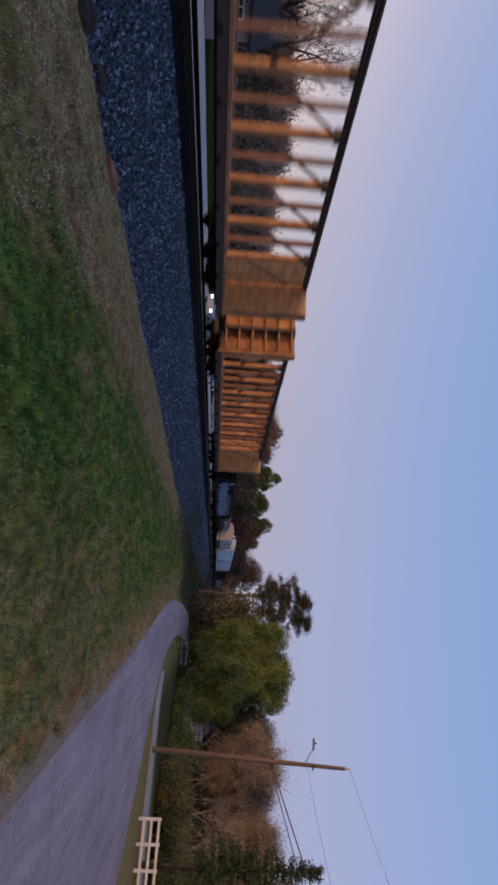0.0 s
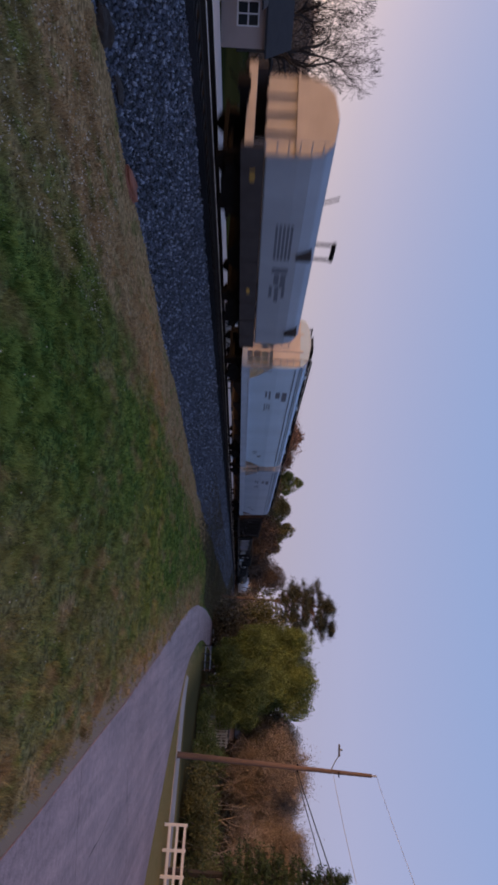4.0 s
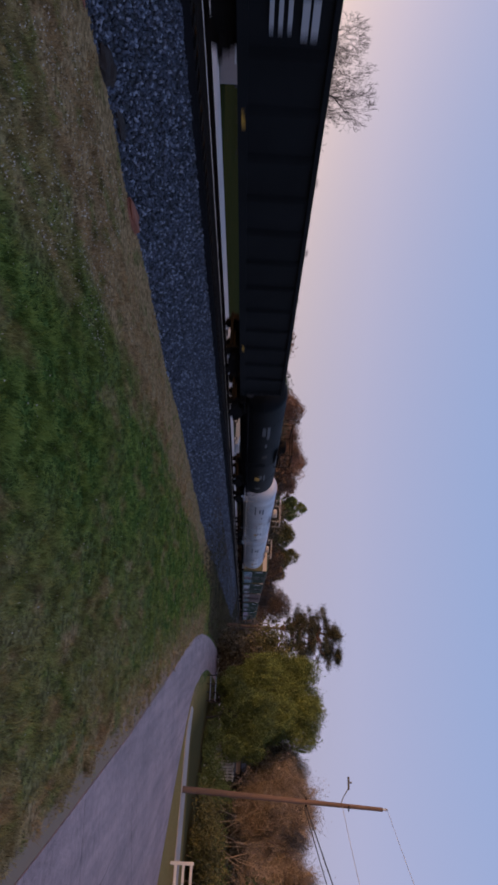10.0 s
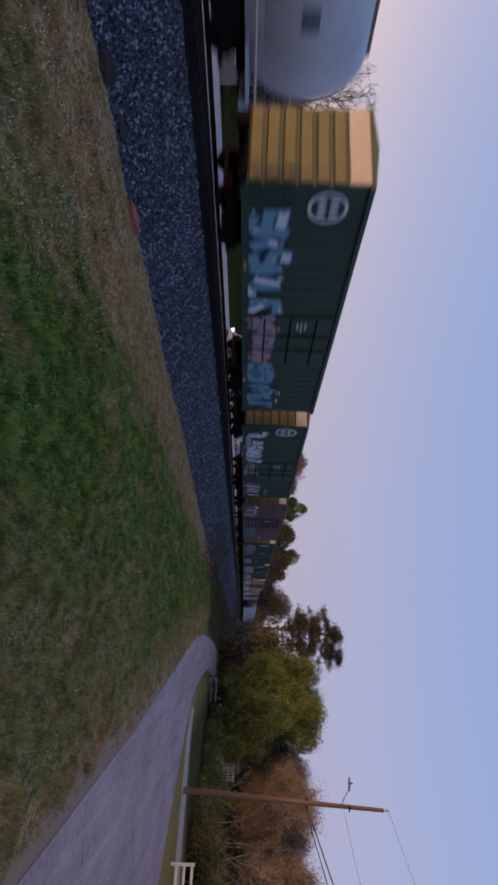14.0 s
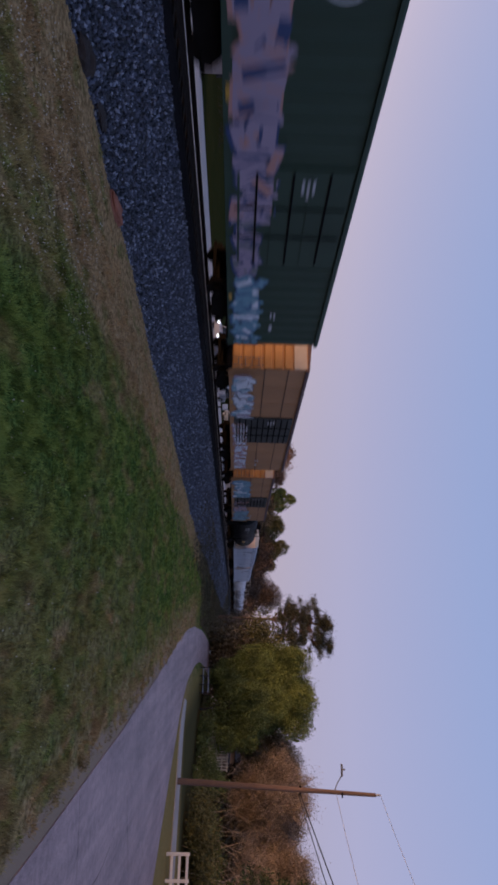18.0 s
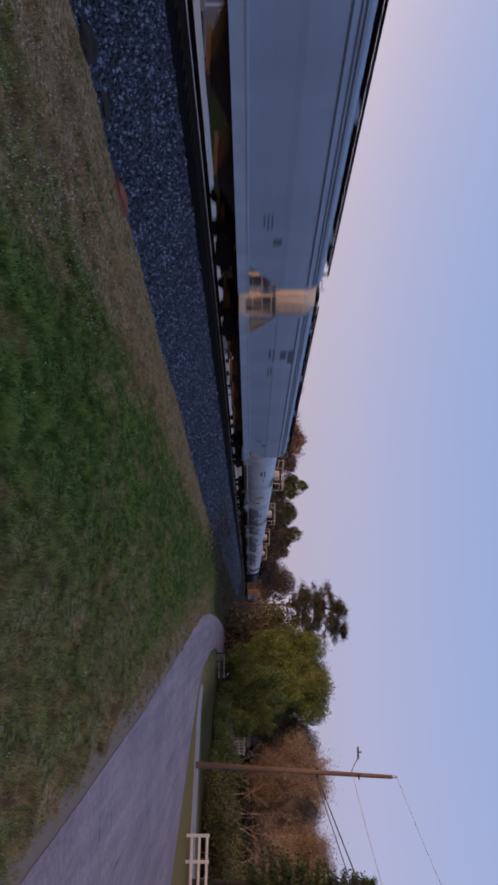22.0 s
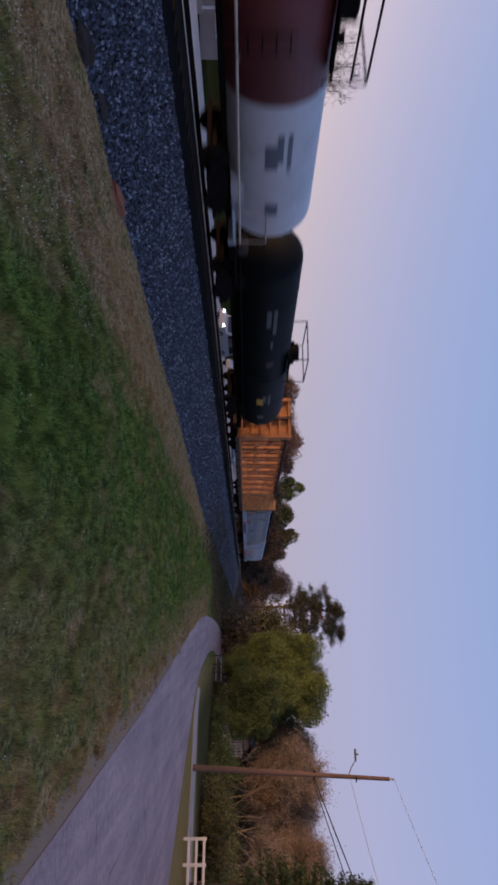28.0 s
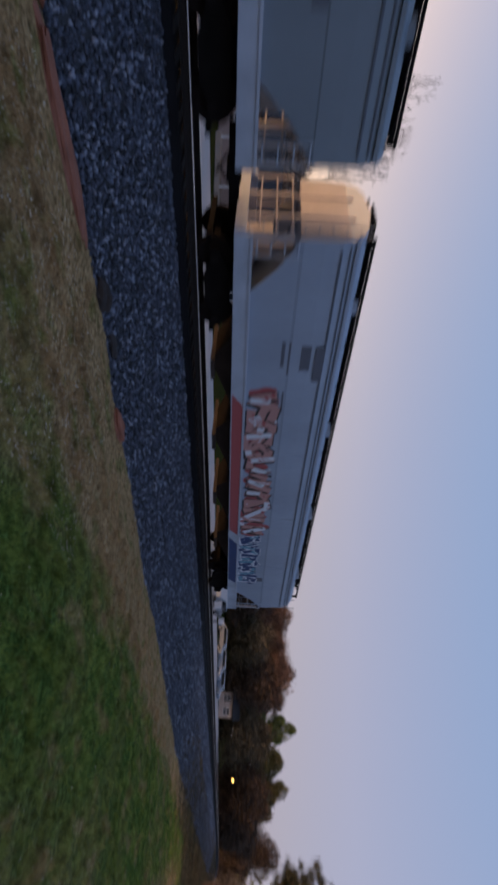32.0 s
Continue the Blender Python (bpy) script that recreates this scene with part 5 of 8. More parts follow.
def ground_cover(name, blades=False):
    """Rough winter grass: green and straw patches, brown along the stones and the road."""
    m = bpy.data.materials.new(name)
    m.use_nodes = True
    n, l = m.node_tree.nodes, m.node_tree.links
    b = n["Principled BSDF"]
    geo = n.new("ShaderNodeNewGeometry")
    sep = n.new("ShaderNodeSeparateXYZ")
    l.new(geo.outputs["Position"], sep.inputs[0])

    def noise_at(scale, detail=4, stretch=(1, 1, 1)):
        mp = n.new("ShaderNodeMapping")
        mp.inputs["Scale"].default_value = stretch
        l.new(geo.outputs["Position"], mp.inputs[0])
        t = n.new("ShaderNodeTexNoise")
        t.inputs["Scale"].default_value, t.inputs["Detail"].default_value = scale, detail
        l.new(mp.outputs[0], t.inputs["Vector"])
        return t.outputs[0]

    def op(kind, a, c, d=None):
        t = n.new("ShaderNodeMath")
        t.operation = kind
        for i, v in enumerate((a, c, d)):
            if v is None:
                continue
            if isinstance(v, (int, float)):
                t.inputs[i].default_value = v
            else:
                l.new(v, t.inputs[i])
        return t.outputs[0]

    def smooth(v, a, c):
        t = n.new("ShaderNodeMapRange")
        t.interpolation_type = "SMOOTHSTEP"
        t.inputs["From Min"].default_value, t.inputs["From Max"].default_value = a, c
        l.new(v, t.inputs["Value"])
        return t.outputs[0]

    x, y = sep.outputs[0], sep.outputs[1]
    toe = op("ADD", op("MULTIPLY_ADD", y, -0.075, x), 9.9)
    patch = noise_at(0.35, 5)
    strip = op("MULTIPLY", smooth(op("MULTIPLY_ADD", noise_at(0.8, 7, (1.6, 0.5, 1)), 2.4, toe), 5.3, 3.9), smooth(y, 58, 44))
    far_side = smooth(x, -12.5, -14.5)
    strip = op("MULTIPLY", strip, op("SUBTRACT", 1.0, far_side))
    near = op("MULTIPLY", smooth(op("MULTIPLY_ADD", patch, 4.0, y), 11.5, 8.5), smooth(op("MULTIPLY_ADD", patch, 2.0, x), -2.7, -4.2))
    kerb = op("MULTIPLY", smooth(op("MULTIPLY_ADD", y, 0.085, x), 2.2, 4.2), smooth(y, 52, 40))
    dead = op("MAXIMUM", op("MAXIMUM", strip, op("MULTIPLY", near, 0.70)), op("MAXIMUM", op("MULTIPLY", kerb, 0.85), op("MULTIPLY", op("MULTIPLY", smooth(x, -2.5, 1.0), smooth(y, 24, 13)), 0.42)))
    dead = op("ADD", dead, op("MULTIPLY", smooth(noise_at(0.9, 6, (1.5, 0.6, 1)), 0.52, 0.66), 0.5))
    dead = op("SUBTRACT", dead, op("MULTIPLY", smooth(noise_at(1.7, 6, (1.3, 0.7, 1)), 0.50, 0.66), op("MULTIPLY", dead, 0.55)))
    dead = op("MINIMUM", op("ADD", dead, op("MULTIPLY", far_side, 0.1)), 1.0)
    broad = smooth(noise_at(0.22, 4), 0.45, 0.60)
    dead = op("MINIMUM", op("ADD", dead, op("MULTIPLY", broad, 0.14)), 1.0)
    fine = noise_at(9.0, 5)
    green, straw = n.new("ShaderNodeValToRGB"), n.new("ShaderNodeValToRGB")
    for r, lo, hi in ((green, (0.050, 0.074, 0.013) if blades else (0.028, 0.046, 0.010), (0.245, 0.320, 0.074) if blades else (0.110, 0.165, 0.042)), (straw, (0.125, 0.078, 0.036), (0.500, 0.325, 0.160))):
        r.color_ramp.elements[0].position, r.color_ramp.elements[1].position = 0.32, 0.70
        r.color_ramp.elements[0].color, r.color_ramp.elements[1].color = (*lo, 1), (*hi, 1)
    val = fine
    if blades:
        val = op("MULTIPLY_ADD", geo.outputs["Random Per Island"], 0.20, op("MULTIPLY_ADD", noise_at(2.6, 7, (1.3, 0.8, 1)), 0.78, op("MULTIPLY", fine, 0.14)))
    tone = green.color_ramp.elements.new(0.52)
    tone.color = (0.118, 0.172, 0.030, 1) if blades else (0.055, 0.092, 0.020, 1)
    green.color_ramp.elements[0].position, green.color_ramp.elements[2].position = 0.41, 0.64
    l.new(val, green.inputs[0])
    l.new(val, straw.inputs[0])
    mix = n.new("ShaderNodeMix")
    mix.data_type = "RGBA"
    l.new(dead, mix.inputs[0])
    l.new(green.outputs[0], mix.inputs[6])
    l.new(straw.outputs[0], mix.inputs[7])
    lawn = n.new("ShaderNodeMix")
    lawn.data_type = "RGBA"
    l.new(op("MULTIPLY", smooth(x, 4.5, 6.0), 0.75), lawn.inputs[0])
    l.new(mix.outputs[2], lawn.inputs[6])
    lawn.inputs[7].default_value = (0.265, 0.178, 0.062, 1)
    # Beyond the track the woods' shade is put into the grass colour.
    far_shade = n.new("ShaderNodeMix")
    far_shade.data_type = "RGBA"
    l.new(op("MULTIPLY", smooth(x, -13.5, -16.0), 0.95), far_shade.inputs[0])
    l.new(lawn.outputs[2], far_shade.inputs[6])
    far_shade.inputs[7].default_value = (0.024, 0.026, 0.009, 1)
    # Shade under the shrubs past the drive, mixed into the ground colour.
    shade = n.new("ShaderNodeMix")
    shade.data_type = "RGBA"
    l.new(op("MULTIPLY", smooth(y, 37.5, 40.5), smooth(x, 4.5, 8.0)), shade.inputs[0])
    l.new(far_shade.outputs[2], shade.inputs[6])
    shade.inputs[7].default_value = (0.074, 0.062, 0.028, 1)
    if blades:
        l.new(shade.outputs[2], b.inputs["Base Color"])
    else:
        dirt = n.new("ShaderNodeMix")
        dirt.data_type = "RGBA"
        edge = op("MULTIPLY_ADD", noise_at(1.3, 5), 0.5, op("MULTIPLY_ADD", y, 0.0705, x))
        l.new(op("MULTIPLY", op("MULTIPLY", smooth(edge, 4.10, 4.26), smooth(x, 4.6, 4.2)), smooth(y, 34, 26)), dirt.inputs[0])
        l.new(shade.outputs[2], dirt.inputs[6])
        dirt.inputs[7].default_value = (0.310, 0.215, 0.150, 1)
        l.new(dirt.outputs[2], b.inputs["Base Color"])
    b.inputs["Roughness"].default_value = 0.9
    b.inputs["Specular IOR Level"].default_value = 0.15 if blades else 0.0
    if not blades:
        bp = n.new("ShaderNodeBump")
        bp.inputs["Strength"].default_value, bp.inputs["Distance"].default_value = 0.6, 0.05
        l.new(noise_at(22.0, 6), bp.inputs["Height"])
        l.new(bp.outputs[0], b.inputs["Normal"])
    return m


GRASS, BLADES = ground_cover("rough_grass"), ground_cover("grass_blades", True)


def asphalt():
    """Old purplish-grey asphalt: long worn streaks along the lane, stains, pale and dark grit."""
    m = bpy.data.materials.new("worn_grey_asphalt")
    m.use_nodes = True
    n, l = m.node_tree.nodes, m.node_tree.links
    b = n["Principled BSDF"]
    co = n.new("ShaderNodeTexCoord")

    def noise_at(scale, stretch, turn, detail):
        mp = n.new("ShaderNodeMapping")
        mp.inputs["Scale"].default_value, mp.inputs["Rotation"].default_value = stretch, (0, 0, radians(turn))
        l.new(co.outputs["Object"], mp.inputs[0])
        t = n.new("ShaderNodeTexNoise")
        t.inputs["Scale"].default_value, t.inputs["Detail"].default_value = scale, detail
        l.new(mp.outputs[0], t.inputs["Vector"])
        return t.outputs[0]

    def fma(a, k, c):
        t = n.new("ShaderNodeMath")
        t.operation = "MULTIPLY_ADD"
        l.new(a, t.inputs[0])
        t.inputs[1].default_value = k
        if isinstance(c, float):
            t.inputs[2].default_value = c
        else:
            l.new(c, t.inputs[2])
        return t.outputs[0]

    grit = noise_at(38, (1, 1, 1), 0, 3)
    v = fma(noise_at(1.1, (2.2, 0.16, 1), -6, 5), 0.55, fma(noise_at(0.45, (1, 1, 1), 0, 6), 0.45, fma(grit, 0.75, fma(noise_at(6, (1, 1, 1), 0, 4), 0.5, -0.62))))
    r = n.new("ShaderNodeValToRGB")
    r.color_ramp.elements[0].position, r.color_ramp.elements[1].position = 0.28, 0.74
    r.color_ramp.elements[0].color, r.color_ramp.elements[1].color = (0.150, 0.084, 0.080, 1), (0.480, 0.292, 0.270, 1)
    l.new(v, r.inputs[0])
    l.new(r.outputs[0], b.inputs["Base Color"])
    b.inputs["Roughness"].default_value, b.inputs["Specular IOR Level"].default_value = 0.55, 0.65
    bp = n.new("ShaderNodeBump")
    bp.inputs["Strength"].default_value, bp.inputs["Distance"].default_value = 0.35, 0.008
    l.new(grit, bp.inputs["Height"])
    l.new(bp.outputs[0], b.inputs["Normal"])
    return m


ASPHALT = asphalt()
FAR_ROAD = mat("pale_worn_asphalt", (0.36, 0.31, 0.29), 0.85, 0, 0.25, 0.4, 40, 0.2)
CONCRETE = mat("pale_concrete", (0.385, 0.312, 0.268), 0.85, 0, 0.25, 0.8, 40, 0.2)


def crushed_stone():
    """Blue-grey broken stone: most pieces dark, some middling, a few bright chips."""
    m = bpy.data.materials.new("crushed_grey_stone")
    m.use_nodes = True
    n, l = m.node_tree.nodes, m.node_tree.links
    b = n["Principled BSDF"]
    g, t, a, r = n.new("ShaderNodeNewGeometry"), n.new("ShaderNodeTexNoise"), n.new("ShaderNodeMath"), n.new("ShaderNodeValToRGB")
    t.inputs["Scale"].default_value, t.inputs["Detail"].default_value = 0.8, 5
    l.new(g.outputs["Position"], t.inputs["Vector"])
    a.operation = "MULTIPLY_ADD"
    a.inputs[1].default_value = 0.2
    l.new(t.outputs[0], a.inputs[0])
    l.new(g.outputs["Random Per Island"], a.inputs[2])
    e = r.color_ramp.elements
    e[0].position, e[0].color = 0.10, (0.012, 0.014, 0.022, 1)
    e[1].position, e[1].color = 1.0, (0.21, 0.225, 0.28, 1)
    for at, c in ((0.55, (0.038, 0.043, 0.064)), (0.92, (0.080, 0.090, 0.130)), (1.06, (0.120, 0.132, 0.175))):
        k = e.new(min(at, 1.0) if at < 1.0 else 0.985)
        k.color = (*c, 1)
    l.new(a.outputs[0], r.inputs[0])
    l.new(r.outputs[0], b.inputs["Base Color"])
    b.inputs["Roughness"].default_value, b.inputs["Specular IOR Level"].default_value = 0.6, 0.5
    return m


STONES = crushed_stone()
BALLAST_BED = mat("ballast_bed", (0.034, 0.034, 0.038), 0.95, 0, 0.6, 1.2, 18, 0.8)
# Near-black stone for the crest of the bed, out to the shoulder.
BLACK_BED = mat("near_black_ballast", (0.009, 0.008, 0.009), 0.95, 0, 0.6, 1.2, 24, 0.8, spec=0.1)
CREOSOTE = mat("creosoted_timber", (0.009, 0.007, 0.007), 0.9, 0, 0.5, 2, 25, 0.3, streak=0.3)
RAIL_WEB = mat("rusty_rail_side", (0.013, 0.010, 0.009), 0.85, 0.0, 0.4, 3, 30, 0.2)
RAIL_HEAD = mat("polished_rail_head", (0.45, 0.44, 0.43), 0.28, 1.0, 0.2, 1, 20, 0.02)
DARK_EARTH = mat("dark_brown_earth", (0.030, 0.022, 0.019), 0.9, 0, 0.5, 3, 30, 0.6)
RED_CLAY = mat("red_clay", (0.25, 0.095, 0.060), 0.95, 0, 0.4, 2, 30, 0.4)
CRACK = plain("tarred_crack", (0.035, 0.03, 0.033), 0.9)


def swell(x, y):
    flat = min(1.0, max(0.0, (4.3 - x - 0.0705 * y) / 1.4))
    return flat * (0.05 * noise.noise(Vector((x * 0.22, y * 0.22, 3.1))) + 0.02 * noise.noise(Vector((x * 0.9, y * 0.9, 7.7))))


def make_ground():
    near_x = list(np.arange(-14, 5.01, 0.5))
    xs = [-900, -500, -300, -200, -140, -100, -70, -50, -38, -30, -24, -19, -16] + near_x + [7, 10, 14, 20, 28, 40, 60, 90, 140, 250, 500, 900]
    near_y = list(np.arange(-2, 50.01, 0.5))
    ys = [-700, -300, -120, -60, -30, -15, -7] + near_y + [55, 62, 70, 80, 95, 115, 140, 180, 240, 330, 480, 700, 1200]
    verts = [(x, y, swell(x, y) if -16 <= x <= 5 and -4 < y < 60 else 0.0) for y in ys for x in xs]
    w = len(xs)
    faces = [(j * w + i, j * w + i + 1, (j + 1) * w + i + 1, (j + 1) * w + i) for j in range(len(ys) - 1) for i in range(w - 1)]
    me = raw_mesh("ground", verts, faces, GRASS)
    me.polygons.foreach_set("use_smooth", [True] * len(me.polygons))
    tagged(new("ground", me), "rough winter grass, green with straw-brown patches", "ground", kind="structure")


def slab(name, left, right, z0, z1, material, label, category):
    """A paved strip between two edges, each a row of places."""
    def smooth_line(p, n=110):
        p = np.array(p, float)
        d = np.r_[0, np.cumsum(np.hypot(*np.diff(p, axis=0).T))]
        t = np.linspace(0, d[-1], n)
        q = np.stack([np.interp(t, d, p[:, 0]), np.interp(t, d, p[:, 1])], 1)
        for _ in range(4):
            q[1:-1] = (q[:-2] + 2 * q[1:-1] + q[2:]) / 4
        return q
    a, b = smooth_line(left), smooth_line(right)
    n, m = len(a), 9
    bm = bmesh.new()
    g = []
    for i in range(n):
        row = []
        for j in range(m):
            p = a[i] + (b[i] - a[i]) * j / (m - 1)
            wob = 0.06 * noise.noise(Vector((p[0], p[1], 1.7))) if j in (0, m - 1) else 0
            row.append(bm.verts.new((p[0] + wob, p[1] + wob, z1)))
        g.append(row)
    for i in range(n - 1):
        for j in range(m - 1):
            bm.faces.new((g[i][j], g[i][j + 1], g[i + 1][j + 1], g[i + 1][j]))
    ring = [g[i][0] for i in range(n)] + [g[n - 1][j] for j in range(1, m)] + [g[i][m - 1] for i in range(n - 2, -1, -1)] + [g[0][j] for j in range(m - 2, 0, -1)]
    low = [bm.verts.new((v.co.x, v.co.y, z0)) for v in ring]
    for i in range(len(ring)):
        bm.faces.new((ring[i], ring[(i + 1) % len(ring)], low[(i + 1) % len(ring)], low[i]))
    bmesh.ops.recalc_face_normals(bm, faces=bm.faces)
    return tagged(new(name, mesh_of(name, bm, material)), label, category, kind="structure")


def make_roads():
    left = [(4.6, -40), (3.9, -5), (3.85, 6), (3.66, 10.2), (3.48, 14.1), (3.32, 16.7), (2.56, 25.8), (1.99, 31), (1.61, 34.5), (1.40, 38.5), (1.42, 44), (1.9, 52), (2.7, 60), (4.0, 70), (5.5, 80), (8.6, 93), (16, 110)]
    right = [(40, -12), (22, 8), (15, 19), (10.63, 26.57), (8.75, 29.8), (6.81, 33.6), (5.53, 36.25), (4.77, 38), (4.39, 43.2), (4.29, 48), (4.6, 53), (5.4, 59), (6.6, 66), (8, 73), (11, 83), (20, 98)]
    slab("road", left, right, -0.3, 0.022, ASPHALT, "worn grey asphalt lane that bends away", "road")
    slab("pavement", [(60, 25), (30, 31.5), (18, 33.4), (12, 34.2), (9, 35.4), (6.4, 35.8), (5.4, 38.2)], [(62, 28), (32, 34.5), (20, 36.2), (13, 37.0), (9.5, 37.9), (6.9, 38.4), (5.8, 39.8)], -0.3, 0.045, CONCRETE, "pale concrete drive beside the lane", "pavement")
    lo = [tuple(on_line(s, -8.2)[0][:2]) for s in range(-60, 241, 20)]
    hi = [tuple(on_line(s, -15.0)[0][:2]) for s in range(-60, 241, 20)]
    slab("road_2", hi, lo, -0.3, 0.30, FAR_ROAD, "pale wide road beyond the railway", "road")
    rng = random.Random(4)
    for k, (x, y, ang, n) in enumerate(((3.63, 12.99, 17, 16), (5.27, 18.88, 17, 16), (5.74, 17.13, -83, 8), (4.4, 25.5, 20, 9))):
        bm = bmesh.new()
        px, py, a = x, y, radians(ang)
        prev = None
        for _ in range(n):
            a += rng.uniform(-0.12, 0.12)
            w = rng.uniform(0.005, 0.014)
            nx, ny = -math.sin(a) * w, math.cos(a) * w
            cur = (bm.verts.new((px + nx, py + ny, 0.026)), bm.verts.new((px - nx, py - ny, 0.026)))
            if prev:
                bm.faces.new((prev[0], prev[1], cur[1], cur[0]))
            prev = cur
            px, py = px + 0.35 * math.cos(a), py + 0.35 * math.sin(a)
            a = a * 0.85 + radians(ang) * 0.15
        tagged(new("road_crack", mesh_of("road_crack", bm, CRACK)), "dark crack in the asphalt lane", "crack", kind="structure")


def toe_off(s):
    base = 4.75 + 0.055 * max(0, min(s, 40) - 6)
    return base + 0.22 * noise.noise(Vector((s * 0.25, 2.0, 0))) + 0.1 * noise.noise(Vector((s * 0.9, 5.0, 0)))


def bed_height(s, off):
    """Height of the stone bank at an offset to the right of the track's middle."""
    t = toe_off(s)
    if off <= 1.75:
        return 1.08
    k = (off - 1.75) / (t - 1.75)
    return 1.08 * (1 - k) - 0.06 * k + 0.10 * math.sin(math.pi * min(1, k))


def make_bed():
    bm = bmesh.new()
    ss = list(np.arange(-740, -40, 20.0)) + list(np.arange(-40, 70, 0.5)) + list(np.arange(70, 330, 3.0)) + list(np.arange(330, 760, 20.0))
    rows = []
    for s in ss:
        offs = [-6.0, -5.0, -1.8, -0.6, 0.6, 1.15, 1.4, 1.75] + [1.75 + (toe_off(s) - 1.75) * k for k in (0.15, 0.3, 0.45, 0.6, 0.75, 0.9, 1.03)]
        row = []
        for o in offs:
            z = (bed_height(s, o) if o > 1.6 else 1.215) if o > 1.3 else (1.225 if o > 1.0 else 1.20 if o > -2 else 0.33 if o > -5.5 else 0.28)
            z += 0.03 * noise.noise(Vector((s * 2.1, o * 2.1, 0))) if o > 1.5 else 0
            row.append(bm.verts.new(on_line(s, o, z)[0]))
        low = [bm.verts.new(on_line(s, o, -0.4)[0]) for o in (offs[-1] + 0.02, -6.05)]
        rows.append(row + low)
    m = len(rows[0])
    for a, b in zip(rows, rows[1:]):
        for j in range(m):
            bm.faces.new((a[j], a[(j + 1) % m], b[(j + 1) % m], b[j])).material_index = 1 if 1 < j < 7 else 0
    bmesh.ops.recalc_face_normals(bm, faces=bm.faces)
    tagged(new("railway_bank", mesh_of("railway_bank", bm, BALLAST_BED, BLACK_BED)), "bank of dark crushed stone under the track", "embankment", kind="structure")
    # loose stones on the near slope
    rng = np.random.default_rng(5)
    N = 66000
    s = np.concatenate([rng.uniform(-6, 26, 34000), rng.uniform(26, 62, 18000), rng.uniform(62, 130, 14000)])
    k = rng.random(N)
    sz = rng.uniform(0.024, 0.068, N) * np.where(s > 62, 1.8, np.where(s > 26, 1.15, 1.0))
    octa = np.array([(1, 0, 0), (-1, 0, 0), (0, 1, 0), (0, -1, 0), (0, 0, 1), (0, 0, -1)], float)
    tri = np.array([(0, 2, 4), (2, 1, 4), (1, 3, 4), (3, 0, 4), (2, 0, 5), (1, 2, 5), (3, 1, 5), (0, 3, 5)])
    pos = np.empty((N, 3))
    for i in range(N):
        off = 1.80 + (toe_off(s[i]) + 0.12 - 1.80) * k[i] ** 0.95
        p = on_line(s[i], off)[0]
        pos[i] = (p.x, p.y, bed_height(s[i], off) + sz[i] * 0.35)
    jit = octa[None] * rng.uniform(0.55, 1.25, (N, 6, 1)) + rng.normal(0, 0.12, (N, 6, 3))
    a, b = rng.uniform(0, 6.28, N), rng.uniform(0, 6.28, N)
    ca, sa, cb, sb = np.cos(a), np.sin(a), np.cos(b), np.sin(b)
    x, y, z = jit[..., 0].copy(), jit[..., 1].copy(), jit[..., 2].copy()
    x, y = x * ca[:, None] - y * sa[:, None], x * sa[:, None] + y * ca[:, None]
    y, z = y * cb[:, None] - z * sb[:, None], y * sb[:, None] + z * cb[:, None]
    V = np.stack([x, y, z], -1) * sz[:, None, None] + pos[:, None]
    F = (tri[None] + 6 * np.arange(N)[:, None, None]).reshape(-1, 3)
    tagged(new("ballast", fast_mesh("ballast", V.reshape(-1, 3), F, STONES)), "loose blue-grey crushed stone on the bank", "ballast", kind="stuff")
    # bare red clay along the foot of the stones, and dark brown lumps among them
    for s0, w, h, d, m_, nm, lab in ((11.6, 1.1, 0.15, 0.0, RED_CLAY, "clay_lump", "small lump of bare red clay at the edge of the stones"), (5.4, 3.6, 0.12, 0.05, RED_CLAY, "clay_lump", "long bank of bare red clay at the foot of the stones"), (2.2, 3.0, 0.12, 0.0, RED_CLAY, "clay_lump", "bank of bare red clay at the foot of the stones"), (8.3, 0.8, 0.20, -0.25, DARK_EARTH, "earth_clod", "dark brown clod among the stones"), (9.6, 0.8, 0.07, -0.35, DARK_EARTH, "earth_clod", "low dark brown patch over the stones")):
        p, hd = on_line(s0, toe_off(s0) + 0.05 + d)
        bm = bmesh.new()
        bmesh.ops.create_icosphere(bm, subdivisions=3, radius=1)
        for v in bm.verts:
            v.co = Vector((v.co.x * 0.20, v.co.y * w * 0.5, v.co.z * h)) * (1 + 0.35 * noise.noise(v.co * 2.0 + Vector((s0, 0, 0))))
        ob = tagged(new(nm, mesh_of(nm, bm, m_)), lab, "clay" if m_ is RED_CLAY else "earth")
        ob.location, ob.rotation_euler = (p.x, p.y, max(0.0, bed_height(s0, toe_off(s0) + 0.05 + d))), (0, 0, -hd)


def fast_mesh(name, V, F, *mats, smooth=False):
    me = bpy.data.meshes.new(name)
    V, F = np.ascontiguousarray(V, dtype=np.float32), np.ascontiguousarray(F, dtype=np.int32)
    k = F.shape[1]
    me.vertices.add(len(V))
    me.vertices.foreach_set("co", V.ravel())
    me.loops.add(F.size)
    me.loops.foreach_set("vertex_index", F.ravel())
    me.polygons.add(len(F))
    me.polygons.foreach_set("loop_start", np.arange(0, F.size, k, dtype=np.int32))
    me.polygons.foreach_set("loop_total", np.full(len(F), k, dtype=np.int32))
    for m in mats:
        me.materials.append(m)
    if smooth:
        me.polygons.foreach_set("use_smooth", np.ones(len(F), dtype=bool))
    me.update(calc_edges=True)
    me.validate()
    return me


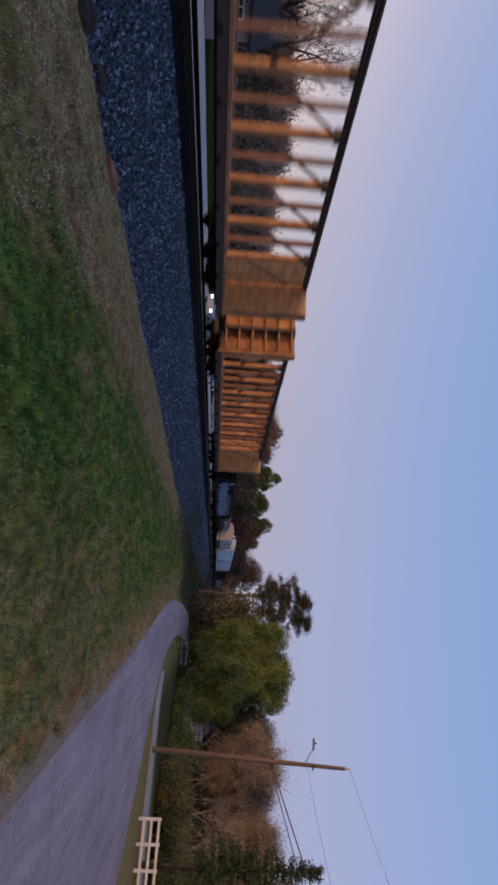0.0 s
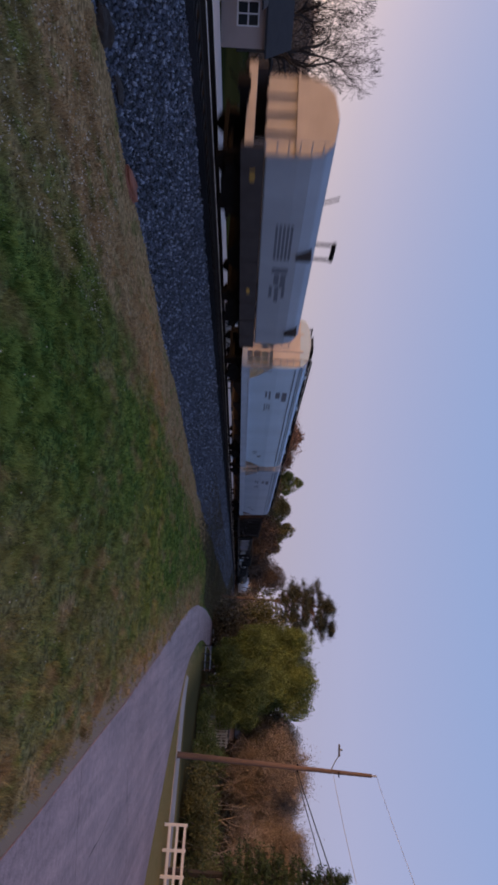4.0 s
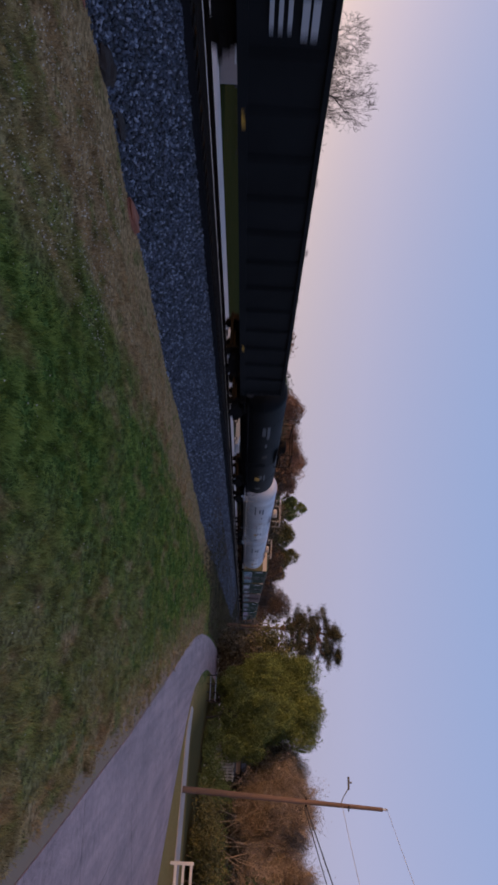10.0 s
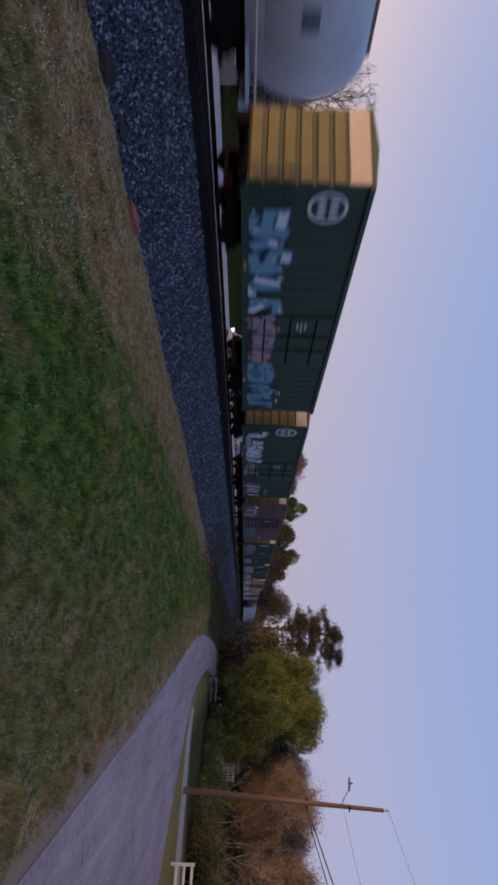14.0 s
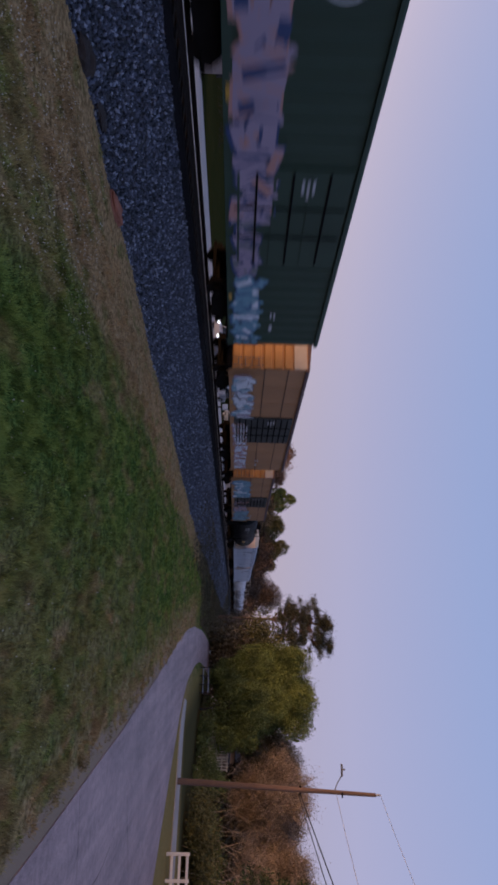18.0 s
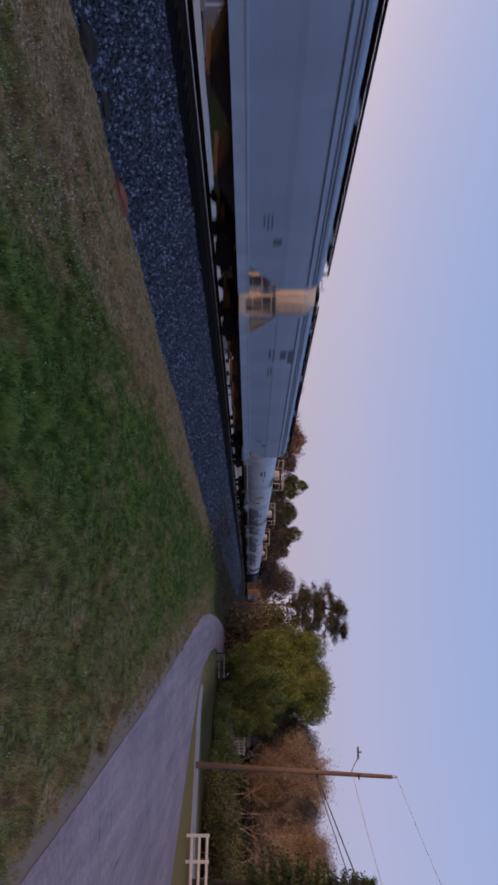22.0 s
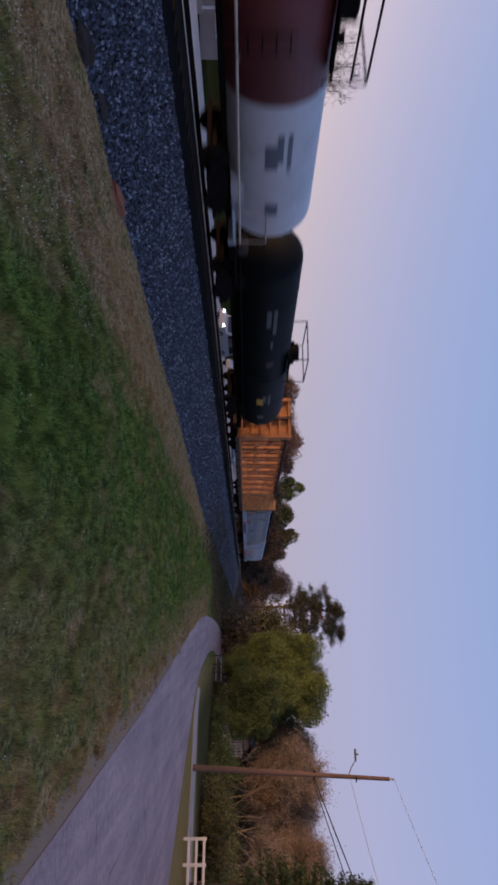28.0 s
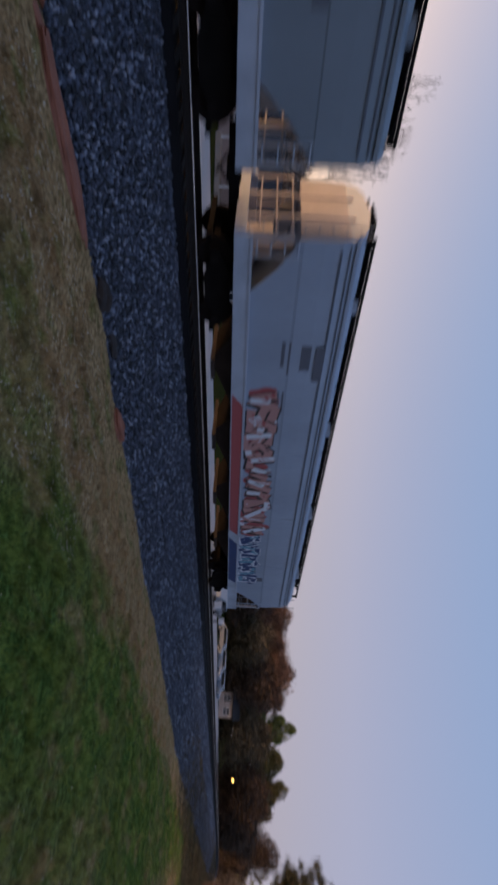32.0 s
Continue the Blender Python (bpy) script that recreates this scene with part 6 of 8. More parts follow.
def make_track():
    root = tagged(new("railway_track"), "single railway track on dark timber ties", "railway track")
    for off in (-0.755, 0.755):
        bm = bmesh.new()
        o = off
        sweep(bm, [(o - 0.075, 1.255), (o + 0.075, 1.255), (o + 0.07, 1.275), (o + 0.012, 1.30), (o + 0.012, 1.395), (o + 0.034, 1.405), (o + 0.034, 1.425), (o - 0.034, 1.425), (o - 0.034, 1.405), (o - 0.012, 1.395), (o - 0.012, 1.30), (o - 0.07, 1.275)], -740, 740, 4)
        bmesh.ops.recalc_face_normals(bm, faces=bm.faces)
        rail = part("rail", bm, RAIL_WEB, root, "rust-dark rail with a worn bright top")
        bm = bmesh.new()
        sweep(bm, [(o - 0.030, 1.4255), (o + 0.030, 1.4255), (o + 0.027, 1.440), (o - 0.027, 1.440)], -740, 740, 4)
        bmesh.ops.recalc_face_normals(bm, faces=bm.faces)
        part("rail_head", bm, RAIL_HEAD, rail)
    bm = bmesh.new()
    box(bm, (-1.3, -0.115, 1.08), (1.3, 0.115, 1.255))
    for v in bm.verts:
        v.co += Vector((random.uniform(-0.03, 0.03), random.uniform(-0.01, 0.01), random.uniform(-0.008, 0.0)))
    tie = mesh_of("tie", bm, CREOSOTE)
    for i in range(300):
        s = -14 + i * 0.52
        p, h = on_line(s, random.uniform(-0.04, 0.04))
        t = part("tie", tie, None, root)
        t.location, t.rotation_euler = p, (0, 0, -h + random.uniform(-0.012, 0.012))


def make_grass():
    """Tufts of blades in clumps, thickest where the eye is near; low and matted along the stones."""
    rng = np.random.default_rng(9)
    N = 210000
    r = 5.5 + 48 * rng.random(N) ** 1.6
    az = rng.uniform(-0.46, 1.32, N)
    x, y = -r * np.sin(az), r * np.cos(az)
    road_x = np.interp(y, [-5, 6, 10.2, 14.1, 16.7, 25.8, 31, 34.5, 38.5, 44, 52], [3.9, 3.45, 3.29, 3.2, 3.1, 2.47, 1.99, 1.61, 1.40, 1.42, 1.9])
    toe = np.array([on_line(float(b), toe_off(float(b)))[0].x for b in np.arange(-10, 61)])
    toe_x = np.interp(y, np.arange(-10, 61), toe)
    ok = (x < road_x - 0.02 + rng.normal(0, 0.10, N)) & (x > toe_x + 0.03 + rng.normal(0, 0.10, N)) & (y > 0.5)
    x, y, r, toe_x = x[ok], y[ok], r[ok], toe_x[ok]
    clump = np.array([noise.noise(Vector((a * 1.5, b * 1.1, 1.0))) + 0.7 * noise.noise(Vector((a * 4.1, b * 3.3, 5.0))) for a, b in zip(x, y)])
    keep = rng.random(len(x)) < np.clip(0.62 + 0.9 * clump, 0.16, 1.0)
    x, y, r, toe_x, clump = x[keep], y[keep], r[keep], toe_x[keep], clump[keep]
    n = len(x)
    B = 6
    matted = np.clip((x - toe_x) / 2.2, 0.35, 1.0)
    bx = np.repeat(x, B) + rng.normal(0, 0.035, n * B)
    by = np.repeat(y, B) + rng.normal(0, 0.035, n * B)
    hh = np.repeat((0.035 + 0.04 * rng.random(n) + 0.075 * np.clip(clump + 0.1, 0, 0.9)) * matted, B) * rng.uniform(0.5, 1.3, n * B)
    ww = 0.0035 + 0.004 * rng.random(n * B) + 0.00028 * np.repeat(r, B)
    an = rng.uniform(0, 6.28, n * B)
    sway = np.stack([0.15 * np.sin(x * 0.9 + y * 0.5), 0.15 * np.cos(x * 0.4 - y * 0.8)], 1)
    lean = (rng.normal(0, 0.5, (n * B, 2)) + np.repeat(sway, B, axis=0)) * hh[:, None]
    bz = np.repeat(np.array([swell(a, b) for a, b in zip(x, y)]), B) - 0.005
    V = np.empty((n * B, 3, 3))
    V[:, 0] = np.stack([bx - np.cos(an) * ww, by - np.sin(an) * ww, bz], 1)
    V[:, 1] = np.stack([bx + np.cos(an) * ww, by + np.sin(an) * ww, bz], 1)
    V[:, 2] = np.stack([bx + lean[:, 0], by + lean[:, 1], bz + hh], 1)
    F = np.arange(n * B * 3).reshape(-1, 3)
    tagged(new("grass", fast_mesh("grass", V.reshape(-1, 3), F, BLADES)), "short tufted grass, green and straw coloured", "grass", kind="stuff")


def make_weeds():
    """Dark winter weeds over the far part of the bank and its foot."""
    rng = np.random.default_rng(31)
    N = 60000
    s = 38 + 130 * rng.random(N) ** 1.3
    k = rng.random(N)
    ok = rng.random(N) < np.clip((s - 38) / 14, 0.05, 1)
    s, k = s[ok], k[ok]
    pts = []
    for a, b in zip(s, k):
        off = (2.3 if a > 105 else 3.7) + b * 13.0
        p = on_line(float(a), float(off))[0]
        if p.y < 50 and off > 9 or p.x > np.interp(p.y, [38, 44, 52, 60, 70, 80, 93], [1.3, 1.3, 1.7, 2.5, 3.8, 5.2, 8.2]):
            continue
        pts.append((p.x, p.y, max(0.0, bed_height(float(a), float(off)) if off < toe_off(float(a)) else 0.0) + rng.uniform(0.0, 0.10)))
    n = len(pts)
    P = np.array(pts)
    d = rng.normal(0, 1, (n, 3)) * (0.5, 0.5, 1.0)
    d /= np.linalg.norm(d, axis=1, keepdims=True)
    e = np.cross(d, rng.normal(0, 1, (n, 3)))
    e /= np.linalg.norm(e, axis=1, keepdims=True) + 1e-9
    z = rng.uniform(0.12, 0.34, (n, 1))
    V = np.stack([P - d * z * 0.5, P + e * z * 0.12, P + d * z * 0.5, P - e * z * 0.12], 1).reshape(-1, 3)
    m = mat("dark_winter_weeds", (0.085, 0.068, 0.040), 0.9, 0, 0.6, 0.3, 6, 0.1, (0.022, 0.022, 0.012))
    tagged(new("weeds", fast_mesh("weeds", V, np.arange(4 * n).reshape(-1, 4), m)), "dark brown winter weeds on the far bank", "weeds", kind="stuff")


make_ground()
make_weeds()
make_roads()
make_bed()
make_track()
make_grass()

# ---------------------------------------------------------------- trees
BARK = mat("grey_brown_bark", (0.085, 0.065, 0.052), 0.9, 0, 0.5, 2, 18, 0.5, streak=0.3)
BARK_DARK = mat("dark_bark", (0.035, 0.028, 0.026), 0.9, 0, 0.5, 2, 18, 0.5, streak=0.3)
PALE_STEM = mat("pale_dry_stems", (0.25, 0.19, 0.14), 0.9, 0, 0.3, 1, 8, 0.2)
TWIG = mat("tawny_twigs", (0.25, 0.19, 0.145), 0.9, 0, 0.4, 1, 8, 0.2)
PINE_BARK = mat("pine_bark", (0.13, 0.075, 0.05), 0.9, 0, 0.5, 2, 18, 0.5, streak=0.3)


def leaf_mat(name, lo, hi):
    m = bpy.data.materials.new(name)
    m.use_nodes = True
    n, l = m.node_tree.nodes, m.node_tree.links
    b = n["Principled BSDF"]
    g = n.new("ShaderNodeNewGeometry")
    t = n.new("ShaderNodeTexNoise")
    t.inputs["Scale"].default_value, t.inputs["Detail"].default_value = 0.75, 3
    l.new(g.outputs["Position"], t.inputs["Vector"])
    ad = n.new("ShaderNodeMath")
    ad.operation = "MULTIPLY_ADD"
    ad.inputs[1].default_value = 0.28
    l.new(g.outputs["Random Per Island"], ad.inputs[0])
    l.new(t.outputs[0], ad.inputs[2])
    r = n.new("ShaderNodeValToRGB")
    r.color_ramp.elements[0].position, r.color_ramp.elements[1].position = 0.42, 0.86
    r.color_ramp.elements[0].color, r.color_ramp.elements[1].color = (*lo, 1), (*hi, 1)
    l.new(ad.outputs[0], r.inputs[0])
    l.new(r.outputs[0], b.inputs["Base Color"])
    b.inputs["Roughness"].default_value, b.inputs["Specular IOR Level"].default_value = 0.8, 0.2
    return m


L_GREEN = leaf_mat("olive_green_leaves", (0.048, 0.066, 0.018), (0.182, 0.215, 0.060))
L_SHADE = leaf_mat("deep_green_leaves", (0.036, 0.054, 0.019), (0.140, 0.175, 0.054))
L_DARK = leaf_mat("dark_evergreen_leaves", (0.014, 0.026, 0.012), (0.060, 0.085, 0.034))
L_PINE = leaf_mat("pine_needles", (0.024, 0.025, 0.014), (0.088, 0.082, 0.046))
L_RUST = leaf_mat("rust_brown_leaves", (0.066, 0.039, 0.028), (0.235, 0.135, 0.094))
L_UMBER = leaf_mat("umber_thicket_leaves", (0.036, 0.026, 0.019), (0.115, 0.076, 0.053))
L_TAWNY = leaf_mat("tawny_withered_leaves", (0.104, 0.082, 0.066), (0.272, 0.214, 0.168))
L_OLIVE = leaf_mat("dull_olive_leaves", (0.042, 0.042, 0.016), (0.165, 0.148, 0.055))
# Far woods: their haze is put into this lightened leaf colour.
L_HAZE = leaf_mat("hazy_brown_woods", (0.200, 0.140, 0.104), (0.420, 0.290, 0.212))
L_MURK = leaf_mat("murky_thicket_leaves", (0.052, 0.042, 0.026), (0.165, 0.130, 0.080))


def limbs(rng, base, height, spread, depth, kids, first=0.3, up=0.5, r0=None, wob=0.15):
    """Segments (p, q, r at p, r at q) of a trunk that forks, and the tips of its twigs."""
    segs, tips = [], []

    def grow(p, d, length, r, k):
        n = 3 if k < depth else 2
        for i in range(n):
            d = (d + Vector((rng.gauss(0, wob), rng.gauss(0, wob), rng.gauss(0, wob) + up * 0.08))).normalized()
            q = p + d * (length / n)
            r2 = r * (0.80 if i < n - 1 else 0.7)
            segs.append((p, q, r, r2))
            p, r = q, r2
            if k < depth and (i > 0 or k > 0):
                for _ in range(kids if k else max(1, kids - 1)):
                    a = rng.uniform(0, 2 * math.pi)
                    t = rng.uniform(0.5, 1.0) * spread
                    side = Vector((math.cos(a), math.sin(a), 0))
                    nd = (d * (1 - t * 0.6) + side * t + Vector((0, 0, up * 0.35))).normalized()
                    grow(p, nd, length * rng.uniform(0.48, 0.72), r * 0.62, k + 1)
        if k >= depth:
            tips.append(p)
        else:
            grow(p, d, length * 0.55, r * 0.8, k + 1)

    grow(Vector(base), Vector((rng.gauss(0, 0.04), rng.gauss(0, 0.04), 1)).normalized(), height * first, r0 or height * 0.022, 0)
    return segs, tips


def limb_mesh(name, segs, material, sides=5, least=0.0):
    V, F = [], []
    for p, q, a, b in segs:
        a, b = max(a, least), max(b, least)
        n = sides if a > 0.05 else 3
        rot = (q - p).to_track_quat("Z", "Y")
        k = len(V)
        for c, r in ((p, a), (q, b)):
            for i in range(n):
                w = 2 * math.pi * i / n
                V.append(c + rot @ Vector((math.cos(w) * r, math.sin(w) * r, 0)))
        for i in range(n):
            F.append((k + i, k + (i + 1) % n, k + n + (i + 1) % n, k + n + i))
    return raw_mesh(name, V, F, material)


def leaf_mesh(name, pts, size, material, rng, shape=2.2, droop=0.0):
    """One small pointed leaf or spray at each place, turned every way."""
    pts = np.asarray(pts)
    n = len(pts)
    d = rng.normal(0, 1, (n, 3))
    d[:, 2] -= droop
    d /= np.linalg.norm(d, axis=1, keepdims=True)
    e = np.cross(d, rng.normal(0, 1, (n, 3)))
    e /= np.linalg.norm(e, axis=1, keepdims=True) + 1e-9
    s = size * rng.uniform(0.5, 1.4, (n, 1))
    V = np.stack([pts - d * s * 0.5, pts + e * s / shape * 0.5, pts + d * s * 0.5, pts - e * s / shape * 0.5], 1).reshape(-1, 3)
    return fast_mesh(name, V, np.arange(4 * n).reshape(-1, 4), material)


def crown_points(rng, centres, per, sigma):
    c = np.repeat(np.asarray(centres), per, axis=0)
    return c + rng.normal(0, 1, c.shape) * np.asarray(sigma)


def leafy_tree(name, x, y, h, w, leaf, bark, label, seed, n_clump=70, per=160, size=0.28, clump=0.85, low=0.15, category="tree", droop=0.0, lean=0.0, least=0.02):
    """A trunk with limbs inside an uneven crown of clumps; w is the crown's width."""
    rng, rr = np.random.default_rng(seed), random.Random(seed)
    root = tagged(new(name), label, category)
    root.location = (x, y, 0)
    segs, tips = limbs(rr, (0, 0, -0.1), h * 0.9, 0.75, 2, 3, 0.34, 0.6)
    part("trunk", limb_mesh("trunk", segs, bark, 7, least), None, root)
    cs = []
    lobes = [(rr.uniform(-0.28, 0.28) * w, rr.uniform(-0.28, 0.28) * w, rr.uniform(0.35 if low else 0.12, 0.8) * h, rr.uniform(0.55, 1.0)) for _ in range(7 if low else 11)] + [(0, 0, h * 0.55, 1.15)]
    while len(cs) < n_clump:
        a, b, c, k = rr.choice(lobes)
        v = Vector((rr.gauss(0, 1), rr.gauss(0, 1), rr.gauss(0, 1))).normalized() * rr.uniform(0.55, 1.0)
        p = (a + v.x * w * 0.30 * k + lean * c, b + v.y * w * 0.30 * k, c + v.z * h * 0.26 * k)
        mid, half = (0.46 if low else 0.40) * h, 0.56 * h
        if low * h < p[2] < h * 0.98 and ((p[0] - lean * p[2]) ** 2 + p[1] ** 2) / (w * 0.56) ** 2 + ((p[2] - mid) / half) ** 2 < 1:
            cs.append(p)
    pts = crown_points(rng, cs, per, (clump, clump, clump * 0.8))
    pts = pts[pts[:, 2] > 0.1]
    part("crown", leaf_mesh("crown", pts, size, leaf, rng, 2.2, droop), None, root)
    return root


def lobed_tree(name, x, y, h, w, leaf, bark, label, seed, lobes=46, low=0.08, size=0.17, per=3600, droop=0.6, category="tree", round_=0.13):
    """Limbs inside a crown of rounded feathery lobes with dark hollows between them, ragged along the top."""
    rng, rr = np.random.default_rng(seed), random.Random(seed)
    root = tagged(new(name), label, category)
    root.location = (x, y, 0)
    segs, tips = limbs(rr, (0, 0, -0.1), h * 0.85, 0.8, 3, 2, 0.3, 0.6)
    part("trunk", limb_mesh("trunk", segs, bark, 7, 0.02), None, root)
    pts = []
    for k in range(lobes):
        v = Vector((rr.gauss(0, 1), rr.gauss(0, 1), rr.gauss(0, 1))).normalized()
        if v.z < -0.75:
            v.z = -v.z * 0.5
        u = rr.uniform(0.62, 0.92)
        c = Vector((v.x * w * 0.5 * u, v.y * w * 0.5 * u, h * (0.5 + low * 0.5) + v.z * h * (0.5 - low * 0.5) * u * (1.0 if v.z > 0 else 1.05)))
        rad = rr.uniform(0.77, 1.23) * round_ * w
        m = int(per * rr.uniform(0.6, 1.2) * (rad / (round_ * w)) ** 2)
        d = rng.normal(0, 1, (m, 3))
        d /= np.linalg.norm(d, axis=1, keepdims=True)
        rr3 = rad * (0.55 + 0.45 * rng.random((m, 1)) ** 0.5) * (1 + 0.22 * np.sin(d[:, :1] * 7 + k) * np.cos(d[:, 1:2] * 6 + k))
        q = d * rr3 + np.array(c)
        q[:, 2] += 0.12 * rad * rng.normal(0, 1, m)
        pts.append(q)
    for _ in range(70):
        v = Vector((rr.gauss(0, 0.6), rr.gauss(0, 0.6), 1)).normalized()
        c = np.array((v.x * w * 0.48, v.y * w * 0.48, h * 0.5 + v.z * h * 0.46))
        pts.append(c + rng.normal(0, 1, (max(12, per // 60), 3)) * (0.14, 0.14, 0.34))
    d = rng.normal(0, 1, (lobes * per // 5, 3))
    d *= (0.35 + 0.42 * rng.random((len(d), 1))) / np.linalg.norm(d, axis=1, keepdims=True)
    pts.append(d * (w * 0.5, w * 0.5, h * (0.5 - low * 0.5)) + (0, 0, h * (0.5 + low * 0.5)))
    pts = np.concatenate(pts)
    pts = pts[pts[:, 2] > 0.15]
    part("crown", leaf_mesh("crown", pts, size, leaf, rng, 2.6, droop), None, root)
    return root


def bare_tree(name, x, y, h, label, seed, depth=5, kids=2, bark=BARK_DARK, spread=0.8, least=0.015, haze=None, first=0.22, up=0.45, category="bare tree", r0=None):
    rr = random.Random(seed)
    root = tagged(new(name), label, category)
    root.location = (x, y, 0)
    segs, tips = limbs(rr, (0, 0, -0.1), h, spread, depth, kids, first, up, r0)
    top = max(q.z for _, q, _, _ in segs)
    k = h / top
    segs = [(p * k, q * k, a, b) for p, q, a, b in segs]
    part("trunk", limb_mesh("trunk", segs, bark, 6, least), None, root)
    if haze:
        rng = np.random.default_rng(seed)
        pts = crown_points(rng, [tuple(t * k) for t in tips], haze[1], haze[3])
        part("crown", leaf_mesh("crown", pts[pts[:, 2] > 0.2], haze[2], haze[0], rng, 3.5), None, root)
    return root


def spreading_tree(name, x, y, h, w, label, seed, levels=10, bark=BARK_DARK, r0=0.42, thin=0.013):
    """A bare crown by repeated forking: heavy low limbs that wander, and fine twigs at the ends."""
    rr = random.Random(seed)
    root = tagged(new(name), label, "bare tree")
    root.location = (x, y, 0)
    segs, groups = [], []

    def fork(p, d, length, r, k):
        n = 3 if k < 5 else 2
        for i in range(n):
            d = (d + Vector((rr.gauss(0, 0.16), rr.gauss(0, 0.16), rr.gauss(0.015, 0.14)))).normalized()
            q = p + d * length / n
            segs.append((p, q, r, max(thin, r * 0.92)))
            p, r = q, max(thin, r * 0.92)
            if 1 < k < levels - 1 and rr.random() < 0.32:
                fork(p, turned(d, rr.uniform(0.6, 1.1)), length * 0.5, r * 0.45, min(levels - 1, k + 3))
        if k >= levels:
            return
        a = rr.uniform(0.25, 0.6)
        for sgn in (1, -1):
            fork(p, turned(d, sgn * rr.uniform(0.55, 1.25) * (a + 0.2)), length * rr.uniform(0.68, 0.86), r * rr.uniform(0.62, 0.76), k + 1)

    def turned(d, ang):
        side = d.cross(Vector((rr.gauss(0, 1), rr.gauss(0, 1), rr.gauss(0, 0.6)))).normalized()
        return (d * math.cos(ang) + side * math.sin(ang)).normalized()

    p = Vector((0, 0, -0.1))
    top = Vector((0.1, 0, h * 0.2))
    segs.append((p, top, r0, r0 * 0.85))
    for k in range(5):
        a = 2 * math.pi * k / 5 + rr.uniform(-0.4, 0.4)
        groups.append(len(segs))
        fork(top, Vector((math.cos(a) * 0.8, math.sin(a) * 0.8, rr.uniform(0.35, 0.9))).normalized(), h * 0.24, r0 * 0.55, 2)
    groups.append(len(segs))
    fork(top, Vector((0, 0, 1)), h * 0.24, r0 * 0.6, 2)
    zt = sorted(q.z for _, q, _, _ in segs)[int(-0.015 * len(segs))]
    rt = sorted(math.hypot(q.x, q.y) for _, q, _, _ in segs)[int(-0.06 * len(segs))]
    kz, kr = h / zt, w / 2 / rt
    m = lambda v: Vector((v.x * kr, v.y * kr, v.z * kz))
    segs = [(m(a), m(b), c, e) for a, b, c, e in segs]
    part("trunk", limb_mesh("trunk", segs[:groups[0]], bark, 9, thin), None, root)
    for i, j in zip(groups, groups[1:] + [len(segs)]):
        part("limb", limb_mesh("limb", segs[i:j], bark, 6, thin), None, root, "black limb with its twigs")
    return root


def arching_shrub(x, y, h, n, seed):
    """Pale leafless stems that rise from one root, fan out and arch over, with side twigs."""
    rr = random.Random(seed)
    root = tagged(new("bare_shrub"), "arching leafless shrub with pale stems", "shrub")
    root.location = (x, y, 0)
    for _ in range(n):
        a, ln = rr.uniform(0, 6.28), rr.uniform(0.35, 1.0) * h * 0.75
        d, top, r = Vector((math.cos(a), math.sin(a), 0)), h * rr.uniform(0.6, 1.0), rr.uniform(0.018, 0.034)
        segs, p = [], Vector((rr.gauss(0, 0.9), rr.gauss(0, 0.5), -0.05))
        base = p.copy()
        for i in range(1, 9):
            t = i / 8
            q = base + d * ln * t ** 1.3 + Vector((rr.gauss(0, 0.06), rr.gauss(0, 0.06), top * (1.5 * t - 0.5 * t * t * t)))
            segs.append((p, q, r * (1.05 - 0.9 * (i - 1) / 8), r * (1.05 - 0.9 * t)))
            if i > 2:
                for _ in range(2):
                    e = q + Vector((rr.gauss(0, 0.5), rr.gauss(0, 0.5), rr.uniform(0.1, 0.9)))
                    segs.append((q, e, 0.012, 0.006))
            p = q
        part("stem", limb_mesh("stem", segs, PALE_STEM, 5, 0.011), None, root)


def place(az, r):
    """Ground place at a bearing to the left of straight ahead, and a distance."""
    return -r * math.sin(radians(az)), r * math.cos(radians(az))


def pine_tree(x, y, h, label, seed, side=2.3):
    """A bare straight trunk under a ragged crown of separate tufts on crooked limbs."""
    rng, rr = np.random.default_rng(seed), random.Random(seed)
    root = tagged(new("pine_tree"), label, "pine tree")
    root.location = (x, y, 0)
    segs = []
    p = Vector((0, 0, -0.2))
    spine = []
    for i in range(12):
        q = Vector((side * 0.5 * (max(0, i - 4) / 8) ** 2 + rr.gauss(0, 0.07), rr.gauss(0, 0.07), h * 0.95 * (i + 1) / 12))
        segs.append((p, q, 0.30 * (1 - i / 14), 0.30 * (1 - (i + 1) / 14)))
        spine.append(q)
        p = q
    pts = []
    for k in range(74):
        u = rr.random() ** 0.8
        z = h * (0.52 + 0.46 * u)
        wide = 1.6 + 3.4 * math.sin(math.pi * min(1.0, 0.18 + 0.72 * u))
        a, d = rr.uniform(0, 6.28), wide * math.sqrt(rr.uniform(0.1, 1.0))
        c = Vector((side * (0.3 + 0.75 * u) + math.cos(a) * d, math.sin(a) * d * 0.8, z + 0.10 * d))
        q = min(spine[4:], key=lambda v: abs(v.z - (z - 1.6)))
        mid = q.lerp(c, 0.55) + Vector((rr.gauss(0, 0.3), rr.gauss(0, 0.3), -0.35))
        segs += [(q, mid, 0.10, 0.07), (mid, c, 0.07, 0.03)]
        g = rr.uniform(0.38, 0.72)
        pts.append(crown_points(rng, [tuple(c)], int(1700 * g * g), (g, g, g * 0.48)))
    part("trunk", limb_mesh("trunk", segs, PINE_BARK, 8, 0.03), None, root)
    part("crown", leaf_mesh("crown", np.concatenate(pts), 0.30, L_PINE, rng, 4.0), None, root)


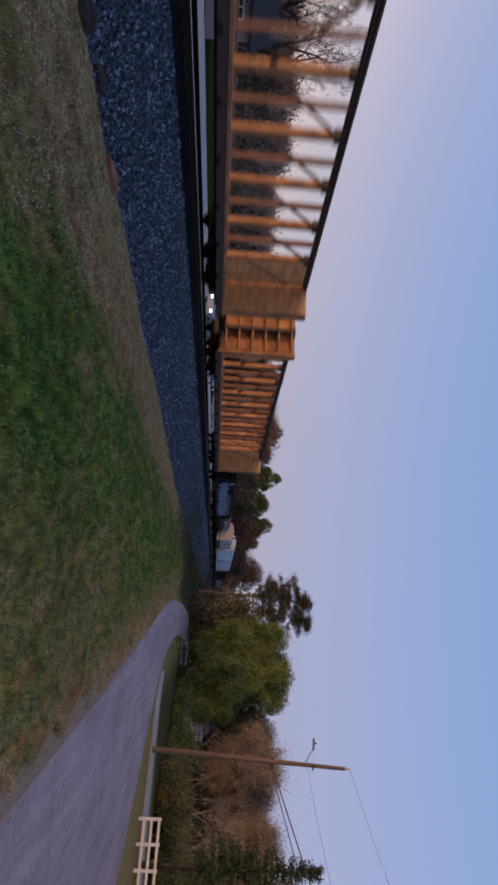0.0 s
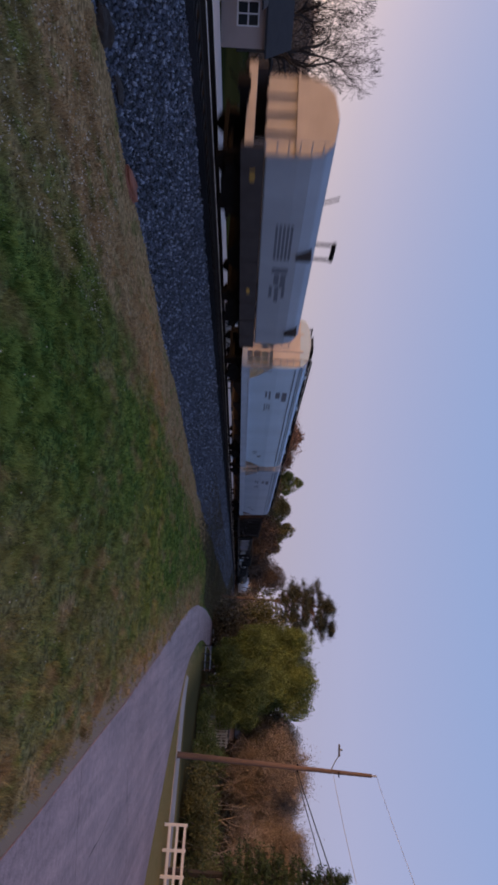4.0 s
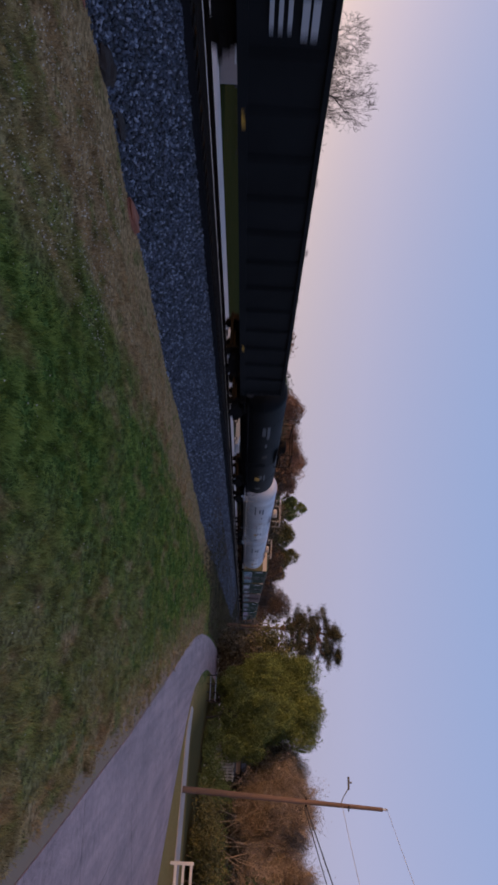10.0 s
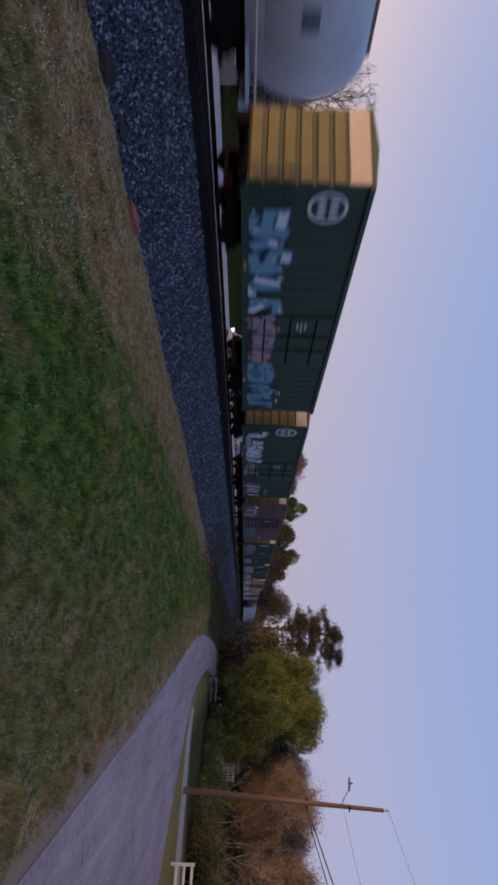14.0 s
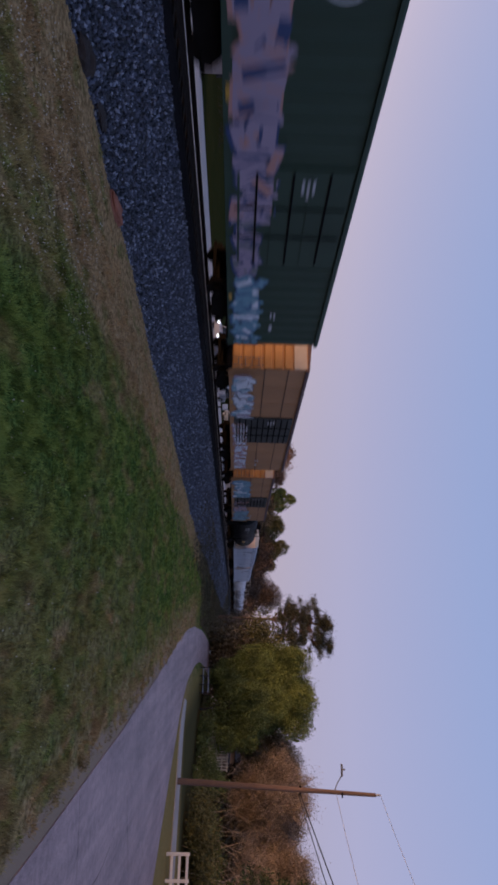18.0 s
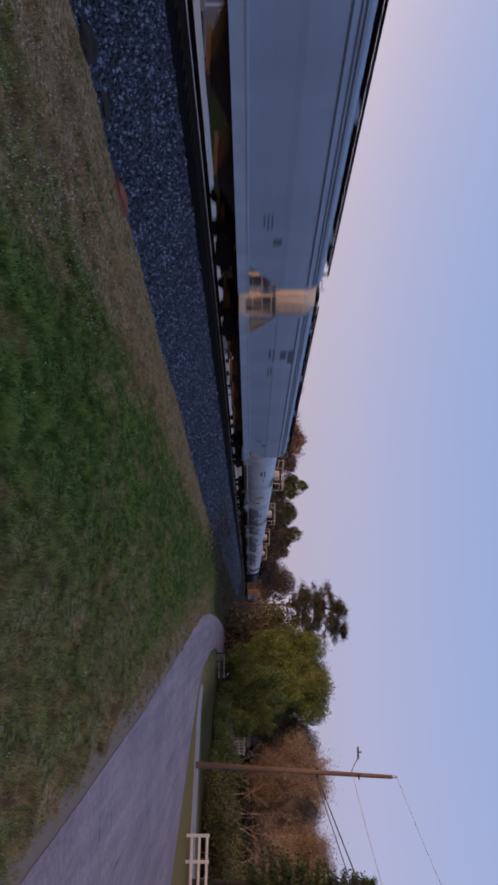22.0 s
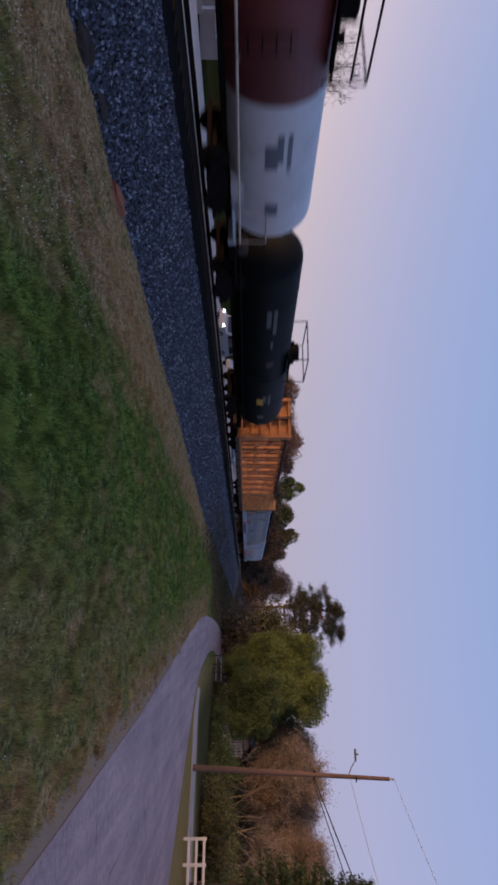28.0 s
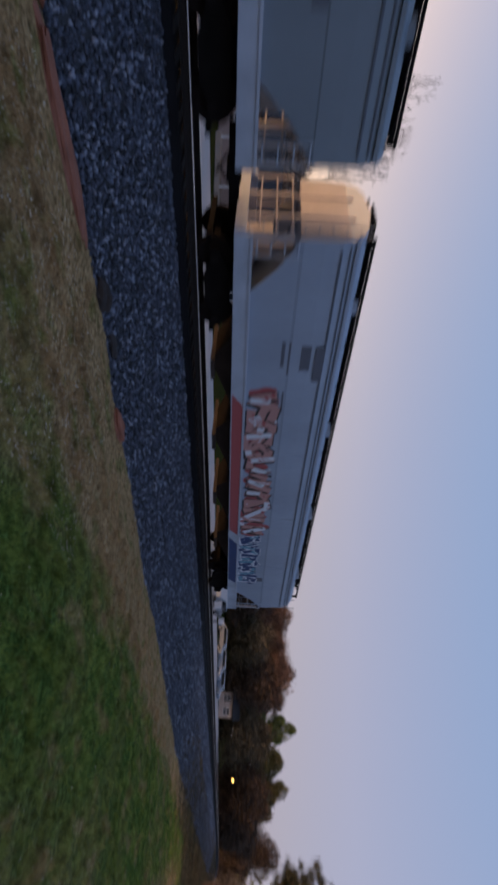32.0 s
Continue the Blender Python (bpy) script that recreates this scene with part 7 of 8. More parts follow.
def fir_tree(x, y, h, w, label, seed, low=0.5):
    rng, rr = np.random.default_rng(seed), random.Random(seed)
    root = tagged(new("fir_tree"), label, "conifer")
    root.location = (x, y, 0)
    segs, pts = [((Vector((0, 0, -0.1))), Vector((0, 0, h)), 0.22, 0.03)], []
    z = low
    while z < h:
        k = min(1 - z / h, 0.35 + 0.5 * (z - low))
        for _ in range(7):
            a = rr.uniform(0, 6.28)
            ln = w * 0.5 * (k ** 0.8) * rr.uniform(0.75, 1.15) + 0.1
            e = Vector((math.cos(a) * ln, math.sin(a) * ln, z - ln * 0.18 + rr.uniform(0, 0.3)))
            segs.append((Vector((0, 0, z)), e, 0.04, 0.012))
            for t in np.linspace(0.2, 1.0, max(3, int(ln * 5))):
                pts.append(tuple(Vector((0, 0, z)).lerp(e, t)))
        z += 0.33
    part("trunk", limb_mesh("trunk", segs, BARK_DARK, 6, 0.012), None, root)
    pts = crown_points(rng, pts, 16, (0.14, 0.14, 0.09))
    part("crown", leaf_mesh("crown", pts, 0.20, L_DARK, rng, 4.0, 0.4), None, root)


def make_trees():
    # along the lane
    x, y = place(-7.6, 62)
    lobed_tree("willow_tree", x, y, 11.2, 9.4, L_GREEN, BARK, "broad olive-green tree with a feathery crown beside the lane", 21)
    x, y = place(-8.9, 57)
    lobed_tree("evergreen_shrub", x, y, 6.2, 6.4, L_SHADE, BARK_DARK, "deep green shrub under a feathery olive tree", 25, 26, 0.0, 0.14, 1700, 0.2, "shrub")
    x, y = place(-6.3, 60)
    lobed_tree("evergreen_shrub", x, y, 3.6, 4.2, L_SHADE, BARK_DARK, "low deep green shrub at the bend of the lane", 26, 16, 0.0, 0.14, 1300, 0.2, "shrub")
    x, y = place(-12.9, 66)
    lobed_tree("leafy_tree", x, y, 9.5, 8.6, L_MURK, BARK_DARK, "dull olive-brown tree behind the lane in shade", 22, 44, 0.30, 0.16, 1700, 0.3)
    x, y = place(-3.6, 74)
    leafy_tree("leafy_tree", x, y, 9.4, 8.0, L_OLIVE, BARK_DARK, "yellowish olive tree beside a tall pine", 23, 70, 150, 0.34, 0.9, 0.05)
    x, y = place(-1.0, 100)
    pine_tree(x, y, 18.7, "tall pine with a bare trunk and a ragged tufted crown", 5)
    x, y = place(-1.9, 112)
    leafy_tree("leafy_tree", x, y, 6.0, 5.0, L_TAWNY, BARK, "withered tawny tree at the foot of a pine", 24, 50, 130, 0.34, 0.9, 0.03)
    for k, (az, r, h, sd) in enumerate(((-17.0, 56, 9.8, 31), (-19.8, 52, 9.4, 32), (-22.4, 54, 9.8, 33), (-25.2, 50, 8.8, 34), (-14.9, 60, 9.0, 35))):
        x, y = place(az, r)
        bare_tree("bare_tree", x, y, h, "leafless tawny tree in a thicket behind the lane", sd, 5, 2, TWIG, 0.85, 0.016, (L_TAWNY, 11, 0.13, (0.42, 0.42, 0.40)), 0.16, 0.5, r0=0.08)
    for az, r, h, n, sd in ((-21.4, 46, 5.8, 7, 36), (-17.6, 50, 7.0, 5, 37), (-19.4, 49, 6.6, 5, 39), (-15.9, 52, 6.2, 4, 38)):
        x, y = place(az, r)
        arching_shrub(x, y, h, n, sd)
    for k, az in enumerate((-17.4, -19.0, -20.6, -22.2, -23.8)):
        x, y = place(az, 46 + (k % 2) * 2)
        leafy_tree("undergrowth_shrub", x, y, 2.6, 5.4, L_SHADE if k % 2 else L_OLIVE, BARK_DARK, "low dark shrub at the foot of a thicket", 130 + k, 40, 150, 0.16, 0.42, 0.0, "shrub")
    for k, (az, r, h, w) in enumerate(((-12.6, 53.5, 1.9, 4.4), (-14.6, 51, 2.6, 4.2), (-10.6, 54, 1.8, 3.6))):
        x, y = place(az, r)
        leafy_tree("undergrowth_shrub", x, y, h, w, L_SHADE, BARK_DARK, "low deep green shrub beside white porch slats", 136 + k, 30, 150, 0.14, 0.36, 0.0, "shrub")
    x, y = place(-22.7, 37)
    fir_tree(x, y, 9.2, 4.6, "dark green conifer with spiky boughs", 41, 3.2)
    x, y = place(-26.3, 36)
    fir_tree(x, y, 8.8, 5.6, "dark green conifer at the end of the thicket", 42)
    # dark undergrowth behind the lane
    for k, az in enumerate((-4.6, -7.0, -15.8, -17.5, -19.5, -22.5, -26.0, -29.5)):
        x, y = place(az, 72 if az > -9 else 68)
        leafy_tree("undergrowth_shrub", x, y, 5.4, 8.5, L_MURK, BARK_DARK, "dark tangled undergrowth behind the lane", 50 + k, 70, 150, 0.36, 0.75, 0.0, "shrub")
    for k, az in enumerate((-13.0, -17.5, -21.5, -25.5, -30.0)):
        x, y = place(az, 82)
        leafy_tree("leafy_tree", x, y, 11.0, 9.5, L_TAWNY, BARK, "withered tawny tree behind the thicket", 60 + k, 90, 130, 0.30, 0.7, 0.05)
    # the wood line beyond the railway
    for az, r, h, w, leaf, sd, lab in (
        (1.2, 192, 18.2, 11.5, L_UMBER, 80, "round umber-brown tree beyond the railway"),
        (4.0, 160, 13.6, 5.5, L_OLIVE, 81, "small olive tree beyond the railway"),
        (5.6, 150, 16.8, 6.5, L_OLIVE, 99, "tall olive-green tree beyond the railway"),
        (7.6, 150, 15.4, 8, L_OLIVE, 82, "broad olive-green tree beyond the railway"),
        (10.2, 150, 18.2, 6.2, L_GREEN, 83, "upright green tree beyond the railway"),
        (12.4, 152, 15.6, 8, L_RUST, 84, "rust-brown tree beyond the railway"),
        (14.9, 146, 17.2, 8.5, L_RUST, 85, "rust-brown leafy tree beyond the railway"),
        (17.4, 145, 13.8, 8, L_UMBER, 79, "low umber tree beyond the railway"),
        (19.6, 140, 15.4, 10, L_RUST, 86, "reddish-brown tree beyond the railway"),
        (22.4, 130, 11.0, 5.5, L_DARK, 87, "small dark green tree in the far wood line"),
        (26.2, 125, 10.9, 11, L_RUST, 88, "rust-brown tree in the far wood line"),
        (29.0, 115, 9.8, 10, L_RUST, 89, "reddish-brown tree in the far wood line"),
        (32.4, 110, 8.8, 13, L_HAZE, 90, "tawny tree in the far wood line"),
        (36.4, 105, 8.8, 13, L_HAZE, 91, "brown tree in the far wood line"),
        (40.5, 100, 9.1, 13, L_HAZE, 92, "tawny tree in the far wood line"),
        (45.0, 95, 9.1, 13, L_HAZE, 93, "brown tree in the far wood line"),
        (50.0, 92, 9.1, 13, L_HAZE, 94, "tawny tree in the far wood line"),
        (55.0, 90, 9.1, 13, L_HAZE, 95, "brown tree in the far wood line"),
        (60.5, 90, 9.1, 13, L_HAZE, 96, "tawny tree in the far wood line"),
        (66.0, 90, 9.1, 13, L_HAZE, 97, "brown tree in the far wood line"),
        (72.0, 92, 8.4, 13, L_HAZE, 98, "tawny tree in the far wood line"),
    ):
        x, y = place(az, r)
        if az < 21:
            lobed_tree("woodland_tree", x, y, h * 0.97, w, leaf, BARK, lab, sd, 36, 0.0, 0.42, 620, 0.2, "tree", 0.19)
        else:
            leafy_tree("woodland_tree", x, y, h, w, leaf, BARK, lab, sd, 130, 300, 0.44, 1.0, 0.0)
    for k in range(16):
        x, y = place(0.8 + 4.3 * k, 138 - 3.2 * k if k else 194)
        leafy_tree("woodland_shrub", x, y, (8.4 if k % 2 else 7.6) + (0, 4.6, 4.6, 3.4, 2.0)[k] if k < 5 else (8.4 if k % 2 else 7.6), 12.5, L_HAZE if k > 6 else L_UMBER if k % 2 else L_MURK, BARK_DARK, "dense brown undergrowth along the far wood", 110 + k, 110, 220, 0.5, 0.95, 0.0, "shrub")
    for k, (az, r, h) in enumerate(((-0.4, 190, 10.0), (2.6, 165, 11.5), (3.4, 150, 8.5))):
        x, y = place(az, r)
        leafy_tree("woodland_shrub", x, y, h, 12.0, L_UMBER, BARK_DARK, "dense umber undergrowth at the edge of the wood", 140 + k, 110, 200, 0.5, 0.9, 0.0, "shrub")
    for k, (az, r, h) in enumerate(((14.0, 140, 14.4), (17.2, 138, 14.0), (20.4, 136, 12.4))):
        x, y = place(az, r)
        bare_tree("bare_tree", x, y, h, "tall bare tree with rusty twigs beyond the railway", 100 + k, 5, 2, TWIG, 0.8, 0.03, (L_RUST, 8, 0.34, (0.7, 0.7, 0.7)), r0=0.22)
    x, y = place(48.2, 60)
    spreading_tree("bare_oak", x, y, 11.7, 14.0, "great bare oak with spreading black limbs", 7, 11, thin=0.009)
    x, y = place(65.5, 64)
    spreading_tree("bare_oak", x, y, 16.0, 17.0, "bare oak with fine dark twigs", 8, 11, thin=0.009)


make_trees()

# ---------------------------------------------------------------- pole, fence, houses, parked cars
POLE_WOOD = mat("weathered_pole_wood", (0.112, 0.070, 0.054), 0.85, 0, 0.6, 2.0, 24, 0.3, streak=0.2)
WIRE = plain("black_wire", (0.02, 0.02, 0.022), 0.6)
THIN_WIRE = plain("grey_wire", (0.30, 0.31, 0.36), 0.8)
LAMP_GREY = mat("dull_lamp_casing", (0.12, 0.115, 0.12), 0.6, 0.2, 0.2, 3, 30, 0.05)
GALV = mat("galvanised_metal", (0.35, 0.35, 0.37), 0.5, 0.6, 0.2, 3, 30, 0.05)
FENCE_WHITE = mat("white_painted_fence", (0.66, 0.60, 0.55), 0.7, 0, 0.15, 2, 25, 0.08)
SIDING = mat("pale_pinkish_siding", (0.34, 0.28, 0.27), 0.8, 0, 0.15, 0.8, 20, 0.1)
WHITE_TRIM = mat("white_trim", (0.62, 0.62, 0.64), 0.6, 0, 0.12, 2, 25, 0.05)
SHINGLE = mat("grey_roof_shingle", (0.022, 0.021, 0.024), 0.9, 0, 0.35, 2, 30, 0.3)
GLASS = plain("dark_window_glass", (0.02, 0.025, 0.03), 0.08)
TYRE = plain("tyre_rubber", (0.018, 0.018, 0.018), 0.9)
HEADLAMP = plain("lit_headlamp", (0.85, 0.93, 1.0), 0.3, 0, 5.0)
SODIUM = plain("lit_sodium_lamp", (1.0, 0.50, 0.10), 0.3, 0, 9.0)


def sag_wire(name, a, b, sag, r, material, label, n=16):
    a, b = Vector(a), Vector(b)
    cu = bpy.data.curves.new(name, "CURVE")
    cu.dimensions, cu.bevel_depth, cu.bevel_resolution = "3D", r, 1
    sp = cu.splines.new("POLY")
    sp.points.add(n)
    for i in range(n + 1):
        t = i / n
        p = a.lerp(b, t)
        sp.points[i].co = (p.x, p.y, p.z - sag * 4 * t * (1 - t), 1)
    cu.materials.append(material)
    return tagged(new(name, cu), label, "wire")


def make_pole():
    root = tagged(new("utility_pole"), "leaning brown timber utility pole with a street-light arm", "utility pole")
    root.location = (9.25, 35.8, 0)
    top = Vector((0.55, 0.1, 10.95))
    bm = bmesh.new()
    tube(bm, (0, 0, -0.3), top, 0.175, 14, 0.10)
    part("shaft", bm, POLE_WOOD, root)
    bm = bmesh.new()
    tube(bm, top, top + Vector((0, 0, 0.18)), 0.05, 8)
    tube(bm, top + Vector((0, 0, 0.16)), top + Vector((0, 0, 0.28)), 0.075, 8, 0.04)
    part("insulator", bm, GALV, root)
    c = top * 0.79
    bm = bmesh.new()
    tube(bm, c, c + Vector((-0.45, -0.05, 0.18)), 0.03, 8)
    tube(bm, c + Vector((-0.45, -0.05, 0.18)), c + Vector((-0.85, -0.1, 0.42)), 0.03, 8)
    arm = part("lamp_arm", bm, GALV, root)
    bm = bmesh.new()
    p = c + Vector((-0.8, -0.1, 0.42))
    box(bm, tuple(p + Vector((-0.62, -0.09, -0.03))), tuple(p + Vector((0.0, 0.09, 0.06))))
    tube(bm, p + Vector((-0.35, 0, 0.05)), p + Vector((-0.35, 0, 0.2)), 0.05, 8)
    soften(part("lamp_head", bm, LAMP_GREY, arm, "unlit street-light head"), 0.03, 2)
    bm = bmesh.new()
    tube(bm, top * 0.62 + Vector((-0.2, 0, 0)), top * 0.62 + Vector((0.25, 0, 0)), 0.05, 8)
    tube(bm, top * 0.83 + Vector((-0.05, -0.1, 0)), top * 0.83 + Vector((0.22, -0.1, 0)), 0.04, 8)
    part("wire_clamp", bm, STEEL_DARK, root)
    o = Vector(root.location)
    low, mid, hi = o + top * 0.62, o + top * 0.80, o + top + Vector((0, 0, 0.26))
    sag_wire("service_cable", low + Vector((0.2, 0, 0)), (22.0, 13.0, 12.6), 0.2, 0.03, WIRE, "thick black service cable from the pole")
    sag_wire("service_cable", low + Vector((0.2, 0, -0.1)), (21.0, 10.0, 11.2), 0.25, 0.024, WIRE, "black service cable below another")
    sag_wire("line_wire", mid, (21.0, 8.0, 11.0), 0.6, 0.014, THIN_WIRE, "thin grey wire from the pole")
    sag_wire("line_wire", hi, (19.0, 6.0, 13.2), 0.6, 0.012, THIN_WIRE, "thin grey wire from the top of the pole")


def make_fence():
    root = tagged(new("board_fence"), "white three-board fence beside the lane", "fence")
    pts = [Vector((11.43 + 1.06 * i, 32.15 - 0.10 * i - 0.012 * i * i, 0)) for i in range(9)]
    for p in pts:
        bm = bmesh.new()
        box(bm, (p.x - 0.06, p.y - 0.06, -0.05), (p.x + 0.06, p.y + 0.06, 1.12))
        soften(part("post", bm, FENCE_WHITE, root), 0.01)
    for a, b in zip(pts, pts[1:]):
        for z in (0.22, 0.58, 0.95):
            bm = bmesh.new()
            d = (b - a).normalized()
            nrm = Vector((d.y, -d.x, 0)) * 0.075
            q = [a + nrm, b + nrm]
            for s in (0, 1):
                off = nrm.normalized() * 0.025 * s
                for zz in (z, z + 0.12):
                    for w in q:
                        bm.verts.new(w + off + Vector((0, 0, zz)))
            bmesh.ops.convex_hull(bm, input=bm.verts)
            part("rail", bm, FENCE_WHITE, root)
    # a low dark gate at the bend
    g = tagged(new("field_gate"), "low dark rail gate at the bend of the lane", "gate")
    for i in range(4):
        bm = bmesh.new()
        box(bm, (5.1 + i * 0.7, 54 + i * 0.15 - 0.04, 0), (5.18 + i * 0.7, 54 + i * 0.15 + 0.04, 0.85))
        part("post", bm, BARK_DARK, g)
    for z in (0.35, 0.8):
        bm = bmesh.new()
        tube(bm, (5.1, 54.0, z - 0.05), (7.28, 54.45, z - 0.05), 0.04, 6)
        part("rail", bm, GALV, g)


def make_house(name, az, r, w, d, h, wall, label, seed, turn=0.0, porch=True, lit=False):
    x, y = place(az, r)
    root = tagged(new(name), label, "house")
    root.location, root.rotation_euler = (x, y, 0), (0, 0, radians(az + turn))
    bm = bmesh.new()
    box(bm, (-w / 2, 0, 0), (w / 2, d, h))
    part("wall", bm, wall, root)
    bm = bmesh.new()
    prism(bm, [(-0.5, h), (d / 2, h + d * 0.28), (d + 0.5, h), (d + 0.5, h - 0.12), (d / 2, h + d * 0.28 - 0.16), (-0.5, h - 0.12)], -w / 2 - 0.4, w / 2 + 0.4, 0, "x")
    part("roof", bm, SHINGLE, root)
    for sx in (-1, 1):
        bm = bmesh.new()
        prism(bm, [(0, h), (d, h), (d / 2, h + d * 0.27)], *sorted((sx * w / 2, sx * (w / 2 - 0.15))), 0, "x")
        part("gable", bm, wall, root)
    n = max(2, int(w // 3.2))
    for i in range(n):
        cx = -w / 2 + (i + 0.5) * w / n
        if porch and i == n // 2:
            bm = bmesh.new()
            box(bm, (cx - 0.5, -0.06, 0.2), (cx + 0.5, 0.02, 2.25))
            part("door", bm, WHITE_TRIM, root)
            continue
        win = part("window", (lambda b: (box(b, (cx - 0.62, -0.06, 0.9), (cx + 0.62, 0.01, 2.2)), b)[1])(bmesh.new()), WHITE_TRIM, root)
        for k in (-1, 1):
            for z0 in (1.0, 1.6):
                bm = bmesh.new()
                box(bm, (cx + k * 0.29 - 0.25, -0.075, z0), (cx + k * 0.29 + 0.25, -0.062, z0 + 0.52))
                part("pane", bm, GLASS, win)
    if porch:
        bm = bmesh.new()
        box(bm, (-w * 0.32, -2.0, 0), (w * 0.32, 0, 0.3))
        part("porch_floor", bm, CONCRETE, root)
        bm = bmesh.new()
        prism(bm, [(-2.3, 2.45), (0.0, 2.75), (0.0, 2.65), (-2.3, 2.35)], -w * 0.34, w * 0.34, 0, "x")
        part("porch_roof", bm, SHINGLE, root)
        for k in range(4):
            cx = -w * 0.3 + k * w * 0.2
            bm = bmesh.new()
            box(bm, (cx - 0.07, -1.95, 0.3), (cx + 0.07, -1.81, 2.4))
            part("porch_post", bm, WHITE_TRIM, root)
    return root


def make_car(x, y, turn, body_m, label, lit=False, tall=False, z=0.0):
    root = tagged(new("parked_car"), label, "car")
    root.location, root.rotation_euler = (x, y, z), (0, 0, radians(turn))
    L, h = (4.9, 1.9) if tall else (4.5, 1.45)
    side = [(-L / 2, 0.35), (-L / 2, 0.85), (-L / 2 + 0.9, 0.95), (-L / 2 + 1.5, h), (L / 2 - 1.0, h), (L / 2 - 0.2, 0.95), (L / 2, 0.85), (L / 2, 0.35)]
    bm = bmesh.new()
    prism(bm, side, -0.88, 0.88, 0, "x")
    soften(part("body", bm, body_m, root), 0.09, 2)
    bm = bmesh.new()
    prism(bm, [(-L / 2 + 1.08, 1.0), (-L / 2 + 1.55, h - 0.08), (L / 2 - 1.1, h - 0.08), (L / 2 - 0.55, 1.0)], -0.895, 0.895, 0, "x")
    part("side_glass", bm, GLASS, root)
    bm = bmesh.new()
    p = [Vector((sx * 0.7, yy, zz)) for yy, zz in ((-L / 2 + 0.88, 1.0), (-L / 2 + 1.42, h - 0.05)) for sx in (-1, 1)]
    v = [bm.verts.new(q + Vector((0, -0.02, 0.02))) for q in p]
    bm.faces.new((v[0], v[1], v[3], v[2]))
    part("windscreen", bm, GLASS, root)
    for sx in (-1, 1):
        for yy in (-L / 2 + 0.85, L / 2 - 0.85):
            bm = bmesh.new()
            tube(bm, (sx * 0.72, yy, 0.33), (sx * 0.92, yy, 0.33), 0.33, 16)
            w = part("wheel", bm, TYRE, root)
            bm = bmesh.new()
            tube(bm, (sx * 0.92, yy, 0.33), (sx * 0.93, yy, 0.33), 0.2, 12)
            part("rim", bm, GALV, w)
        bm = bmesh.new()
        box(bm, (sx * 0.64 - 0.13, -L / 2 - 0.03, 0.66), (sx * 0.64 + 0.13, -L / 2 + 0.05, 0.80))
        part("headlight", bm, HEADLAMP if lit else WHITE_TRIM, root)
    return root


def make_lamp(az, r, z, label):
    x, y = place(az, r)
    root = tagged(new("street_lamp"), label, "street lamp")
    root.location = (x, y, 0)
    bm = bmesh.new()
    tube(bm, (0, 0, -0.1), (0, 0, z), 0.09, 8, 0.06)
    part("post", bm, STEEL_DARK, root)
    bm = bmesh.new()
    tube(bm, (0, 0, z - 0.1), (0.5, -0.8, z + 0.1), 0.04, 6)
    part("arm", bm, STEEL_DARK, root)
    bm = bmesh.new()
    bmesh.ops.create_icosphere(bm, subdivisions=2, radius=0.16, matrix=Matrix.Translation((0.5, -0.85, z + 0.02)))
    part("globe", bm, SODIUM, root, "glowing orange lamp")


def make_litter():
    rng = np.random.default_rng(17)
    N = 30000
    r, az = 6 + 26 * rng.random(N) ** 1.3, rng.uniform(-0.3, 1.2, N)
    pts = np.stack([-r * np.sin(az), r * np.cos(az), np.full(N, 0.055)], 1)
    pts = pts[(pts[:, 0] > -9.0 + 0.07 * pts[:, 1]) & (pts[:, 0] < 2.2)]
    pts = pts[((pts[:, 1] < 10.5) & (pts[:, 0] < -4.6)) | (rng.random(len(pts)) < 0.035)]
    tagged(new("fallen_leaves", leaf_mesh("fallen_leaves", pts, 0.030, mat("pale_dry_leaves", (0.58, 0.50, 0.40), 0.9, 0, 0.4, 2, 20, 0.1), rng, 1.6)), "scattered pale dry leaves in the grass", "leaves", kind="stuff")


def make_porch_slats():
    # Added white slats stand in for the house's sunlit porch and window.
    x, y = place(-12.75, 58)
    root = tagged(new("porch_slats"), "white slats standing in for a sunlit porch between dark trees", "trellis")
    root.location, root.rotation_euler = (x, y, 0), (0, 0, radians(-8))
    for i in range(8):
        bm = bmesh.new()
        box(bm, (-0.86 + i * 0.24, -0.03, 0.0 if i in (0, 3, 7) else 0.6), (-0.75 + i * 0.24, 0.03, 2.7 - 0.12 * (i % 3 == 1)))
        part("slat", bm, FENCE_WHITE, root)
    for z in (0.62, 1.05, 1.55, 2.05, 2.5):
        bm = bmesh.new()
        box(bm, (-0.95, -0.06, z), (1.05, -0.03, z + 0.12))
        part("rail", bm, FENCE_WHITE, root)


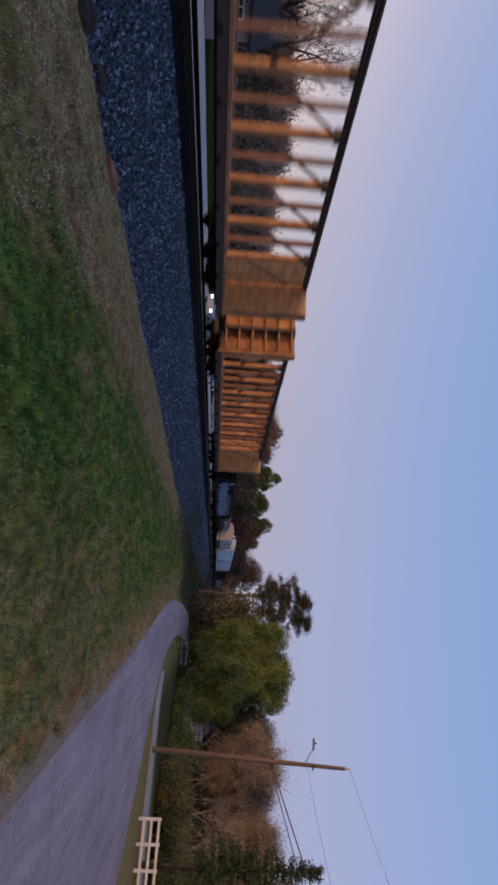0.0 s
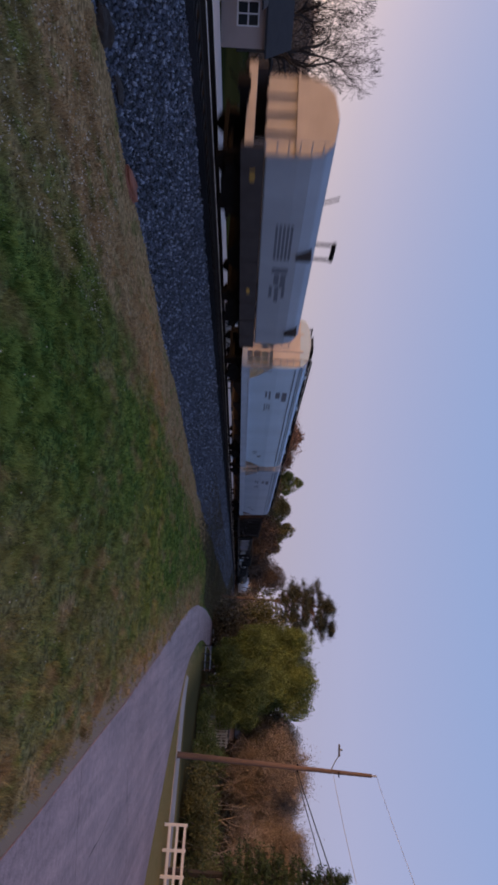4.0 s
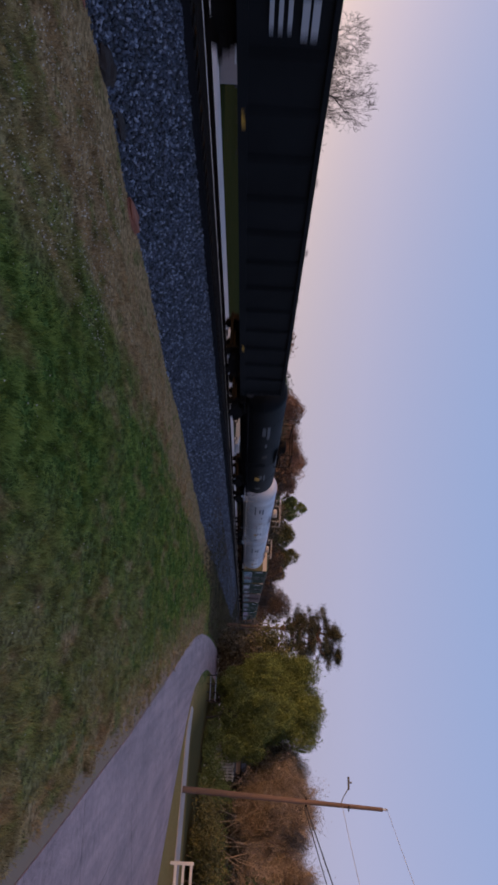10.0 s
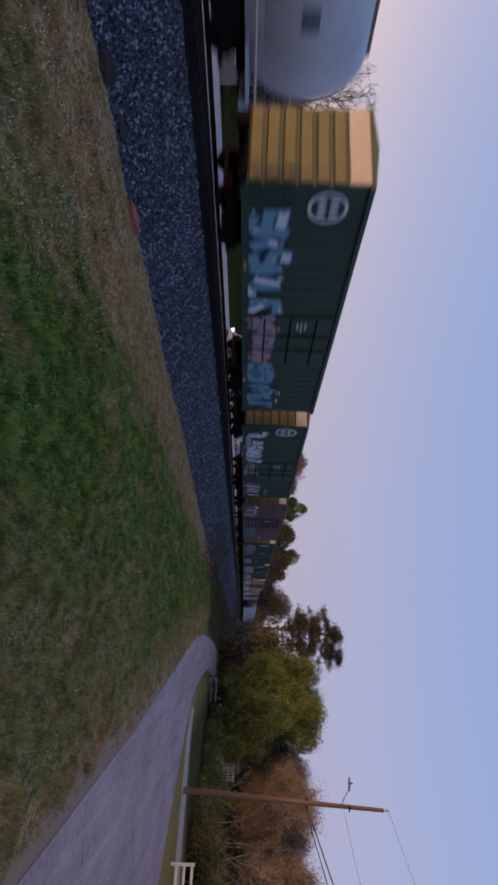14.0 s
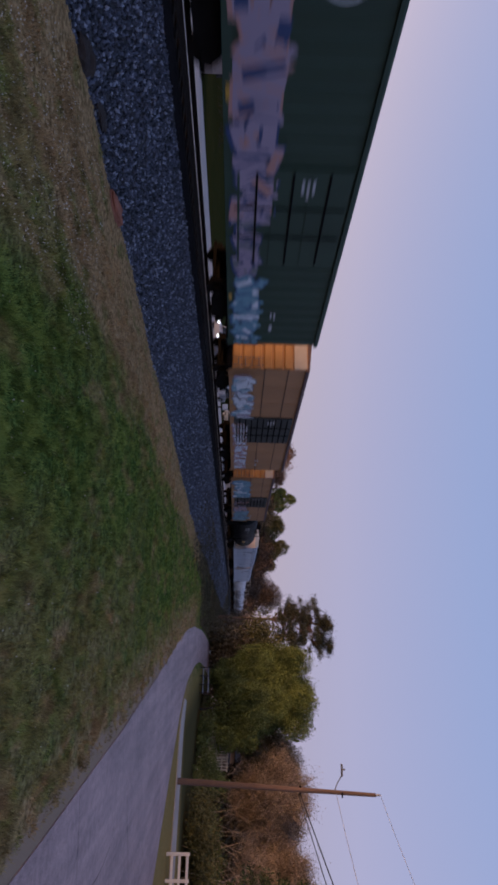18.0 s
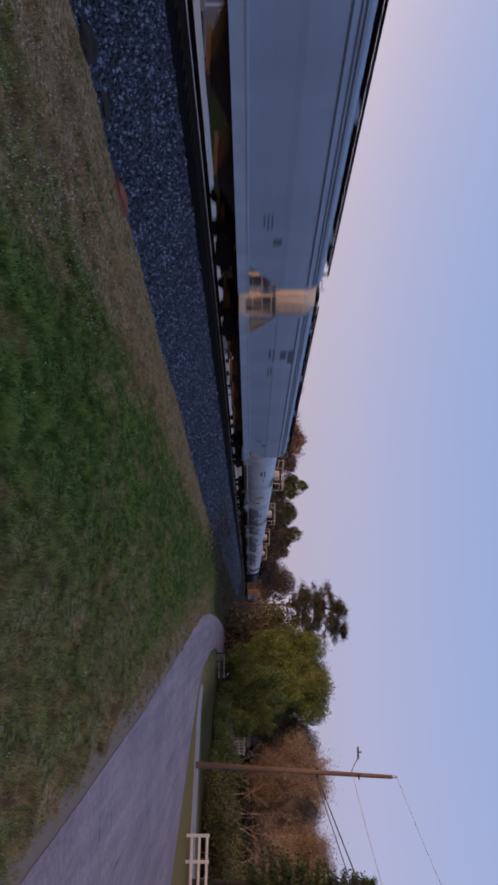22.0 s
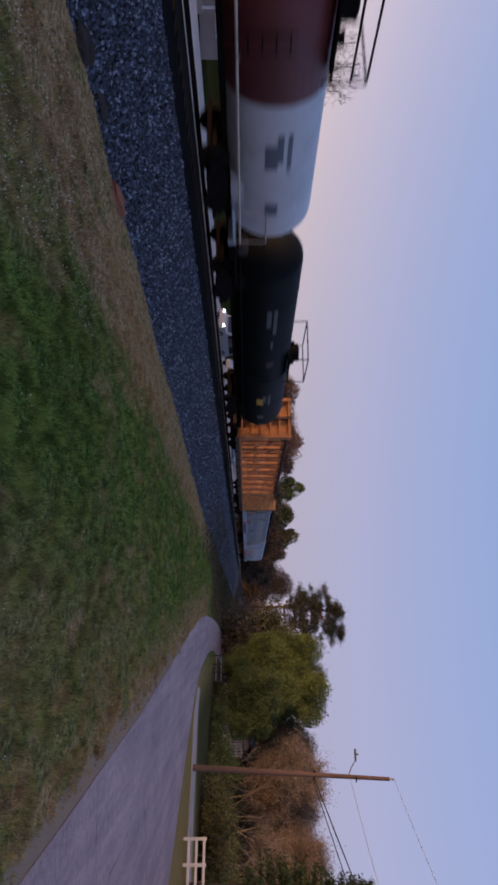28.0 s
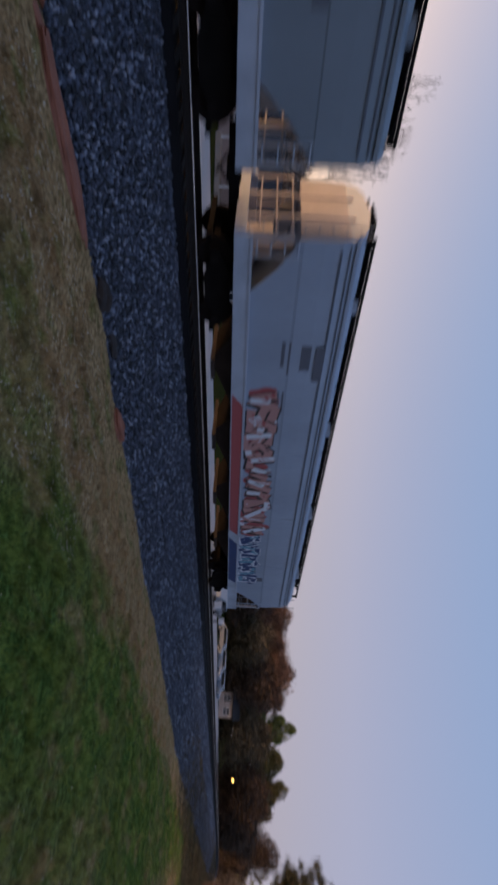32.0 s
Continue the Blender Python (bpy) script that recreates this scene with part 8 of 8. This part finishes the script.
def make_town():
    make_house("house", 57.4, 41, 13.5, 5.5, 2.7, SIDING, "low pale house with white-framed windows beyond the railway", 1)
    # The wall's tan also holds the evening light that falls on it.
    make_house("house", 12.0, 124, 4.6, 5, 2.8, WARM_TAN, "small tan house at the edge of the wood", 3, 0, False)
    make_house("house", -13.4, 78, 9, 8, 3.4, SIDING, "white house half hidden behind trees", 4)
    make_porch_slats()
    silver, white, blue = mat("silver_car_paint", (0.30, 0.31, 0.33), 0.35, 0.3, 0.1, 1, 20, 0), mat("white_car_paint", (0.36, 0.37, 0.40), 0.35, 0, 0.1, 1, 20, 0), mat("blue_grey_car_paint", (0.16, 0.21, 0.28), 0.35, 0.2, 0.1, 1, 20, 0)
    p, h = on_line(43, -9.2)
    make_car(p.x, p.y, -math.degrees(h), white, "white car on the far road with lit headlamps", True, True, 0.30)
    p, h = on_line(56, -11.5)
    make_car(p.x, p.y, -math.degrees(h) + 180, silver, "silver car standing on the far road", False, False, 0.30)
    p, h = on_line(10, -17)
    make_car(p.x, p.y, -math.degrees(h) + 80, blue, "blue-grey van parked by a pale house", False, True)
    for k, (az, r, m, lab) in enumerate(((17.5, 88, silver, "silver car parked by the wood"), (15.6, 90, white, "white car parked by the wood"), (14.0, 92, blue, "blue-grey car parked by the wood"))):
        x, y = place(az, r)
        make_car(x, y, az + 70, m, lab)
    make_lamp(6.5, 95, 3.4, "small orange yard lamp, lit")
    make_lamp(26.9, 74, 6.6, "lit orange street lamp among the trees")
    for k, (az, r) in enumerate(((20.7, 50), (24.0, 53), (19.2, 62))):
        x, y = place(az, r)
        root = tagged(new("roadside_box"), "small white cabinet on a post beside the far road", "mailbox")
        root.location = (x, y, 0)
        bm = bmesh.new()
        box(bm, (-0.06, -0.06, 0), (0.06, 0.06, 1.0))
        part("post", bm, BARK, root)
        bm = bmesh.new()
        box(bm, (-0.28, -0.22, 0.95), (0.28, 0.22, 1.5))
        soften(part("cabinet", bm, WHITE_TRIM, root), 0.03, 2)
    x, y = place(-4.2, 97)
    root = tagged(new("utility_cabinet"), "squat yellow-grey utility cabinet beyond the bend", "cabinet")
    root.location = (x, y, 0)
    bm = bmesh.new()
    box(bm, (-1.5, -0.8, 0), (1.5, 0.8, 1.75))
    soften(part("body", bm, mat("yellow_grey_paint", (0.20, 0.20, 0.12), 0.8, 0, 0.2, 2, 20, 0.05), root), 0.04)


make_pole()
make_fence()
make_town()
make_litter()

# ---------------------------------------------------------------- what moves


def motions():
    for root, mid in TRAIN:
        rows = []
        for t in range(33):
            p, h = on_line(mid - travel(t), 0, RAIL_Z)
            rows.append((t, pose(p.x, p.y, p.z, 0, 0, -math.degrees(h))))
        walk(root, rows)


motions()
